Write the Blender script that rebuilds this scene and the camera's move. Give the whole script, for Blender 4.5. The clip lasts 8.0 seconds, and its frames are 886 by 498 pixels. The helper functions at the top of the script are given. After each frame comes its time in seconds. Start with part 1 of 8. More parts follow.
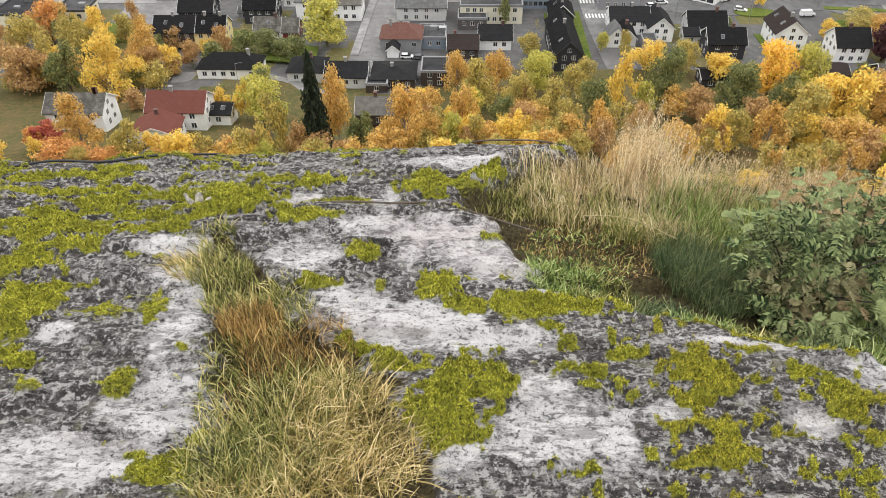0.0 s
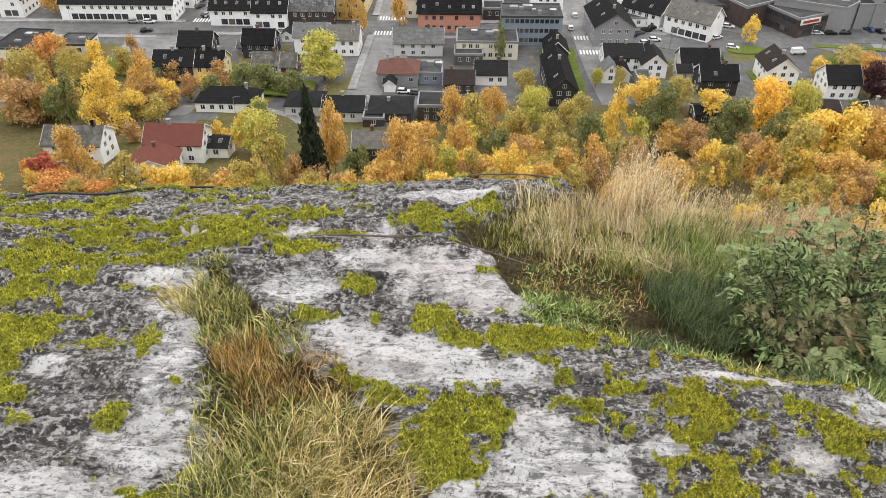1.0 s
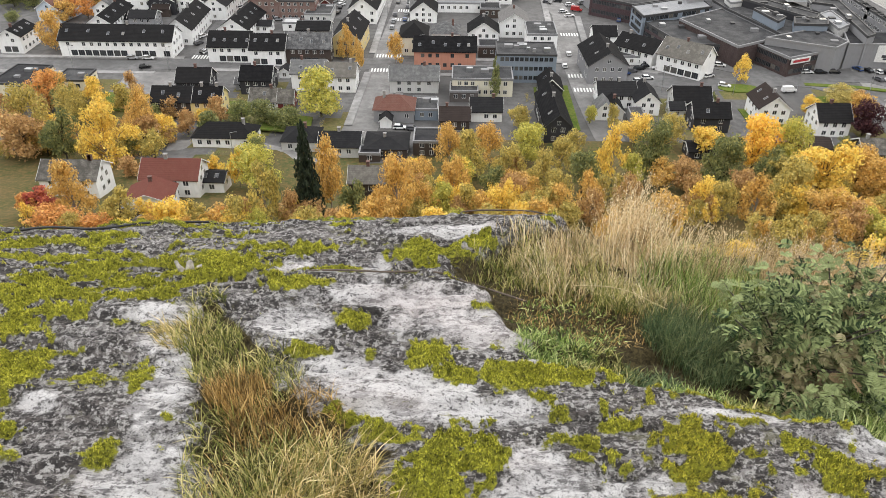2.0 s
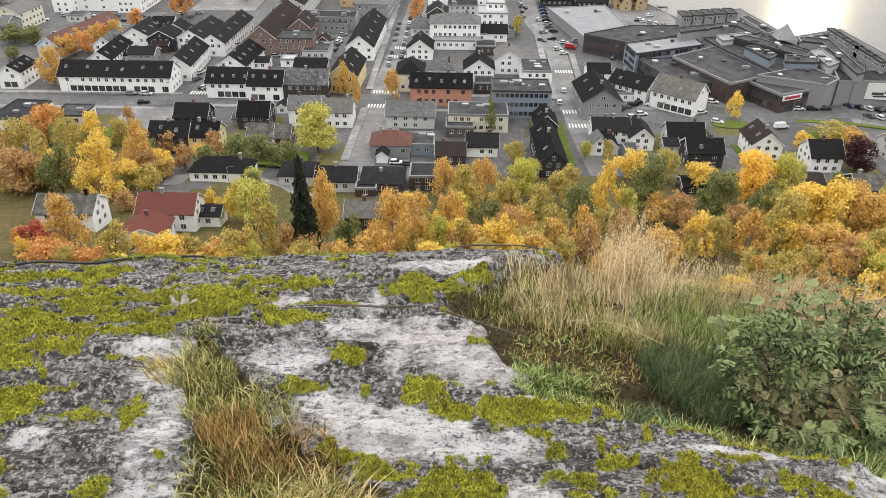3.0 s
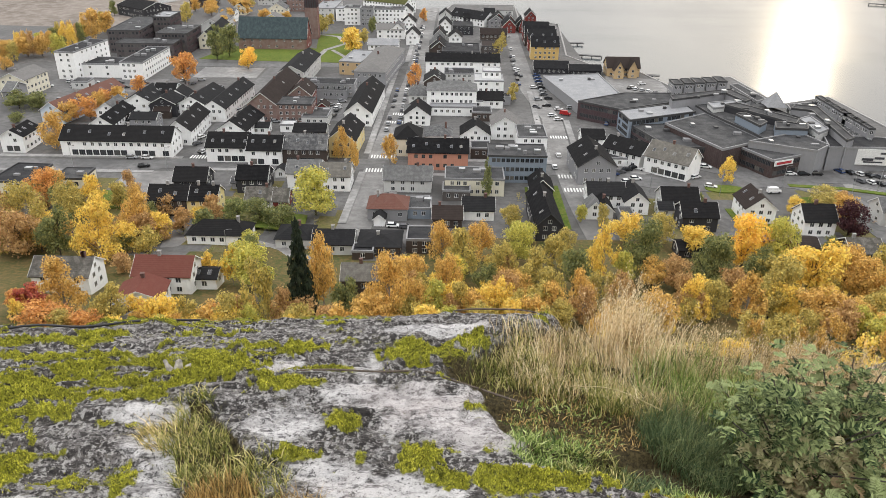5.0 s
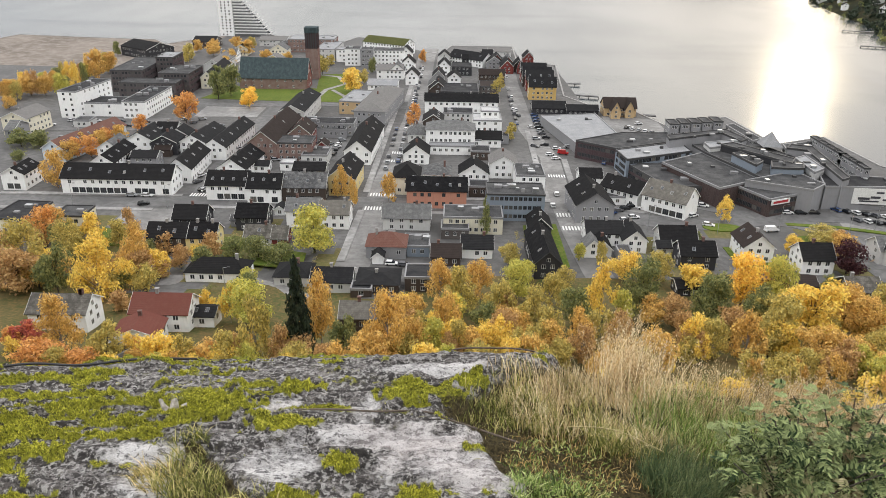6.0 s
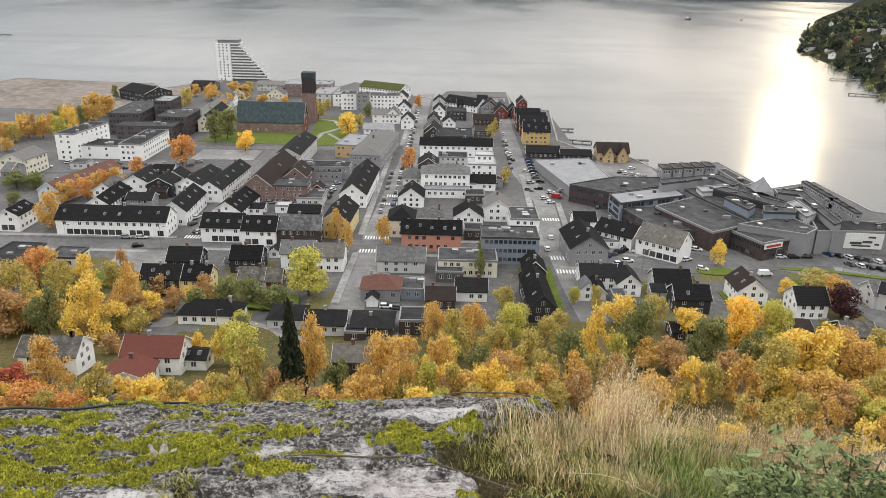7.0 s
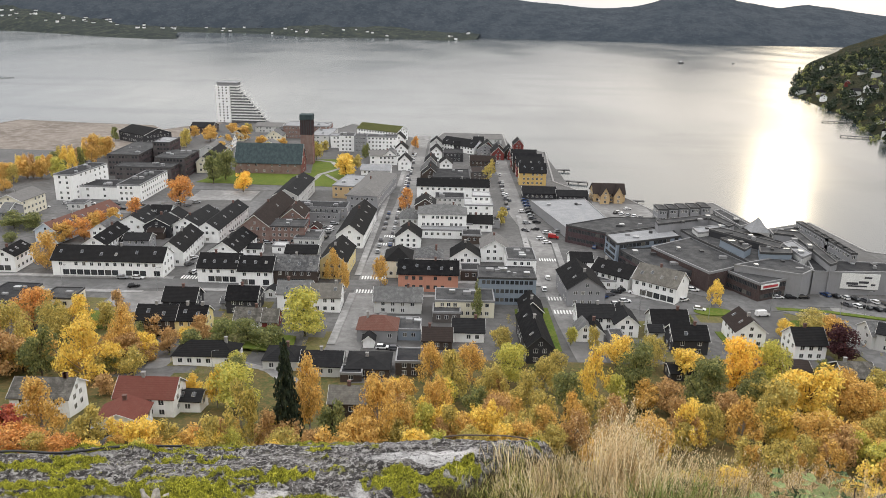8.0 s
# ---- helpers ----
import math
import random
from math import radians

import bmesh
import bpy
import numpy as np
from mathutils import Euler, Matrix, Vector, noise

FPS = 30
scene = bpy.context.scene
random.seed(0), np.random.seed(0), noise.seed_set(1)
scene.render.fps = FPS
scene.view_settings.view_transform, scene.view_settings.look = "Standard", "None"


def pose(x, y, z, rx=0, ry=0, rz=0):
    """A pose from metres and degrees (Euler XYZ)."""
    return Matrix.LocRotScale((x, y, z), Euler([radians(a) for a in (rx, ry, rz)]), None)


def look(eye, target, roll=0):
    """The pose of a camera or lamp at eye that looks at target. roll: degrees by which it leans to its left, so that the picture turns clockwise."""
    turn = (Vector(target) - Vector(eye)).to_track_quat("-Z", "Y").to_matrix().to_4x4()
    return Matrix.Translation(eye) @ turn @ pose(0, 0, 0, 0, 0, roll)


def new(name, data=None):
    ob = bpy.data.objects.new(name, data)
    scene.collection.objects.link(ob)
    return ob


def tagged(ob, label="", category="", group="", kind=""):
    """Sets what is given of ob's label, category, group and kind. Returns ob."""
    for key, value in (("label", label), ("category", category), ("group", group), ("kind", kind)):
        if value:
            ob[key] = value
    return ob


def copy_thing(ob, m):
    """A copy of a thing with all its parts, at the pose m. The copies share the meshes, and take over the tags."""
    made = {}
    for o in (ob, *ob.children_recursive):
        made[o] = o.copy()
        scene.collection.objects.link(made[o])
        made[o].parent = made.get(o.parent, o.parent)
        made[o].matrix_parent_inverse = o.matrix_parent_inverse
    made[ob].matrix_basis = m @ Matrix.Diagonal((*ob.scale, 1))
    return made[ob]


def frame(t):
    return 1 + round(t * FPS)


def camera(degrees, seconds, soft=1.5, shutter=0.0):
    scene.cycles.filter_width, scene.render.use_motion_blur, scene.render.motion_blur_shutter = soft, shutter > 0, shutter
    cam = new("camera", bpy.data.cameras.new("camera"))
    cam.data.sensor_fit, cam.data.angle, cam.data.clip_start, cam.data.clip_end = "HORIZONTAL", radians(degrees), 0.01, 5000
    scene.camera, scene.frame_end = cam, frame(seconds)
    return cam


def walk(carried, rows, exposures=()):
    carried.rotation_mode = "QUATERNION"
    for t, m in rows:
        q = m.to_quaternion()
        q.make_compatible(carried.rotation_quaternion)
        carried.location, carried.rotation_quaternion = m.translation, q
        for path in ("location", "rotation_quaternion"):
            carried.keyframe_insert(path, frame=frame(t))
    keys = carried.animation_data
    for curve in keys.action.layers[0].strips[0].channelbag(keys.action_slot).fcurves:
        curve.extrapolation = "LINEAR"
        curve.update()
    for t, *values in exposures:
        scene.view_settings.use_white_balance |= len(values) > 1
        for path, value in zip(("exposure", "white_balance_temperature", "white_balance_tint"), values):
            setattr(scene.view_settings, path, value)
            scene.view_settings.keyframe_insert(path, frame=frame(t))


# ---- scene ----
import itertools

cam = camera(61.34, 8.0, soft=0.8)
EYE = 100.0
# seconds, rise, turn about x, y, z in degrees: a phone tilted up over a boulder
ROWS = [
    (0.0, 0.0, 50.538, 0.391, 1.752),
    (0.5, 0.0012, 51.792, 0.176, 1.71),
    (1.0, 0.0025, 53.07, 0.021, 1.623),
    (1.5, 0.0037, 54.399, -0.156, 1.527),
    (3.0, 0.0075, 58.386, -0.529, 1.176),
    (3.5, 0.0088, 59.597, -0.618, 1.092),
    (4.0, 0.0100, 60.765, -0.677, 1.022),
    (4.5, 0.0113, 61.944, -0.706, 1.002),
    (6.0, 0.0150, 66.13, -0.868, 0.942),
    (6.5, 0.0162, 67.767, -1.023, 0.799),
    (7.0, 0.0175, 69.424, -1.203, 0.625),
    (7.5, 0.0187, 71.049, -1.265, 0.475),
    (8.0, 0.0200, 72.525, -1.288, 0.405),
]
walk(cam, [(t, pose(0, 0, EYE + up, rx, ry, rz)) for t, up, rx, ry, rz in ROWS], [(0.0, 0.84), (3.0, 0.79), (5.0, 0.73), (6.5, 0.65), (8.0, 0.60)])

# ---- light: a bright overcast sky, the sun low behind thin cloud over the fjord ----
SUN_AZ, SUN_EL = radians(24.5), radians(15)
world = bpy.data.worlds.new("sky")
scene.world = world
world.use_nodes = True
wn, wl = world.node_tree.nodes, world.node_tree.links
wn.clear()
w_out = wn.new("ShaderNodeOutputWorld")
w_bg = wn.new("ShaderNodeBackground")
w_sky = wn.new("ShaderNodeTexSky")
w_sky.sky_type, w_sky.sun_disc = "NISHITA", False
w_sky.sun_elevation, w_sky.sun_rotation = SUN_EL, SUN_AZ
w_sky.air_density, w_sky.dust_density = 1.0, 3.0
w_co = wn.new("ShaderNodeTexCoord")
w_map = wn.new("ShaderNodeMapping")
w_map.inputs["Scale"].default_value = (1.0, 1.0, 3.5)
w_noise = wn.new("ShaderNodeTexNoise")
w_noise.inputs["Scale"].default_value, w_noise.inputs["Detail"].default_value = 2.2, 6
w_ramp = wn.new("ShaderNodeValToRGB")
w_ramp.color_ramp.elements[0].position, w_ramp.color_ramp.elements[0].color = 0.3, (5.4, 5.7, 6.3, 1)
w_ramp.color_ramp.elements[1].position, w_ramp.color_ramp.elements[1].color = 0.7, (10.4, 10.0, 9.4, 1)
w_mix = wn.new("ShaderNodeMix")
w_mix.data_type = "RGBA"
w_mix.inputs["Factor"].default_value = 0.955
wl.new(w_co.outputs["Generated"], w_map.inputs["Vector"])
wl.new(w_map.outputs["Vector"], w_noise.inputs["Vector"])
wl.new(w_noise.outputs["Fac"], w_ramp.inputs["Fac"])
wl.new(w_sky.outputs["Color"], w_mix.inputs["A"])
wl.new(w_ramp.outputs["Color"], w_mix.inputs["B"])
w_sep = wn.new("ShaderNodeSeparateXYZ")
w_grad = wn.new("ShaderNodeMapRange")
w_grad.inputs["From Min"].default_value, w_grad.inputs["From Max"].default_value = 0.0, 0.8
w_grad.inputs["To Min"].default_value, w_grad.inputs["To Max"].default_value = 0.54, 1.18
w_mul = wn.new("ShaderNodeVectorMath")
w_mul.operation = "SCALE"
wl.new(w_co.outputs["Generated"], w_sep.inputs["Vector"])
wl.new(w_sep.outputs["Z"], w_grad.inputs["Value"])
wl.new(w_mix.outputs["Result"], w_mul.inputs[0])
wl.new(w_grad.outputs["Result"], w_mul.inputs["Scale"])
wl.new(w_mul.outputs["Vector"], w_bg.inputs["Color"])
w_bg.inputs["Strength"].default_value = 0.15
wl.new(w_bg.outputs["Background"], w_out.inputs["Surface"])
sun = new("sun", bpy.data.lights.new("sun", "SUN"))
sun.data.energy, sun.data.angle, sun.data.color = 0.1, radians(3), (1.0, 0.83, 0.56)
toward_sun = Vector((math.sin(SUN_AZ) * math.cos(SUN_EL), math.cos(SUN_AZ) * math.cos(SUN_EL), math.sin(SUN_EL)))
sun.matrix_world = look(Vector((0, 0, 300)) + toward_sun, (0, 0, 300))


# ---- materials ----
class Nodes:
    """A short hand for building a node material."""

    def __init__(self, name):
        self.mat = bpy.data.materials.new(name)
        self.mat.use_nodes = True
        self.t = self.mat.node_tree
        self.n, self.l = self.t.nodes, self.t.links
        self.bsdf = self.n["Principled BSDF"]

    def add(self, kind, **inputs):
        node = self.n.new(kind)
        for key, value in inputs.items():
            self.put(node, key.replace("_", " "), value)
        return node

    def put(self, node, key, value):
        if isinstance(value, bpy.types.NodeSocket):
            self.l.new(value, node.inputs[key])
        else:
            node.inputs[key].default_value = value

    def coords(self, scale=(1, 1, 1), kind="Object"):
        c = self.add("ShaderNodeTexCoord")
        m = self.add("ShaderNodeMapping", Vector=c.outputs[kind], Scale=scale)
        return m.outputs["Vector"]

    def world_coords(self, scale=(1, 1, 1)):
        c = self.add("ShaderNodeNewGeometry")
        m = self.add("ShaderNodeMapping", Vector=c.outputs["Position"], Scale=scale)
        return m.outputs["Vector"]

    def noise(self, vec, scale, detail=4, rough=0.6):
        return self.add("ShaderNodeTexNoise", Vector=vec, Scale=scale, Detail=detail, Roughness=rough).outputs["Fac"]

    def ramp(self, fac, *stops):
        r = self.add("ShaderNodeValToRGB", Fac=fac)
        els = r.color_ramp.elements
        while len(els) < len(stops):
            els.new(0.5)
        for e, (p, c) in zip(els, stops):
            e.position = p
            e.color = (c, c, c, 1) if isinstance(c, (int, float)) else (*c, 1)
        return r.outputs["Color"]

    def mix(self, fac, a, b, blend="MIX"):
        m = self.n.new("ShaderNodeMix")
        m.data_type, m.blend_type = "RGBA", blend
        for key, value in (("Factor", fac), ("A", a), ("B", b)):
            if isinstance(value, tuple) and len(value) == 3:
                value = (*value, 1)
            self.put(m, key, value)
        return m.outputs["Result"]

    def maths(self, op, a, b=0.0):
        m = self.n.new("ShaderNodeMath")
        m.operation = op
        self.put(m, 0, a)
        self.put(m, 1, b)
        return m.outputs[0]

    def bump(self, height, strength=0.3, distance=0.02, normal=None):
        b = self.add("ShaderNodeBump", Height=height, Strength=strength, Distance=distance)
        if normal:
            self.l.new(normal, b.inputs["Normal"])
        return b.outputs["Normal"]

    def done(self, color, rough=0.8, normal=None, metal=0.0, spec=0.5):
        self.put(self.bsdf, "Base Color", (*color, 1) if isinstance(color, tuple) and len(color) == 3 else color)
        self.put(self.bsdf, "Roughness", rough)
        self.put(self.bsdf, "Metallic", metal)
        self.put(self.bsdf, "Specular IOR Level", spec)
        if normal:
            self.l.new(normal, self.bsdf.inputs["Normal"])
        return self.mat


def shade(c, k):
    return tuple(min(1.0, v * k) for v in c)


def painted(name, c, boards=7.0):
    """Painted cladding or render: board joints, streaks running down, patchy dirt."""
    m = Nodes(name)
    v = m.coords()
    streak = m.noise(m.coords((1.6, 1.6, 0.12)), 1.4, 3)
    dirt = m.noise(v, 0.5, 4)
    w = m.add("ShaderNodeTexWave", Vector=v, Scale=boards / 3.0)
    w.bands_direction = "Z"
    info = m.add("ShaderNodeObjectInfo")
    base = m.mix(m.ramp(streak, (0.4, 0.0), (0.8, 0.35)), c, shade(c, 0.72))
    base = m.mix(m.ramp(dirt, (0.5, 0.0), (0.8, 0.35)), base, shade(c, 0.6))
    base = m.mix(m.maths("MULTIPLY", info.outputs["Random"], 0.2), base, shade(c, 0.8))
    return m.done(base, 0.7, m.bump(w.outputs["Fac"], 0.25, 0.03), spec=0.3)


def masonry(name, c, joint):
    m = Nodes(name)
    b = m.add("ShaderNodeTexBrick", Vector=m.coords((1, 1, 1)), Scale=2.0, Color1=(*c, 1), Color2=(*shade(c, 0.7), 1), Mortar=(*joint, 1))
    b.inputs["Mortar Size"].default_value = 0.015
    base = m.mix(m.ramp(m.noise(m.coords(), 0.4), (0.4, 0.0), (0.7, 0.5)), b.outputs["Color"], shade(c, 0.55))
    return m.done(base, 0.85, spec=0.3)


def roofing(name, c, patch, rows=2.8, amount=0.5, gloss=0.8):
    """Roof tiles, felt or slate: courses, lighter weathered patches."""
    m = Nodes(name)
    v = m.coords()
    w = m.add("ShaderNodeTexWave", Vector=v, Scale=rows / 3.0, Distortion=0.6)
    w.bands_direction = "Z"
    u = m.add("ShaderNodeTexWave", Vector=v, Scale=1.1, Distortion=0.3)
    fine = m.noise(v, 6.0, 3)
    big = m.noise(m.coords((0.7, 0.7, 0.25)), 0.9, 5, 0.7)
    info = m.add("ShaderNodeObjectInfo")
    base = m.mix(m.ramp(big, (0.42, 0.0), (0.68, amount)), c, patch)
    base = m.mix(m.ramp(fine, (0.35, 0.55), (0.65, 0.0)), base, shade(c, 0.55))
    base = m.mix(m.maths("MULTIPLY", info.outputs["Random"], 0.45), base, shade(patch, 0.75))
    h = m.maths("ADD", w.outputs["Fac"], m.maths("MULTIPLY", u.outputs["Fac"], 0.6))
    return m.done(base, gloss, m.bump(h, 0.5, 0.06), spec=0.06)


def flat_roof(name, c, patch):
    m = Nodes(name)
    v = m.coords()
    base = m.mix(m.ramp(m.noise(v, 0.22, 5), (0.4, 0.0), (0.62, 0.75)), c, patch)
    base = m.mix(m.ramp(m.noise(v, 2.5, 4), (0.4, 0.35), (0.6, 0.0)), base, shade(c, 0.5))
    w = m.add("ShaderNodeTexWave", Vector=v, Scale=0.33)
    return m.done(base, m.ramp(m.noise(v, 0.3), (0.4, 0.75), (0.65, 0.9)), m.bump(w.outputs["Fac"], 0.2, 0.02), spec=0.12)


def plain(name, c, rough=0.5, metal=0.0, var=0.25, scale=3.0):
    m = Nodes(name)
    base = m.mix(m.ramp(m.noise(m.coords(), scale, 4), (0.35, 0.0), (0.7, 1.0)), c, shade(c, 1 - var))
    return m.done(base, rough, metal=metal)


def leaf_mat(name, a, b, c, dark, spread=0.6):
    """Foliage: each leaf its own tint, with drifts of colour through the crown."""
    m = Nodes(name)
    g = m.add("ShaderNodeNewGeometry")
    info = m.add("ShaderNodeObjectInfo")
    big = m.noise(m.world_coords(), spread, 2)
    tint = m.ramp(g.outputs["Random Per Island"], (0.0, dark), (0.22, b), (0.55, a), (0.85, c), (1.0, c))
    base = m.mix(m.ramp(big, (0.4, 0.0), (0.65, 0.4)), tint, b)
    base = m.mix(m.maths("MULTIPLY", info.outputs["Random"], 0.15), base, shade(b, 0.9))
    mat = m.done(base, 0.6, spec=0.3)
    m.bsdf.inputs["Subsurface Weight"].default_value = 0.0
    t = m.add("ShaderNodeBsdfTranslucent", Color=base)
    mx = m.add("ShaderNodeMixShader", Fac=0.35)
    m.l.new(m.bsdf.outputs[0], mx.inputs[1])
    m.l.new(t.outputs[0], mx.inputs[2])
    m.l.new(mx.outputs[0], m.n["Material Output"].inputs["Surface"])
    return mat


WALL = {
    "white": painted("white_boards", (0.86, 0.86, 0.85)),
    "cream": painted("cream_boards", (0.72, 0.68, 0.55)),
    "yellow": painted("yellow_boards", (0.72, 0.60, 0.30)),
    "ochre": painted("ochre_boards", (0.55, 0.38, 0.14)),
    "tan": painted("tan_boards", (0.50, 0.36, 0.20)),
    "grey": painted("grey_boards", (0.26, 0.26, 0.27)),
    "pale grey": painted("pale_grey_render", (0.55, 0.55, 0.54)),
    "blue-grey": painted("blue_grey_panels", (0.22, 0.26, 0.31)),
    "pale blue": painted("pale_blue_boards", (0.55, 0.62, 0.70)),
    "blue": painted("blue_boards", (0.20, 0.27, 0.50)),
    "black": painted("black_boards", (0.035, 0.035, 0.04)),
    "dark brown": painted("dark_brown_boards", (0.06, 0.045, 0.038)),
    "dark red": painted("dark_red_boards", (0.17, 0.035, 0.03)),
    "salmon": painted("salmon_render", (0.46, 0.22, 0.155)),
    "red brick": masonry("red_brick", (0.20, 0.06, 0.05), (0.22, 0.16, 0.14)),
    "dark brick": masonry("dark_brick", (0.075, 0.045, 0.05), (0.1, 0.09, 0.09)),
    "brown brick": masonry("brown_brick", (0.075, 0.05, 0.048), (0.10, 0.09, 0.085)),
}
ROOF = {
    "black": roofing("black_roof", (0.009, 0.009, 0.010), (0.032, 0.031, 0.031)),
    "dark grey": roofing("dark_grey_roof", (0.015, 0.015, 0.017), (0.04, 0.04, 0.04)),
    "slate": roofing("slate_roof", (0.07, 0.07, 0.073), (0.25, 0.25, 0.245), amount=0.8),
    "mossy slate": roofing("mossy_slate_roof", (0.075, 0.07, 0.062), (0.24, 0.225, 0.20), amount=0.9),
    "grey": roofing("grey_roof", (0.16, 0.155, 0.15), (0.26, 0.25, 0.24)),
    "red tile": roofing("red_tile_roof", (0.15, 0.05, 0.038), (0.19, 0.085, 0.068)),
    "brown": roofing("brown_roof", (0.032, 0.025, 0.023), (0.06, 0.047, 0.042)),
    "brown tile": roofing("brown_tile_roof", (0.15, 0.07, 0.055), (0.19, 0.12, 0.10)),
    "green moss": roofing("mossy_roof", (0.10, 0.12, 0.02), (0.17, 0.17, 0.03), amount=0.9),
    "turf": roofing("turf_roof", (0.07, 0.08, 0.03), (0.13, 0.12, 0.05), amount=0.9, gloss=0.95),
    "copper": roofing("copper_roof", (0.045, 0.062, 0.068), (0.095, 0.125, 0.125), rows=0.3, amount=0.7),
    "felt": flat_roof("felt_roof", (0.045, 0.045, 0.047), (0.10, 0.10, 0.10)),
    "black felt": flat_roof("black_felt_roof", (0.022, 0.022, 0.025), (0.05, 0.05, 0.05)),
    "pale metal": flat_roof("pale_metal_roof", (0.25, 0.255, 0.265), (0.33, 0.33, 0.335)),
    "white": flat_roof("white_roof", (0.42, 0.42, 0.42), (0.52, 0.52, 0.52)),
}
TRIM = plain("white_trim", (0.75, 0.75, 0.73), 0.6)
CAPPING = plain("zinc_capping", (0.24, 0.24, 0.245), 0.6)
DARK_TRIM = plain("dark_trim", (0.05, 0.05, 0.052), 0.6)
CONCRETE = plain("concrete", (0.32, 0.31, 0.30), 0.9, 0, 0.35, 1.2)
CHIMNEY = plain("chimney_brick", (0.16, 0.09, 0.075), 0.9, 0, 0.5, 4.0)
STEEL = plain("galvanised_steel", (0.45, 0.46, 0.47), 0.4, 0.8)


def window_glass():
    m = Nodes("window_glass")
    info = m.add("ShaderNodeObjectInfo")
    return m.done(m.ramp(info.outputs["Random"], (0.0, (0.015, 0.018, 0.022)), (0.7, (0.04, 0.045, 0.05)), (1.0, (0.16, 0.15, 0.13))), 0.08, spec=0.6)


GLASS = window_glass()


# ---- mesh helpers ----
def mesh_of(name, bm, *mats, smooth=False):
    me = bpy.data.meshes.new(name)
    bmesh.ops.recalc_face_normals(bm, faces=bm.faces)
    bm.to_mesh(me)
    bm.free()
    for m in mats:
        me.materials.append(m)
    if smooth:
        me.polygons.foreach_set("use_smooth", [True] * len(me.polygons))
    return me


def part(name, bm, material, parent, label=""):
    """One mesh object under a thing or a part."""
    data = bm if isinstance(bm, bpy.types.Mesh) else mesh_of(name, bm, material)
    ob = new(name, data)
    ob.parent = parent
    return tagged(ob, label)


def box(bm, x0, x1, y0, y1, z0, z1, mi=0):
    vs = [bm.verts.new(p) for p in itertools.product((x0, x1), (y0, y1), (z0, z1))]
    for f in ((0, 1, 3, 2), (4, 6, 7, 5), (0, 4, 5, 1), (2, 3, 7, 6), (0, 2, 6, 4), (1, 5, 7, 3)):
        bm.faces.new([vs[i] for i in f]).material_index = mi
    return vs


def slab(bm, pts, down):
    """A plate: the outline pts, made thick by the vector down."""
    top = [bm.verts.new(p) for p in pts]
    bot = [bm.verts.new(Vector(p) + Vector(down)) for p in pts]
    bm.faces.new(top)
    bm.faces.new(bot[::-1])
    for i in range(len(pts)):
        j = (i + 1) % len(pts)
        bm.faces.new((top[j], top[i], bot[i], bot[j]))


def fresh():
    return bmesh.new()


def window_mesh(name, frame_mat, bars):
    """A unit window, 1 wide and 1 high, proud of the wall by a few centimetres, facing -y: frame and bars with sunk panes."""
    bm = fresh()
    n = bars + 1
    grid = [[bm.verts.new((-0.55 + 1.1 * i / n, y, z)) for i in range(n + 1)] for y, z in ((-0.07, -0.55), (-0.07, 0.55), (0.05, 0.55), (0.05, -0.55))]
    front = []
    for i in range(n):
        for k in range(4):
            f = bm.faces.new((grid[k][i], grid[k][i + 1], grid[(k + 1) % 4][i + 1], grid[(k + 1) % 4][i]))
            if k == 0:
                front.append(f)
    for i in (0, n):
        bm.faces.new([grid[k][i] for k in range(4)])
    bmesh.ops.recalc_face_normals(bm, faces=bm.faces)
    bmesh.ops.inset_individual(bm, faces=front, thickness=0.07, depth=-0.045)
    for f in front:
        f.material_index = 1
    return mesh_of(name, bm, frame_mat, GLASS)


WIN = {"white": window_mesh("white_window", TRIM, 1), "dark": window_mesh("dark_window", DARK_TRIM, 1), "shop": window_mesh("shop_window", DARK_TRIM, 2)}
SKYLIGHT = window_mesh("skylight_window", STEEL, 0)


def window_row(parent, at, turn, span, z, w, h, step, style, rnd, skip=0.0):
    """A row of windows along one wall. at: the wall's left end, turn: its heading."""
    n = int((span - 0.9) // step)
    if n < 1:
        return
    off = (span - (n - 1) * step) / 2
    c, s = math.cos(turn), math.sin(turn)
    for i in range(n):
        if rnd.random() < skip:
            continue
        d = off + i * step
        ob = new("window", WIN[style])
        ob.parent = parent
        ob.matrix_basis = Matrix.LocRotScale((at[0] + c * d, at[1] + s * d, z), Euler((0, 0, turn)), (w, 1, h))


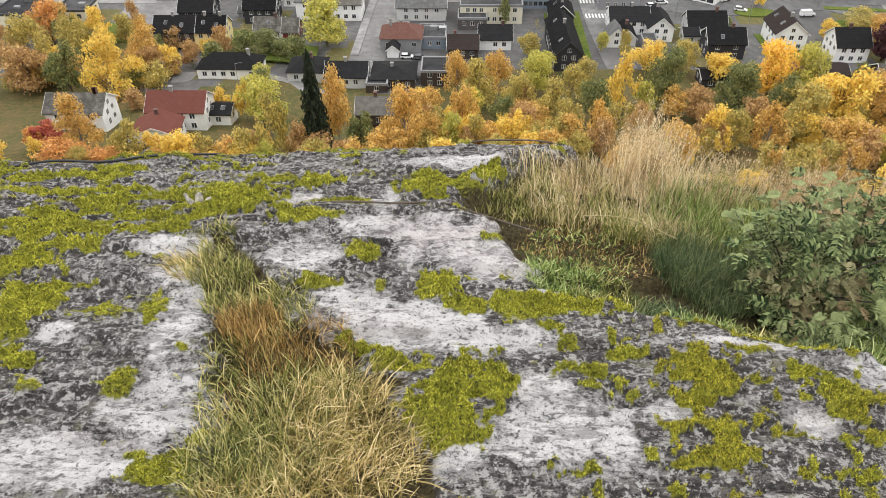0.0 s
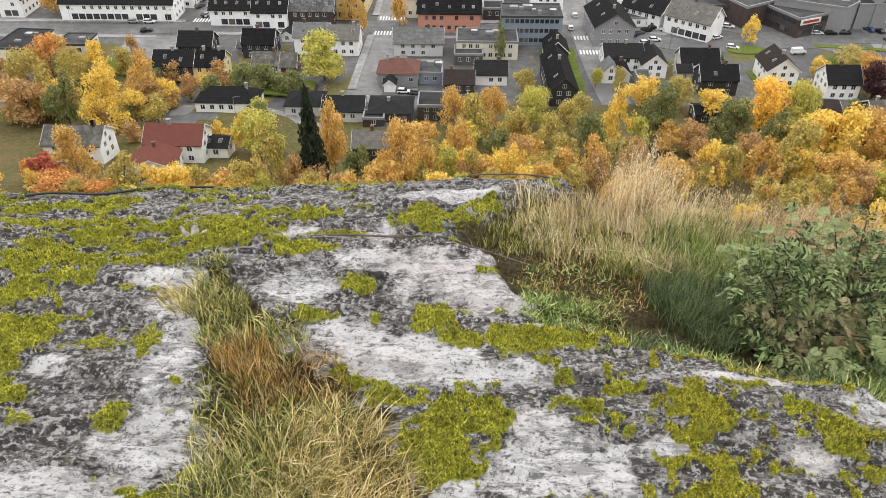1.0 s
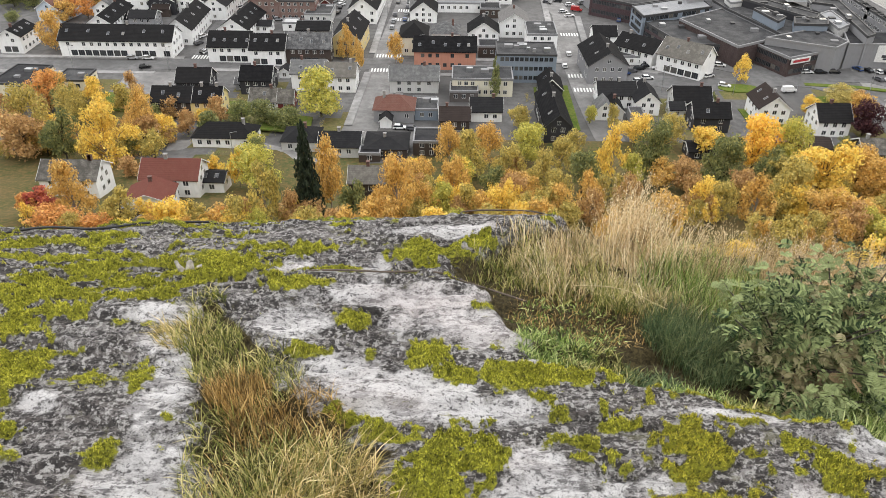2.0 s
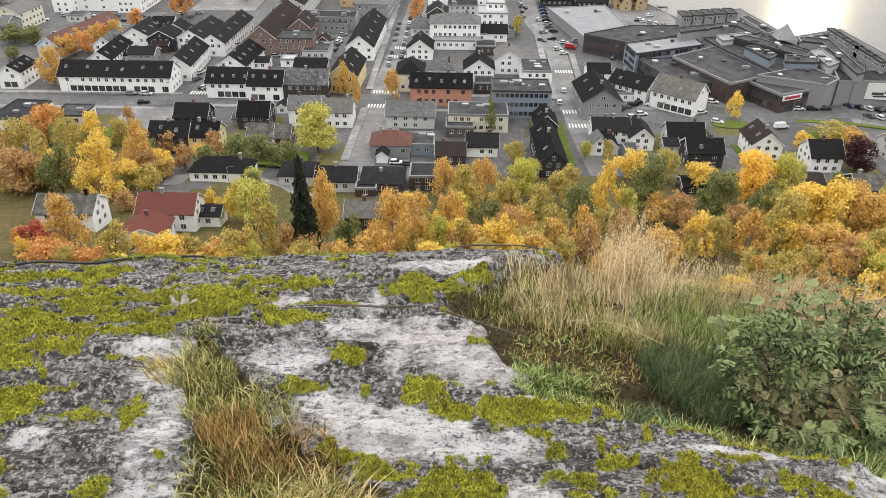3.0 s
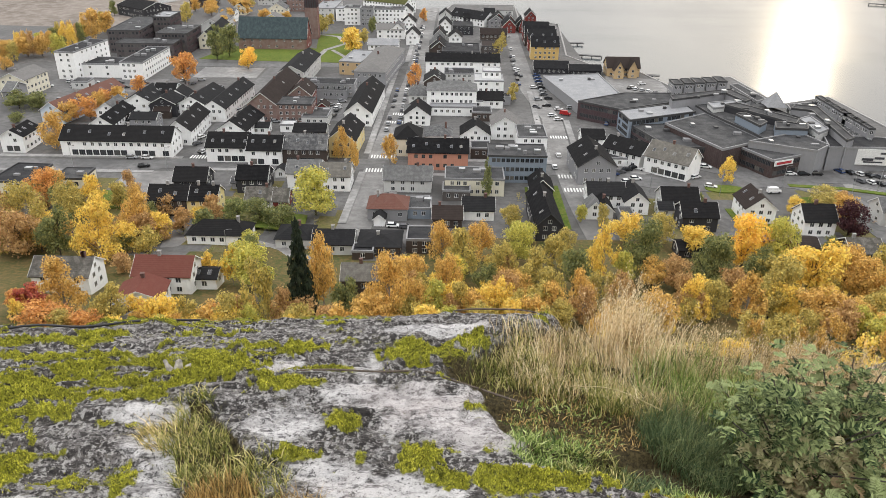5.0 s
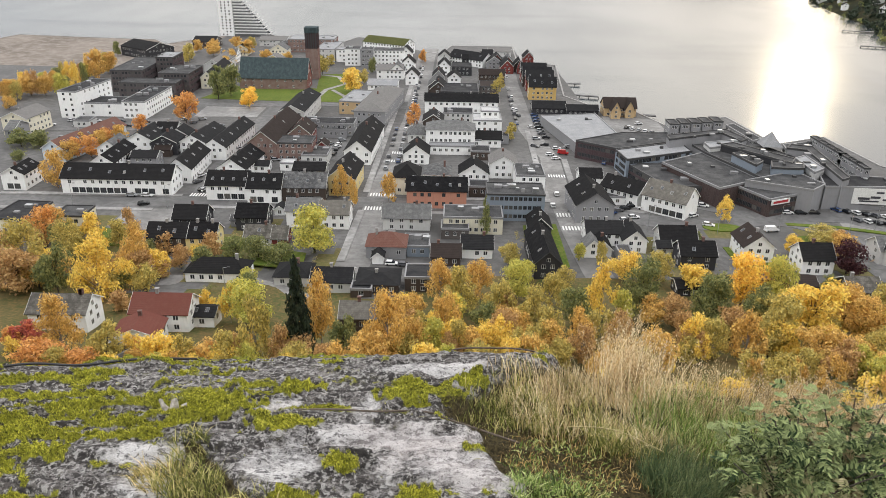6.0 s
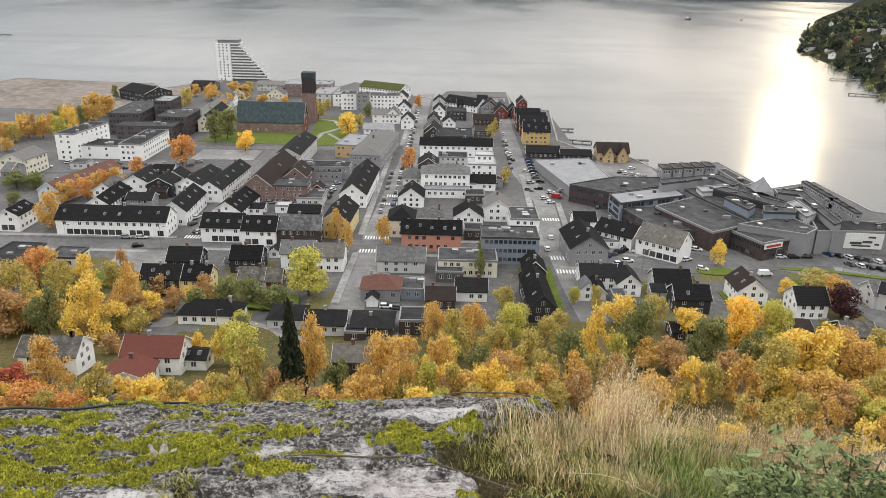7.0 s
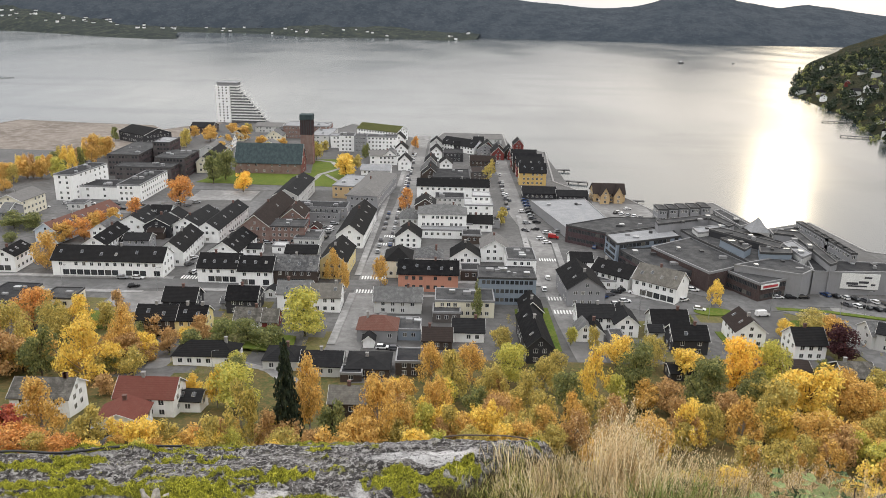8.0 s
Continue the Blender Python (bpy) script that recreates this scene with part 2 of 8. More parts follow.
def house(x, y, z, rot, length, depth, wall_h, roof_h, kind, wall, roof, label, shop=False, storeys=0, step=2.7, chimney=1, lights=0, skip=0.12, trim="white"):
    """A building; its local x runs along the front, y away from it. kind: L ridge along the front, D gable to the front, H hipped, F flat."""
    rnd = random.Random(int(abs(x) * 31 + abs(y) * 17 + length * 7))
    base = new("building" if kind == "F" else "house")
    base.matrix_basis = pose(x, y, z, 0, 0, rot)
    tagged(base, label, "building" if kind == "F" else "house")
    hl = length / 2
    foot = -2.5
    bm = fresh()
    if kind in "HF":
        box(bm, -hl, hl, 0, depth, foot, wall_h)
    elif kind == "L":
        ring = [(0, foot), (depth, foot), (depth, wall_h), (depth / 2, wall_h + roof_h), (0, wall_h)]
        slab(bm, [(-hl, a, b) for a, b in ring], (length, 0, 0))
    else:
        ring = [(-hl, foot), (hl, foot), (hl, wall_h), (0, wall_h + roof_h), (-hl, wall_h)]
        slab(bm, [(a, 0, b) for a, b in ring], (0, depth, 0))
    part("wall", bm, WALL[wall], base)
    o, t = 0.45, 0.22
    trim_mat = TRIM if trim == "white" else DARK_TRIM
    if kind == "F":
        bm = fresh()
        box(bm, -hl + 0.3, hl - 0.3, 0.3, depth - 0.3, wall_h, wall_h + 0.12)
        part("roof", bm, ROOF[roof], base)
        bm = fresh()
        for q in ((-hl - 0.1, hl + 0.1, -0.1, 0.3), (-hl - 0.1, hl + 0.1, depth - 0.3, depth + 0.1), (-hl - 0.1, -hl + 0.3, 0.3, depth - 0.3), (hl - 0.3, hl + 0.1, 0.3, depth - 0.3)):
            box(bm, *q, wall_h - 0.3, wall_h + 0.45)
        part("parapet", bm, CAPPING if trim == "white" else DARK_TRIM, base)
        for i in range(lights):
            bm = fresh()
            a, b = rnd.uniform(-hl * 0.7, hl * 0.7), rnd.uniform(depth * 0.2, depth * 0.8)
            r = rnd.uniform(0.6, 1.5)
            box(bm, a - r, a + r, b - r * 0.7, b + r * 0.7, wall_h, wall_h + rnd.uniform(0.7, 1.6))
            bmesh.ops.bevel(bm, geom=bm.edges[:], offset=0.08, segments=1, affect="EDGES")
            part("roof_vent", bm, STEEL if i % 2 else CAPPING, base)
    else:
        bm = fresh()
        top = wall_h + roof_h + t
        if kind == "L":
            k = roof_h / (depth / 2)
            for s, e in ((-o, depth / 2), (depth + o, depth / 2)):
                slab(bm, [(-hl - o, s, wall_h - o * k + t), (hl + o, s, wall_h - o * k + t), (hl + o, e, top), (-hl - o, e, top)], (0, 0, -t))
        elif kind == "D":
            k = roof_h / hl
            for s in (-hl - o, hl + o):
                slab(bm, [(s, -o, wall_h - o * k + t), (0, -o, top), (0, depth + o, top), (s, depth + o, wall_h - o * k + t)], (0, 0, -t))
        else:
            i = min(hl, depth / 2) * 0.95
            if length >= depth:
                ends = [(-hl + i, depth / 2, top), (hl - i, depth / 2, top)]
                faces = ((0, 1, 5, 4), (1, 2, 5), (2, 3, 4, 5), (3, 0, 4))
            else:
                ends = [(0, i, top), (0, depth - i, top)]
                faces = ((0, 1, 4), (1, 2, 5, 4), (2, 3, 5), (3, 0, 4, 5))
            vs = [bm.verts.new(p) for p in [(-hl - o, -o, wall_h), (hl + o, -o, wall_h), (hl + o, depth + o, wall_h), (-hl - o, depth + o, wall_h)] + ends]
            for f in faces:
                bm.faces.new([vs[j] for j in f])
            bm.faces.new([vs[3], vs[2], vs[1], vs[0]])
        roof_ob = part("roof", bm, ROOF[roof], base)
        if kind == "L":
            e, q = wall_h - o * k, 0.3
            for s in (-hl - o - 0.06, hl + o):
                bm = fresh()
                slab(bm, [(s, -o, e + t), (s, depth / 2, top + 0.02), (s, depth + o, e + t), (s, depth + o, e - 0.1), (s, depth / 2, top - q), (s, -o, e - 0.1)], (0.06, 0, 0))
                part("barge_board", bm, trim_mat, base)
        elif kind == "D":
            e, q = wall_h - o * k, 0.3
            bm = fresh()
            s = -o - 0.06
            slab(bm, [(-hl - o, s, e + t), (0, s, top + 0.02), (hl + o, s, e + t), (hl + o, s, e - 0.1), (0, s, top - q), (-hl - o, s, e - 0.1)], (0, 0.06, 0))
            part("barge_board", bm, trim_mat, base)
        for i in range(chimney):
            bm = fresh()
            a = rnd.uniform(-0.35, 0.35)
            cx, cy = (a * length, depth * 0.5) if kind in "LH" else (0.0, depth * (0.5 + a))
            box(bm, cx - 0.4, cx + 0.4, cy - 0.35, cy + 0.35, wall_h + roof_h * 0.5, top + 1.0)
            box(bm, cx - 0.5, cx + 0.5, cy - 0.45, cy + 0.45, top + 1.0, top + 1.15)
            part("chimney", bm, CHIMNEY if rnd.random() < 0.6 else CONCRETE, base)
        if lights and kind in "LD":
            for i in range(lights):
                f = (i + 0.5 + rnd.uniform(-0.15, 0.15)) / lights
                ob = new("skylight", SKYLIGHT)
                ob.parent = roof_ob
                if kind == "L":
                    p = rnd.choice((0.4, 0.55))
                    ob.matrix_basis = Matrix.LocRotScale((-hl + f * length, depth / 2 * p, wall_h + roof_h * p + t + 0.03), Euler((math.atan2(roof_h, depth / 2) - math.pi / 2, 0, 0)), (0.9, 1, 1.3))
                else:
                    p = 0.5
                    side = -1 if x > 20 else 1
                    ob.matrix_basis = Matrix.LocRotScale((side * hl * p, f * depth, wall_h + roof_h * p + t + 0.03), Euler((math.atan2(roof_h, hl) - math.pi / 2, 0, side * math.pi / 2)), (0.9, 1, 1.3))
    n = storeys or max(1, round(wall_h / 2.9))
    sh = wall_h / n
    style = "dark" if wall in ("white", "cream", "salmon", "pale grey", "dark brick", "blue-grey") and trim != "white" else "white"
    for i in range(n):
        zc = sh * i + sh * 0.56
        if shop and i == 0:
            window_row(base, (-hl, 0), 0, length, zc - 0.1, 2.1, 1.9, 2.7, "shop", rnd, 0.08)
        else:
            window_row(base, (-hl, 0), 0, length, zc, 1.15, 1.25, step, style, rnd, skip)
        if x < 15:
            window_row(base, (hl, 0), math.pi / 2, depth, zc, 1.1, 1.2, step * 1.1, style, rnd, skip)
        if x > -15:
            window_row(base, (-hl, depth), -math.pi / 2, depth, zc, 1.1, 1.2, step * 1.1, style, rnd, skip)
    if kind == "D" and roof_h > 2.4:
        window_row(base, (-hl * 0.5, 0), 0, hl, wall_h + roof_h * 0.28, 1.0, 1.1, max(1.6, hl * 0.45), style, rnd)
    if kind == "L" and roof_h > 2.4:
        window_row(base, (hl, depth * 0.25), math.pi / 2, depth * 0.5, wall_h + roof_h * 0.28, 1.0, 1.1, max(1.6, depth * 0.22), style, rnd)
        window_row(base, (-hl, depth * 0.75), -math.pi / 2, depth * 0.5, wall_h + roof_h * 0.28, 1.0, 1.1, max(1.6, depth * 0.22), style, rnd)
    return base


def block(pts, z0, h, wall, roof, label, band=0, trim="white", name="building", vents=3):
    """A flat-roofed block on a free outline, with a parapet and, if asked, strips of windows."""
    c = Vector((sum(p[0] for p in pts) / len(pts), sum(p[1] for p in pts) / len(pts), z0))
    base = new(name)
    base.location = c
    tagged(base, label, "building")
    loc = [(p[0] - c.x, p[1] - c.y) for p in pts]
    if sum(loc[i][0] * loc[(i + 1) % len(loc)][1] - loc[(i + 1) % len(loc)][0] * loc[i][1] for i in range(len(loc))) < 0:
        loc = loc[::-1]
    bm = fresh()
    slab(bm, [(a, b, h) for a, b in loc], (0, 0, -h - 2))
    part("wall", bm, WALL[wall], base)
    bm = fresh()
    slab(bm, [(a * 0.985, b * 0.985, h + 0.15) for a, b in loc], (0, 0, -0.14))
    part("roof", bm, ROOF[roof], base)
    bm = fresh()
    for i in range(len(loc)):
        a, b = Vector(loc[i]), Vector(loc[(i + 1) % len(loc)])
        d = (b - a).normalized()
        q = Vector((d.y, -d.x)) * 0.12
        slab(bm, [(*(a + q), h + 0.5), (*(b + q), h + 0.5), (*(b - 3 * q), h + 0.5), (*(a - 3 * q), h + 0.5)], (0, 0, -0.9))
        if band:
            rnd = random.Random(i)
            for k in range(band):
                zc = h / band * (k + 0.55)
                ln = (b - a).length
                window_row(base, tuple(a), math.atan2(d.y, d.x), ln, zc, 1.9, 1.5, 2.3, "shop", rnd, 0.05)
    part("parapet", bm, CAPPING if trim == "white" else DARK_TRIM, base)
    rnd = random.Random(int(abs(c.x) * 7 + abs(c.y) * 3))
    for i in range(vents):
        a, b = rnd.sample(loc, 2)
        k, q = rnd.uniform(0.1, 0.6), rnd.uniform(0.2, 0.6)
        vx, vy = a[0] * k + b[0] * (q - k) * 0.5, a[1] * k + b[1] * (q - k) * 0.5
        w, d, u = rnd.uniform(0.5, 1.6), rnd.uniform(0.5, 1.2), rnd.uniform(0.6, 1.5)
        bm = fresh()
        box(bm, vx - w, vx + w, vy - d, vy + d, h + 0.1, h + u)
        bmesh.ops.bevel(bm, geom=bm.edges[:], offset=0.08, segments=1, affect="EDGES")
        part("roof_vent", bm, (STEEL, CAPPING, DARK_TRIM)[i % 3], base)
    return base


def ground_z(x, y):
    """The lie of the land: flat town, a wooded slope up to the crag."""
    if y > 225:
        return 0.0
    if y > 130:
        return 14 * ((225 - y) / 95) ** 2
    if y > 40:
        return 14 + 0.295 * (130 - y)
    return 40.55 + (40 - max(y, 4)) / 36 * 54.0


def ribbon(name, pts, width, z, material, label="", category="", kind="structure"):
    """A strip of road or kerb along a line of places."""
    bm = fresh()
    fine = []
    for a, b in zip(pts, pts[1:]):
        n = max(1, int((Vector(b) - Vector(a)).length / 6))
        fine += [Vector(a).lerp(Vector(b), i / n) for i in range(n)]
    fine.append(Vector(pts[-1]))
    rows = []
    for i, p in enumerate(fine):
        d = (fine[min(i + 1, len(fine) - 1)] - fine[max(i - 1, 0)]).normalized()
        q = Vector((-d.y, d.x)) * width / 2
        rows.append([bm.verts.new((p.x + k * q.x, p.y + k * q.y, ground_z(p.x, p.y) + zz)) for k, zz in ((1.02, z - 0.3), (1, z), (-1, z), (-1.02, z - 0.3))])
    for r, s in zip(rows, rows[1:]):
        for i in range(3):
            bm.faces.new((r[i], r[i + 1], s[i + 1], s[i]))
    ob = new(name, mesh_of(name, bm, material))
    return tagged(ob, label, category or name, kind=kind)




# ---- land, water, far shores ----
def asphalt_mat(name, c, wet):
    m = Nodes(name)
    v = m.world_coords()
    big = m.noise(v, 0.035, 6, 0.65)
    mid = m.noise(v, 0.35, 5, 0.65)
    base = m.mix(m.ramp(big, (0.38, 0.0), (0.62, 1.0)), shade(c, 0.8), shade(c, 1.5))
    base = m.mix(m.ramp(mid, (0.42, 0.0), (0.6, 0.5)), base, shade(c, 0.55))
    return m.done(base, m.ramp(big, (0.4, wet + 0.25), (0.6, 0.9)), m.bump(mid, 0.2, 0.05), spec=0.25)


def earth_mat(name, a, b, c, s=1.0):
    m = Nodes(name)
    v = m.world_coords()
    base = m.mix(m.ramp(m.noise(v, 0.12 * s, 6, 0.7), (0.4, 0.0), (0.6, 1.0)), a, b)
    base = m.mix(m.ramp(m.noise(v, 0.9 * s, 5, 0.7), (0.45, 0.0), (0.62, 0.8)), base, c)
    return m.done(base, 0.95, m.bump(m.noise(v, 2.0 * s, 5), 0.6, 0.2), spec=0.1)


TOWN_GROUND = asphalt_mat("town_asphalt", (0.10, 0.097, 0.095), 0.45)
ROAD = asphalt_mat("road_asphalt", (0.12, 0.118, 0.117), 0.4)
STREET = asphalt_mat("old_street_asphalt", (0.19, 0.185, 0.18), 0.5)
PAVING = asphalt_mat("pavement_slabs", (0.24, 0.235, 0.23), 0.6)
SLOPE_GROUND = earth_mat("slope_undergrowth", (0.11, 0.09, 0.04), (0.06, 0.075, 0.026), (0.17, 0.115, 0.05))
LAWN = earth_mat("lawn", (0.10, 0.14, 0.025), (0.07, 0.11, 0.02), (0.15, 0.15, 0.04))
GRAVEL = earth_mat("gravel_fill", (0.21, 0.18, 0.155), (0.14, 0.118, 0.10), (0.27, 0.24, 0.215), 0.13)
GARDEN = earth_mat("garden_ground", (0.10, 0.105, 0.035), (0.13, 0.11, 0.06), (0.17, 0.14, 0.06))
LINES = plain("road_marking", (0.75, 0.75, 0.73), 0.7)

SHORE = [(-700, 560), (-396, 630), (-386, 678), (-317, 668), (-259, 663), (-242, 639), (-213, 689), (-166, 701), (-149, 682), (-96, 669), (-87, 699), (-38, 661),
         (-34, 633), (-11, 613), (-2, 657), (50, 658), (49, 588), (77, 572), (72, 505), (69, 465), (86, 431), (105, 426), (116, 391), (125, 407),
         (154, 417), (159, 373), (160, 362), (191, 378), (195, 328), (230, 315), (420, 240), (700, 150)]


def shore_y(x):
    """How far the land reaches at x; the quays are steps in this line."""
    best = -1e9
    for (x0, y0), (x1, y1) in zip(SHORE, SHORE[1:]):
        if min(x0, x1) <= x <= max(x0, x1) and x0 != x1:
            best = max(best, y0 + (y1 - y0) * (x - x0) / (x1 - x0))
    return best


def make_ground():
    xs = np.unique(np.concatenate([np.arange(-700, -400, 20), np.arange(-400, 240, 2.5), np.arange(240, 701, 20)]))
    ys = np.concatenate([np.array([-400, -150, -40, -8]), np.arange(4, 40, 3), np.arange(40, 240, 5), np.arange(240, 320, 10)])
    verts, faces, mats = [], [], []
    nx = len(xs)
    wob = lambda x, y: 0.8 * noise.noise(Vector((x * 0.06, y * 0.06, 3))) if y < 205 else 0.0
    for y in ys:
        for x in xs:
            verts.append((x, y, ground_z(x, y) + wob(x, y)))
    rows = len(ys)
    # from the last straight row the sheet runs out to the water's edge, then drops to the sea bed and on to the horizon
    reach = [max(325.0, shore_y(float(x))) for x in xs]
    for k in range(1, 25):
        for x, r in zip(xs, reach):
            verts.append((x, 310 + (r - 310) * k / 24, 0.0))
    for x, r in zip(xs, reach):
        verts.append((x, r + 0.15, -6.0))
    for x, r in zip(xs, reach):
        verts.append((x * 7, 4990.0, -30.0))
    total = rows + 26
    for j in range(total - 1):
        for i in range(nx - 1):
            a = j * nx + i
            faces.append((a, a + 1, a + nx + 1, a + nx))
            cx, cy = xs[i], verts[a][1]
            slope = cy < 188 + 12 * noise.noise(Vector((cx * 0.03, 0, 0))) or (cy < 203 and cx > -15)
            fill = cx < -205 - max(0.0, 560 - cy) * 0.55 and cy > 520
            plot = 168 < cy < 250 and (cx < -36 or cx > 58) and noise.noise(Vector((cx * 0.05, cy * 0.05, 9))) > 0.08
            mats.append(1 if slope else 2 if fill else 3 if plot else 0)
    me = bpy.data.meshes.new("ground")
    me.from_pydata(verts, [], faces)
    for m in (TOWN_GROUND, SLOPE_GROUND, GRAVEL, GARDEN):
        me.materials.append(m)
    me.polygons.foreach_set("material_index", mats)
    me.update()
    tagged(new("ground", me), "grey town ground running up into a wooded slope", "ground", kind="structure")
    bm = fresh()
    pts = [Vector((x, y, 0)) for x, y in SHORE]
    for a, b in zip(pts, pts[1:]):
        d = (b - a).normalized()
        q = Vector((-d.y, d.x, 0)) * 0.5
        slab(bm, [a + q + Vector((0, 0, 0.35)), b + q + Vector((0, 0, 0.35)), b - q + Vector((0, 0, 0.35)), a - q + Vector((0, 0, 0.35))], (0, 0, -3.5))
    tagged(new("quay_wall", mesh_of("quay_wall", bm, CONCRETE)), "weathered concrete quay wall along the water", "quay", kind="structure")


make_ground()


def make_water():
    m = Nodes("fjord_water")
    calm = m.noise(m.world_coords((1.0, 0.35, 1)), 0.004, 5, 0.6)
    streak = m.noise(m.world_coords((0.16, 1.0, 1)), 0.012, 5, 0.6)
    rough = m.maths("ADD", m.ramp(calm, (0.42, 0.16), (0.6, 0.23)), m.ramp(streak, (0.52, 0.0), (0.66, 0.035)))
    mat = m.done((0.03, 0.04, 0.045), rough, spec=0.5)
    bm = fresh()
    bmesh.ops.create_grid(bm, x_segments=20, y_segments=20, size=4900)
    ob = new("water", mesh_of("water", bm, mat))
    ob.location = (0, 0, -2)
    tagged(ob, "calm grey fjord water with a sun glitter", "water", kind="structure")


make_water()


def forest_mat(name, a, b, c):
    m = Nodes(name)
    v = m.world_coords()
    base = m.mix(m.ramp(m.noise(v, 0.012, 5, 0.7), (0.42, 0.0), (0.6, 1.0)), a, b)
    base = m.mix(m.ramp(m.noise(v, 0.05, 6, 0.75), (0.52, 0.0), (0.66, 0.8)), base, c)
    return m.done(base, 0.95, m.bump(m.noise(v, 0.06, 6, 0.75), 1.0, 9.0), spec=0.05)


FAR_FOREST = forest_mat("far_forest", (0.030, 0.038, 0.038), (0.046, 0.054, 0.048), (0.12, 0.12, 0.085))
# Distance haze is mixed into this forest colour: bluer and flatter than nearer woods.
HAZED_MOUNTAIN = forest_mat("hazed_mountain_forest", (0.042, 0.053, 0.066), (0.06, 0.071, 0.084), (0.08, 0.088, 0.098))
NEAR_FOREST = forest_mat("spur_forest", (0.022, 0.026, 0.016), (0.035, 0.036, 0.02), (0.08, 0.06, 0.026))


def ridge(name, front, rise, material, label, depth, jag, cols=140, rows=26, seed=0):
    """A wooded hill: its foot follows the line front, and it climbs away to the height rise(s) along it."""
    verts, faces = [], []
    seg = [(Vector(b) - Vector(a)).length for a, b in zip(front, front[1:])]
    total = sum(seg)
    for j in range(rows):
        v = j / (rows - 1)
        for i in range(cols):
            s = i / (cols - 1) * total
            k = 0
            while k < len(seg) - 1 and s > seg[k]:
                s -= seg[k]
                k += 1
            p = Vector(front[k]).lerp(Vector(front[k + 1]), min(1, s / seg[k]))
            u = i / (cols - 1)
            q = Vector((p.x, p.y)) + Vector(depth) * v
            n = noise.fractal(Vector((q.x * jag, q.y * jag, seed)), 1.0, 2.0, 6)
            up = rise(u) * (1 - (1 - v) ** 2.0)
            z = -3 + up * (1 + 0.16 * n) + (0.0 if j == 0 else 14 * v * abs(n)) + (0 if j == 0 else 1.5)
            verts.append((q.x, q.y, z))
    for j in range(rows - 1):
        for i in range(cols - 1):
            a = j * cols + i
            faces.append((a, a + 1, a + cols + 1, a + cols))
    me = bpy.data.meshes.new(name)
    me.from_pydata(verts, [], faces)
    me.materials.append(material)
    me.polygons.foreach_set("use_smooth", [True] * len(me.polygons))
    ob = new(name, me)
    return tagged(ob, label, "hill", kind="structure")


def bumps(base, *humps):
    return lambda u: base + sum(h * math.exp(-((u - c) / w) ** 2) for c, w, h in humps)


ridge("far_mountain", [(-4200, 3300), (-2000, 3700), (0, 3600), (1200, 3400), (2200, 3550), (4300, 3200)], bumps(130, (0.10, 0.2, 90), (0.40, 0.12, 130), (0.52, 0.05, 10), (0.64, 0.035, 75), (0.71, 0.03, 35)), HAZED_MOUNTAIN,
      "forested mountains across the fjord, coloured with blue-grey haze", (60, 700), 0.0013, 220, 30, 2)
HEADLAND = ridge("far_headland", [(-2900, 3250), (-1943, 3200), (-1402, 2840), (-1150, 2640), (-961, 2567), (-930, 2640)], bumps(20, (0.45, 0.3, 62)), FAR_FOREST,
      "dark wooded headland with scattered houses", (-160, 520), 0.006, 160, 20, 5)
LOW_SHORE = ridge("far_shore", [(-1300, 3379), (-811, 3420), (-640, 3180), (-514, 3060), (-380, 3190), (-242, 3200), (-120, 3110), (-20, 3060), (120, 3300)], bumps(12, (0.5, 0.3, 22)), FAR_FOREST,
      "low wooded far shore with fields", (40, 420), 0.006, 160, 14, 6)
SPUR = ridge("wooded_spur", [(1500, 2900), (902, 1943), (640, 1400), (611, 1313), (505, 1120), (472, 960), (452, 849), (385, 652), (420, 420)], bumps(65, (0.35, 0.25, 75), (0.8, 0.2, 30)), NEAR_FOREST,
      "dark forested spur running down to the fjord", (650, 120), 0.009, 200, 40, 8)

# streets and squares
ribbon("road", [(-31, 205), (-28, 238), (-27, 286), (-21, 400), (-20, 598), (-18, 640)], 11, 0.05, STREET, "pale grey main street with parked cars", "road")
ribbon("road", [(-180, 263), (-124, 263), (-98, 267), (-31, 269), (38, 266), (60, 263)], 11, 0.09, ROAD, "asphalt cross street through the town", "road")
ribbon("road", [(46, 205), (44, 238), (43, 277), (45, 331), (39, 381), (39, 502), (41, 593)], 9, 0.13, STREET, "grey side street towards the wharf", "road")
ribbon("road", [(139, 190), (138, 226), (136, 248), (126, 257), (114, 259), (96, 253), (76, 254), (46, 268)], 12, 0.17, ROAD, "wide curving asphalt road", "road")
ribbon("road", [(260, 235), (160, 252), (148, 262), (131, 263), (105, 268), (80, 285)], 11, 0.2, ROAD, "asphalt road past the shopping centre", "road")
ribbon("road", [(-36, 160), (-38, 176), (-42, 185), (-50, 191), (-64, 199), (-85, 196)], 6.5, 0.08, STREET, "narrow residential lane on the slope", "road")
ribbon("road", [(-96, 262), (-100, 303), (-102, 357), (-100, 420)], 8, 0.11, ROAD, "side street between wooden houses", "road")
ribbon("road", [(-150, 425), (-100, 427), (-62, 430), (-20, 425)], 8, 0.11, ROAD, "street below the church lawn", "road")

